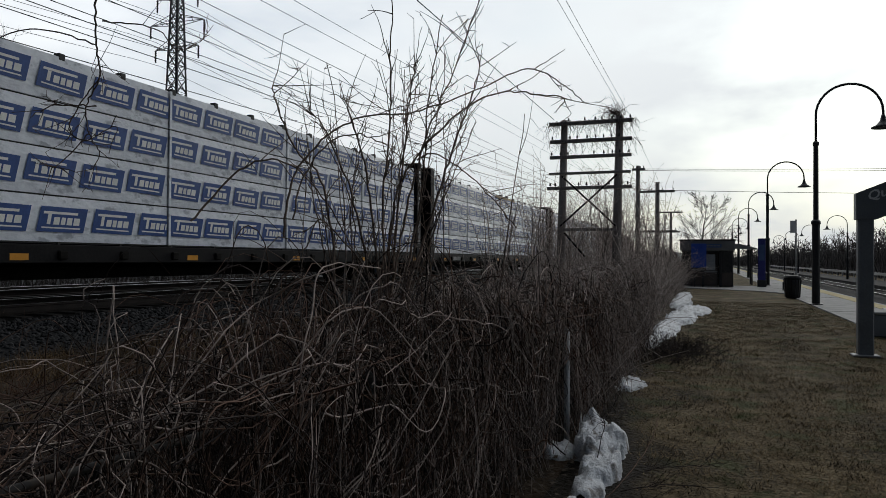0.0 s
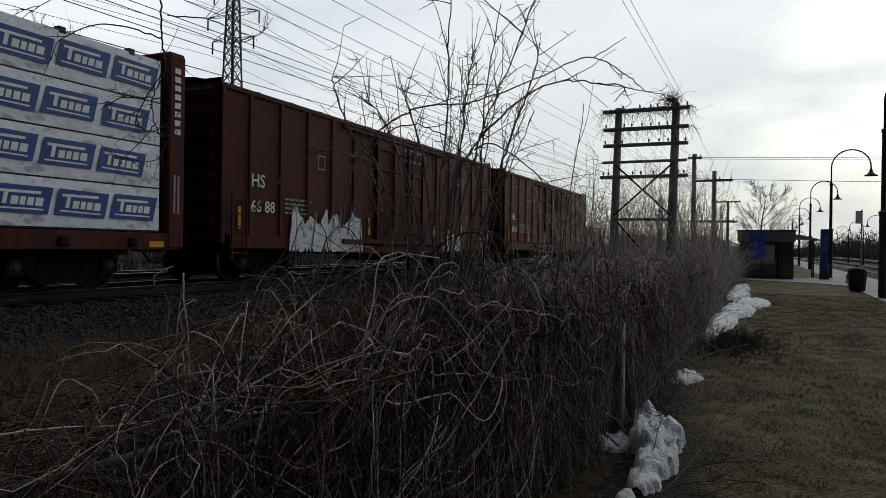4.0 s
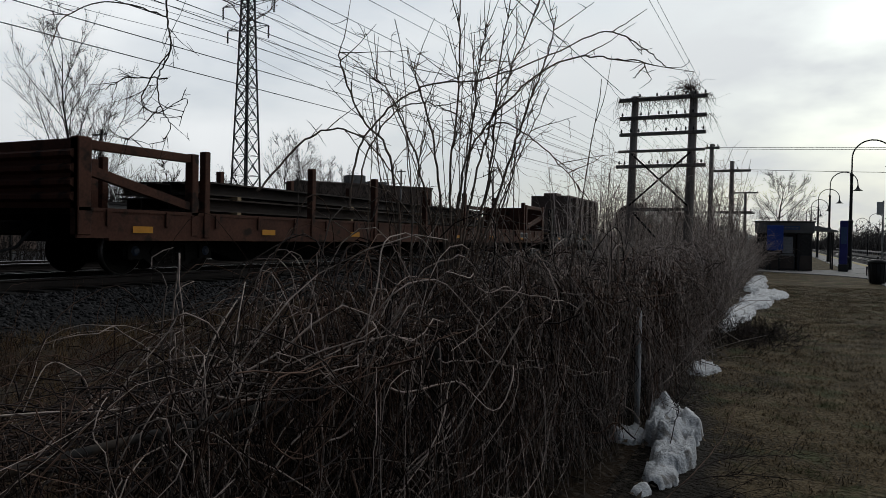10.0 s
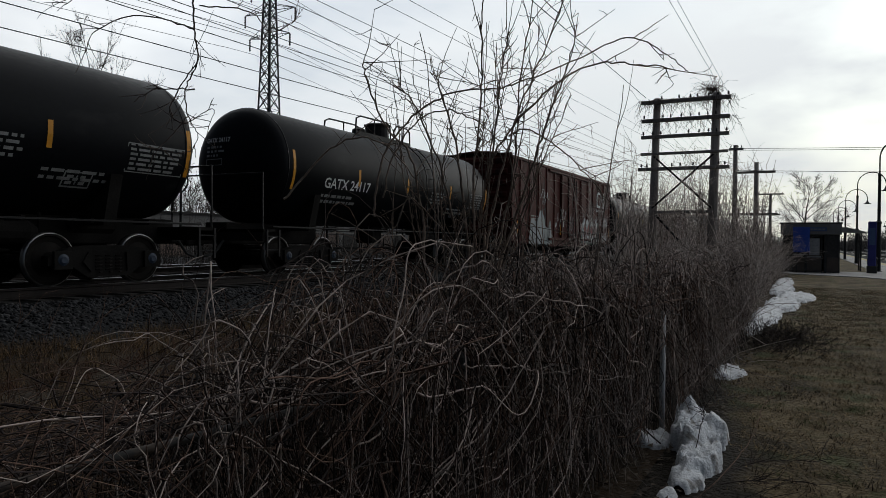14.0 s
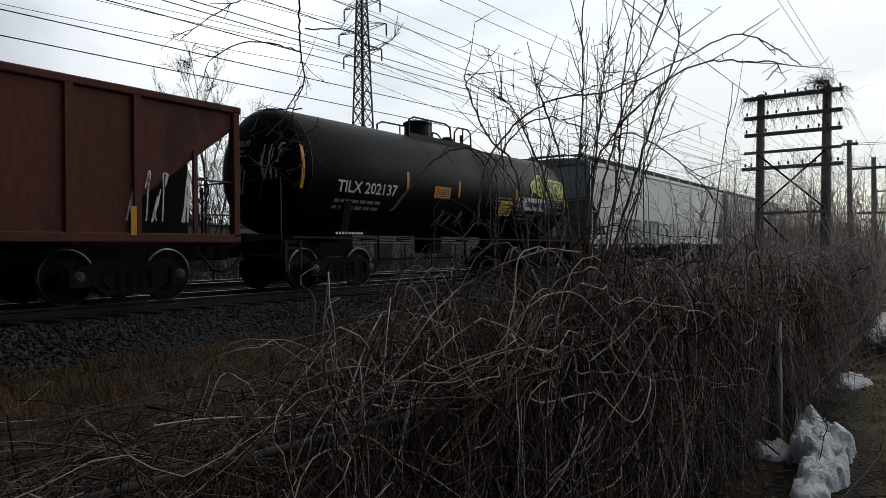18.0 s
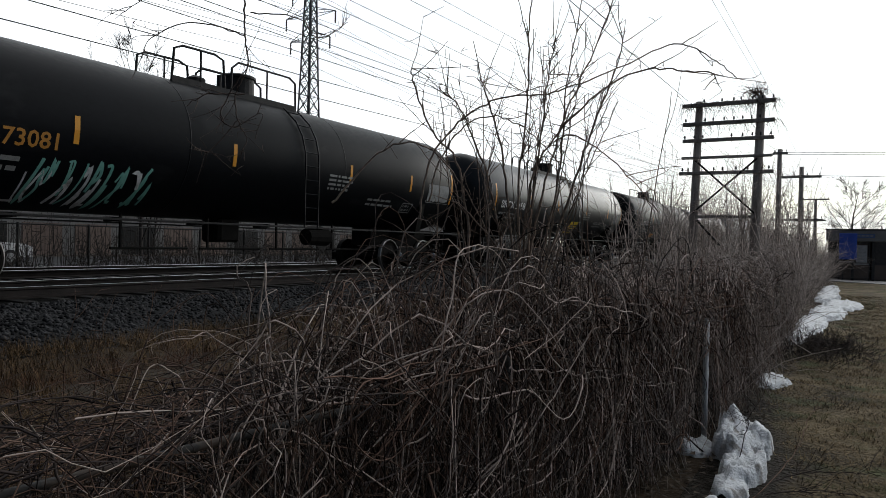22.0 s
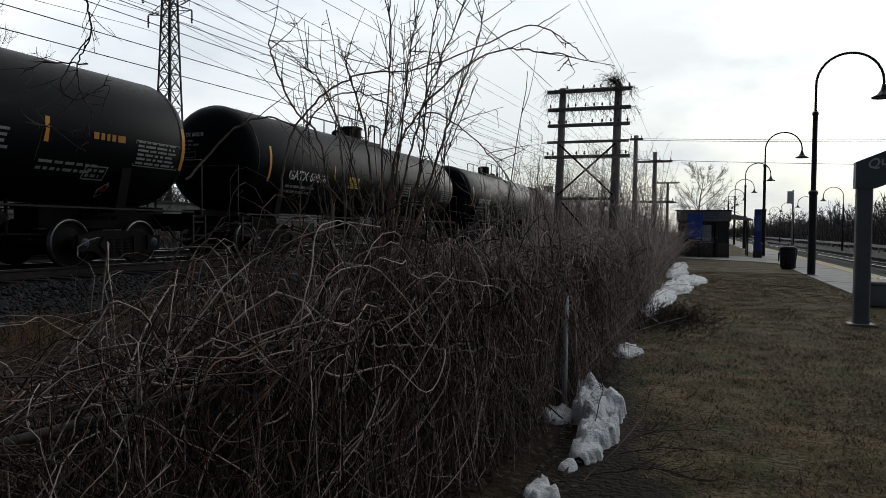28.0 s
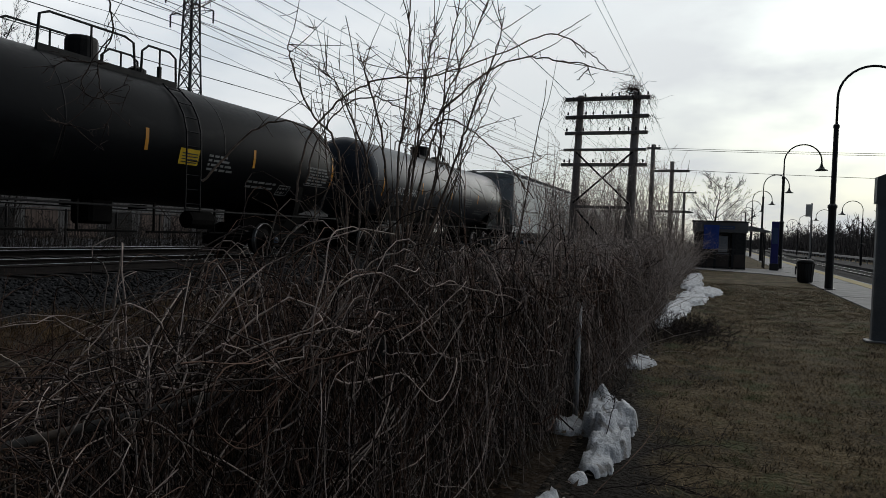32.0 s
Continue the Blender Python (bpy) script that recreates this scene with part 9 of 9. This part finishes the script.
for x, y, s, rz in ((-44, 33, 0.7, 90), (-46, 22, 0.62, 200), (-70, 8, 0.9, 140), (-72, 100, 1.0, 60), (-50, 62, 0.86, 30), (-50, 67.3, 0.88, 250), (-46, 49.3, 0.52, 170), (-51, 74, 0.7, 110)):
    copy_thing(big, pose(x, y, 0.1, 0, 0, rz) @ Matrix.Scale(s, 4))
for x, y, s, rz in ((41, 140, 0.8, 220), (46, 105, 0.8, 95), (30, 165, 0.8, 270)):
    copy_thing(mid_tree, pose(x, y, -0.9, 0, 0, rz) @ Matrix.Scale(s, 4))

# far woods beyond the station, and scrub behind the freight tracks
rngw = np.random.default_rng(21)
woods = []
for k in range(1900):
    y = 60 + 420 * rngw.uniform() ** 1.4
    x = 26 + 40 * rngw.uniform() + 0.02 * y - (0.055 * max(0, y - 90))
    h = rngw.uniform(4.0, 8.0) + 3.0 * max(0.0, noise.noise((x * 0.06, y * 0.03, 2)))
    tr = wander((x, y, -1), (rngw.normal(0, 0.06), rngw.normal(0, 0.06), 1), h, h / 4, 0.06, seedrng=rngw)
    woods.append((tr, 0.13, 0.04))
    for a in range(15):
        p = tr[rngw.integers(1, len(tr))]
        q = p + (rngw.normal(0, 0.8, 3) + (0, 0, 0.9)) * rngw.uniform(0.5, 1.3)
        woods.append((np.array((p, (p + q) / 2 + rngw.normal(0, 0.12, 3), q)), 0.07, 0.03))
    for a in range(20):
        p = np.array((x + rngw.normal(0, 1.6), y + rngw.normal(0, 1.6), -1.0))
        q = p + (rngw.normal(0, 0.6), rngw.normal(0, 0.6), rngw.uniform(1.5, 5.0))
        woods.append((np.array((p, q)), 0.2, 0.07))
tagged(tubes("far_woods", woods, "farwood", 3), "dark bare woods beyond the station tracks", "woods", kind="stuff")
scrub = []
for k in range(3000):
    y = -30 + 190 * rngw.uniform()
    x = -42 - 12 * rngw.uniform() if rngw.uniform() < 0.45 else -24.6 - 1.6 * rngw.uniform()
    h = rngw.uniform(1.5, 4.6) if x < -40 else rngw.uniform(0.5, 1.5)
    st = wander((x, y, 0.1), (rngw.normal(0, 0.18), rngw.normal(0, 0.18), 1), h, h / 4, 0.12, seedrng=rngw)
    scrub.append((st, 0.03 if x < -40 else 0.012, 0.008))
    for a in range(5):
        scrub.append((wander(st[rngw.integers(1, len(st))], rngw.normal(0, 0.8, 3) + (0, 0, 0.7), h * 0.3, h / 6.5, 0.2, seedrng=rngw), 0.014, 0.006))
for k in range(1250):                     # taller bushes behind the yard road
    y, h = 12 + 95 * rngw.uniform(), rngw.uniform(3.4, 6.6)
    st = wander((-47 - 13 * rngw.uniform(), y, 0.1), (rngw.normal(0, 0.2), rngw.normal(0, 0.2), 1), h, h / 6, 0.1, seedrng=rngw)
    scrub.append((st, 0.05, 0.018))
    for a in range(11):
        scrub.append((wander(st[rngw.integers(2, len(st))], rngw.normal(0, 0.7, 3) + (0, 0, 0.8), h * rngw.uniform(0.12, 0.35), h / 8, 0.15, seedrng=rngw), 0.022, 0.01))
for k in range(2200):
    y, h = -30 + 130 * rngw.uniform(), rngw.uniform(0.7, 1.7)
    st = wander((-22.6 - 1.2 * rngw.uniform(), y, 0.1), (rngw.normal(0, 0.2), rngw.normal(0, 0.25), 1), h, h / 3, 0.15, seedrng=rngw)
    scrub.append((st, 0.016, 0.006))
    for a in range(3):
        scrub.append((wander(st[rngw.integers(1, len(st))], rngw.normal(0, 0.8, 3) + (0, 0, 0.7), h * 0.4, h / 6, 0.2, seedrng=rngw), 0.01, 0.005))
tagged(tubes("scrub", scrub, "treebark", 3), "bare scrub and weeds behind the tracks", "scrub", kind="stuff")

# dead vine tuft on the twin pole
tuft = []
for k in range(110):
    s = (-3.0 + rngw.normal(0, 0.12), 25 + rngw.normal(0, 0.1), 6.5 + rngw.uniform(0, 0.25))
    tuft.append((wander(s, (rngw.normal(-0.75, 0.3), rngw.normal(0, 0.4), rngw.normal(0.9, 0.3)), rngw.uniform(0.3, 1.0), 0.08, 0.36, 0.25, seedrng=rngw), 0.008, 0.004))
for k in range(420):
    s = (-5.5 + 3.2 * rngw.uniform(), 24.85 + rngw.normal(0, 0.06), (6.5, 6.45, 5.8)[k % 3])
    tuft.append((wander(s, (rngw.normal(0, 0.4), rngw.normal(0, 0.2), -0.6), rngw.uniform(0.2, 0.9), 0.08, 0.25, 0.15, seedrng=rngw), 0.006, 0.003))
tagged(tubes("dead_vine_tuft", tuft, "twig", 3), "dead vines matted on the crossarms of the twin pole", "vines", kind="stuff")


# ---------------------------------------------------------------- snow, turf, litter
def snow_field(x0, x1, y0, y1, step, heaps, seed):
    """One crumbling sheet of old snow: heaps are (x, y, half width, half length, height, lean)."""
    nx, ny = int((x1 - x0) / step[0]) + 1, int((y1 - y0) / step[1]) + 1
    H = np.zeros((ny, nx))
    for j in range(ny):
        for i in range(nx):
            x, y = x0 + i * step[0], y0 + j * step[1]
            k = 0.3 / max(0.12, heaps[0][2])
            p = Vector((x * 3.2 * k, y * 1.6 * k, seed))
            rough = 0.5 * noise.noise(p) + 0.45 * noise.noise(p * 2.3) + 0.26 * (0.5 - 1.6 * abs(noise.noise(p * 4.5))) + 0.1 * noise.noise(p * 15.0)
            rough *= 0.8 if y1 > 20 else 1.0
            crust = noise.cell(p * 3.1 + 0.6 * Vector((noise.noise(p * 2.2), noise.noise(p * 2.2 + Vector((5, 1, 0))), 0)))
            rough += 0.28 * (crust - 0.5)
            for cx, cy, rx, ry, h, lean in heaps:
                m = 1 - ((x - cx) / rx) ** 2 - ((y - cy) / ry) ** 2 + 0.75 * rough
                if m > 0:
                    top = h * min(1.0, (m * 2.6)) ** 0.33 * (0.88 + 0.5 * rough - lean * (x - cx) / rx - 0.5 * lean * (cy - y) / ry)
                    H[j, i] = max(H[j, i], top)
    V, F, ids = [], [], {}
    def vid(i, j):
        if (i, j) not in ids:
            ids[i, j] = len(V)
            V.append((x0 + (i + 0.5 * noise.noise((i * 0.9, j * 0.9, seed))) * step[0], y0 + (j + 0.5 * noise.noise((j * 0.9, i * 0.9, seed))) * step[1], H[j, i] - 0.015))
        return ids[i, j]
    for j in range(ny - 1):
        for i in range(nx - 1):
            if max(H[j, i], H[j, i + 1], H[j + 1, i], H[j + 1, i + 1]) > 0.0:
                F.append((vid(i, j), vid(i + 1, j), vid(i + 1, j + 1), vid(i, j + 1)))
    return raw_mesh("snow_patch", V, F, "snow")


for label, box4, step, heaps in (
        ("dirty lumpy pile of old snow against the fence", (-1.5, -0.45, 3.85, 5.9), (0.014, 0.018), ((-0.86, 5.05, 0.19, 0.42, 0.24, 0.35), (-0.77, 4.5, 0.14, 0.34, 0.14, 0.0), (-0.80, 4.08, 0.11, 0.24, 0.09, 0.1), (-1.12, 4.9, 0.13, 0.24, 0.1, 0.2))),
        ("small crumbling lump of old snow", (-1.02, -0.7, 3.5, 3.95), (0.016, 0.018), ((-0.85, 3.74, 0.06, 0.09, 0.06, 0.0),)),
        ("rounded lump of old snow by the vines", (-1.1, -0.72, 2.95, 3.4), (0.018, 0.018), ((-0.9, 3.2, 0.1, 0.13, 0.1, 0.0),)),
        ("flat melting patch of snow on the lawn", (-1.2, -0.62, 7.4, 8.7), (0.03, 0.04), ((-0.92, 8.05, 0.17, 0.36, 0.09, 0.1),)),
        ("long melting snow bank along the thicket", (-1.6, 0.35, 11.4, 33.5), (0.045, 0.09), ((-0.95, 12.8, 0.15, 1.0, 0.09, 0.0), (-0.85, 15.4, 0.26, 1.9, 0.12, 0.1), (-0.66, 18.6, 0.36, 2.2, 0.13, 0.1), (-0.36, 21.4, 0.46, 1.9, 0.11, 0.2), (-0.85, 25.0, 0.32, 3.0, 0.16, 0.1), (-0.9, 30.0, 0.28, 2.6, 0.15, 0.0)))):
    tagged(new("snow_patch", snow_field(*box4, step, heaps, 1.7 + box4[2])), label, "snow", "snow patches")


def blades(name, count, place, length, width, tilt, mat, seed):
    """Single grass blades as thin triangles."""
    rng = np.random.default_rng(seed)
    p = place(rng, count)
    a = rng.uniform(0, 2 * np.pi, count)
    el = rng.uniform(*tilt, count)
    ln = length * rng.uniform(0.5, 1.4, count)
    d = np.stack((np.cos(a) * np.cos(el), np.sin(a) * np.cos(el), np.sin(el)), -1)
    s = np.stack((-np.sin(a), np.cos(a), np.zeros(count)), -1) * (width * rng.uniform(0.6, 1.3, count))[:, None]
    V = np.stack((p - s, p + s, p + d * ln[:, None]), 1).reshape(-1, 3)
    return raw_mesh(name, V, np.arange(3 * count).reshape(-1, 3), mat)


def lawn_spots(rng, n):
    """Grass in small clumps, thin towards the bare strip along the fence."""
    m = n // 26
    cy = -3.0 + 30 * rng.uniform(0, 1, m) ** 1.5
    cx = -1.15 + 4.4 * rng.uniform(0, 1, m)
    pick = rng.integers(0, m, n)
    x, y = cx[pick] + rng.normal(0, 0.055, n), cy[pick] + rng.normal(0, 0.042, n)
    bare = x + 0.143 * np.minimum(y, 8.1) < 0.25 + rng.normal(0, 0.12, n)
    x = np.where(bare, x + 1.0 + rng.uniform(0, 1.6, n), x)
    return np.stack((np.minimum(x, 3.25), y, np.full(n, 0.002)), -1)


def strip_spots(rng, n):
    """Tufts of dry grass, thicker here and there."""
    m = n // 30
    cy = -5 + 28 * rng.uniform(0, 1, m) ** 1.3
    cx = -8.2 + 5.2 * rng.uniform(0, 1, m) ** 1.2
    pick = rng.integers(0, m, n)
    x, y = cx[pick] + rng.normal(0, 0.07, n), cy[pick] + rng.normal(0, 0.07, n)
    return np.stack((x, y, np.full(n, 0.02) + 0.02 * (-1.2 - x)), -1)


tagged(new("turf", blades("turf", 250000, lawn_spots, 0.048, 0.0034, (0.05, 0.85), "turf", 31)), "matted short dead grass of the lawn", "grass", kind="stuff")
tagged(new("dry_grass", blades("dry_grass", 110000, strip_spots, 0.2, 0.0028, (0.1, 1.25), "grass", 32)), "dry tan grass between fence and ballast", "grass", kind="stuff")


def litter_spots(rng, n):
    y = -2 + 16 * rng.uniform(0, 1, n)
    x = -0.75 - 2.6 * rng.uniform(0, 1, n)
    return np.stack((x, y, np.full(n, 0.03)), -1)


tagged(new("leaf_litter", blades("leaf_litter", 9000, litter_spots, 0.05, 0.018, (-0.1, 0.5), "leaf", 33)), "brown leaf litter under the vines", "leaves", kind="stuff")

# fallen twiggy branches on the lawn beside the snow
rngb = np.random.default_rng(44)
fallen = (((-0.72, 3.5, 0.03), (-0.55, 4.2, 0.1), (-0.46, 4.9, 0.16), (-0.42, 5.4, 0.26), (-0.36, 5.7, 0.28)),
          ((-0.62, 4.2, 0.04), (-0.4, 4.55, 0.06), (-0.2, 4.72, 0.05), (-0.02, 4.85, 0.04)),
          ((-0.6, 4.05, 0.03), (-0.36, 4.22, 0.05), (-0.12, 4.35, 0.03)),
          ((-0.7, 3.6, 0.03), (-0.35, 3.8, 0.05), (-0.1, 3.75, 0.03)),
          ((-0.8, 4.4, 0.05), (-0.76, 4.6, 0.3), (-0.8, 4.9, 0.42)))
for st in fallen:
    main = st is fallen[0]
    ob = tubes("fallen_branch", shrub_stem(st[0], st[1:], 0.0045 if main else 0.004, 0.002 if main else 0.0016, rngb, 5 if main else 16), "cane" if main else "vinedark", 4)
    tagged(ob, "thin dead twiggy branch fallen beside the snow", "branch", "fallen branches")

# tall dry weed stalks between fence and ballast
for k in range(16):
    x, y = -4.2 - 3.2 * rngb.uniform(), -1 + 9 * rngb.uniform()
    h = rngb.uniform(0.5, 1.1)
    ob = tubes("weed_stalk", shrub_stem((x, y, 0.05), ((x + rngb.normal(0, 0.05), y, h * 0.6), (x + rngb.normal(0, 0.1), y + rngb.normal(0, 0.1), h)), 0.005, 0.002, rngb, 5), "cane", 4)
    tagged(ob, "tall dry weed stalk beside the ballast", "weed", "weed stalks")

def motions():
    for car, start in TRAIN:
        walk(car, [(0.0, pose(TRACK_X, start, RAIL_Z)), (32.0, pose(TRACK_X, start - 32.0 * SPEED, RAIL_Z))])


motions()
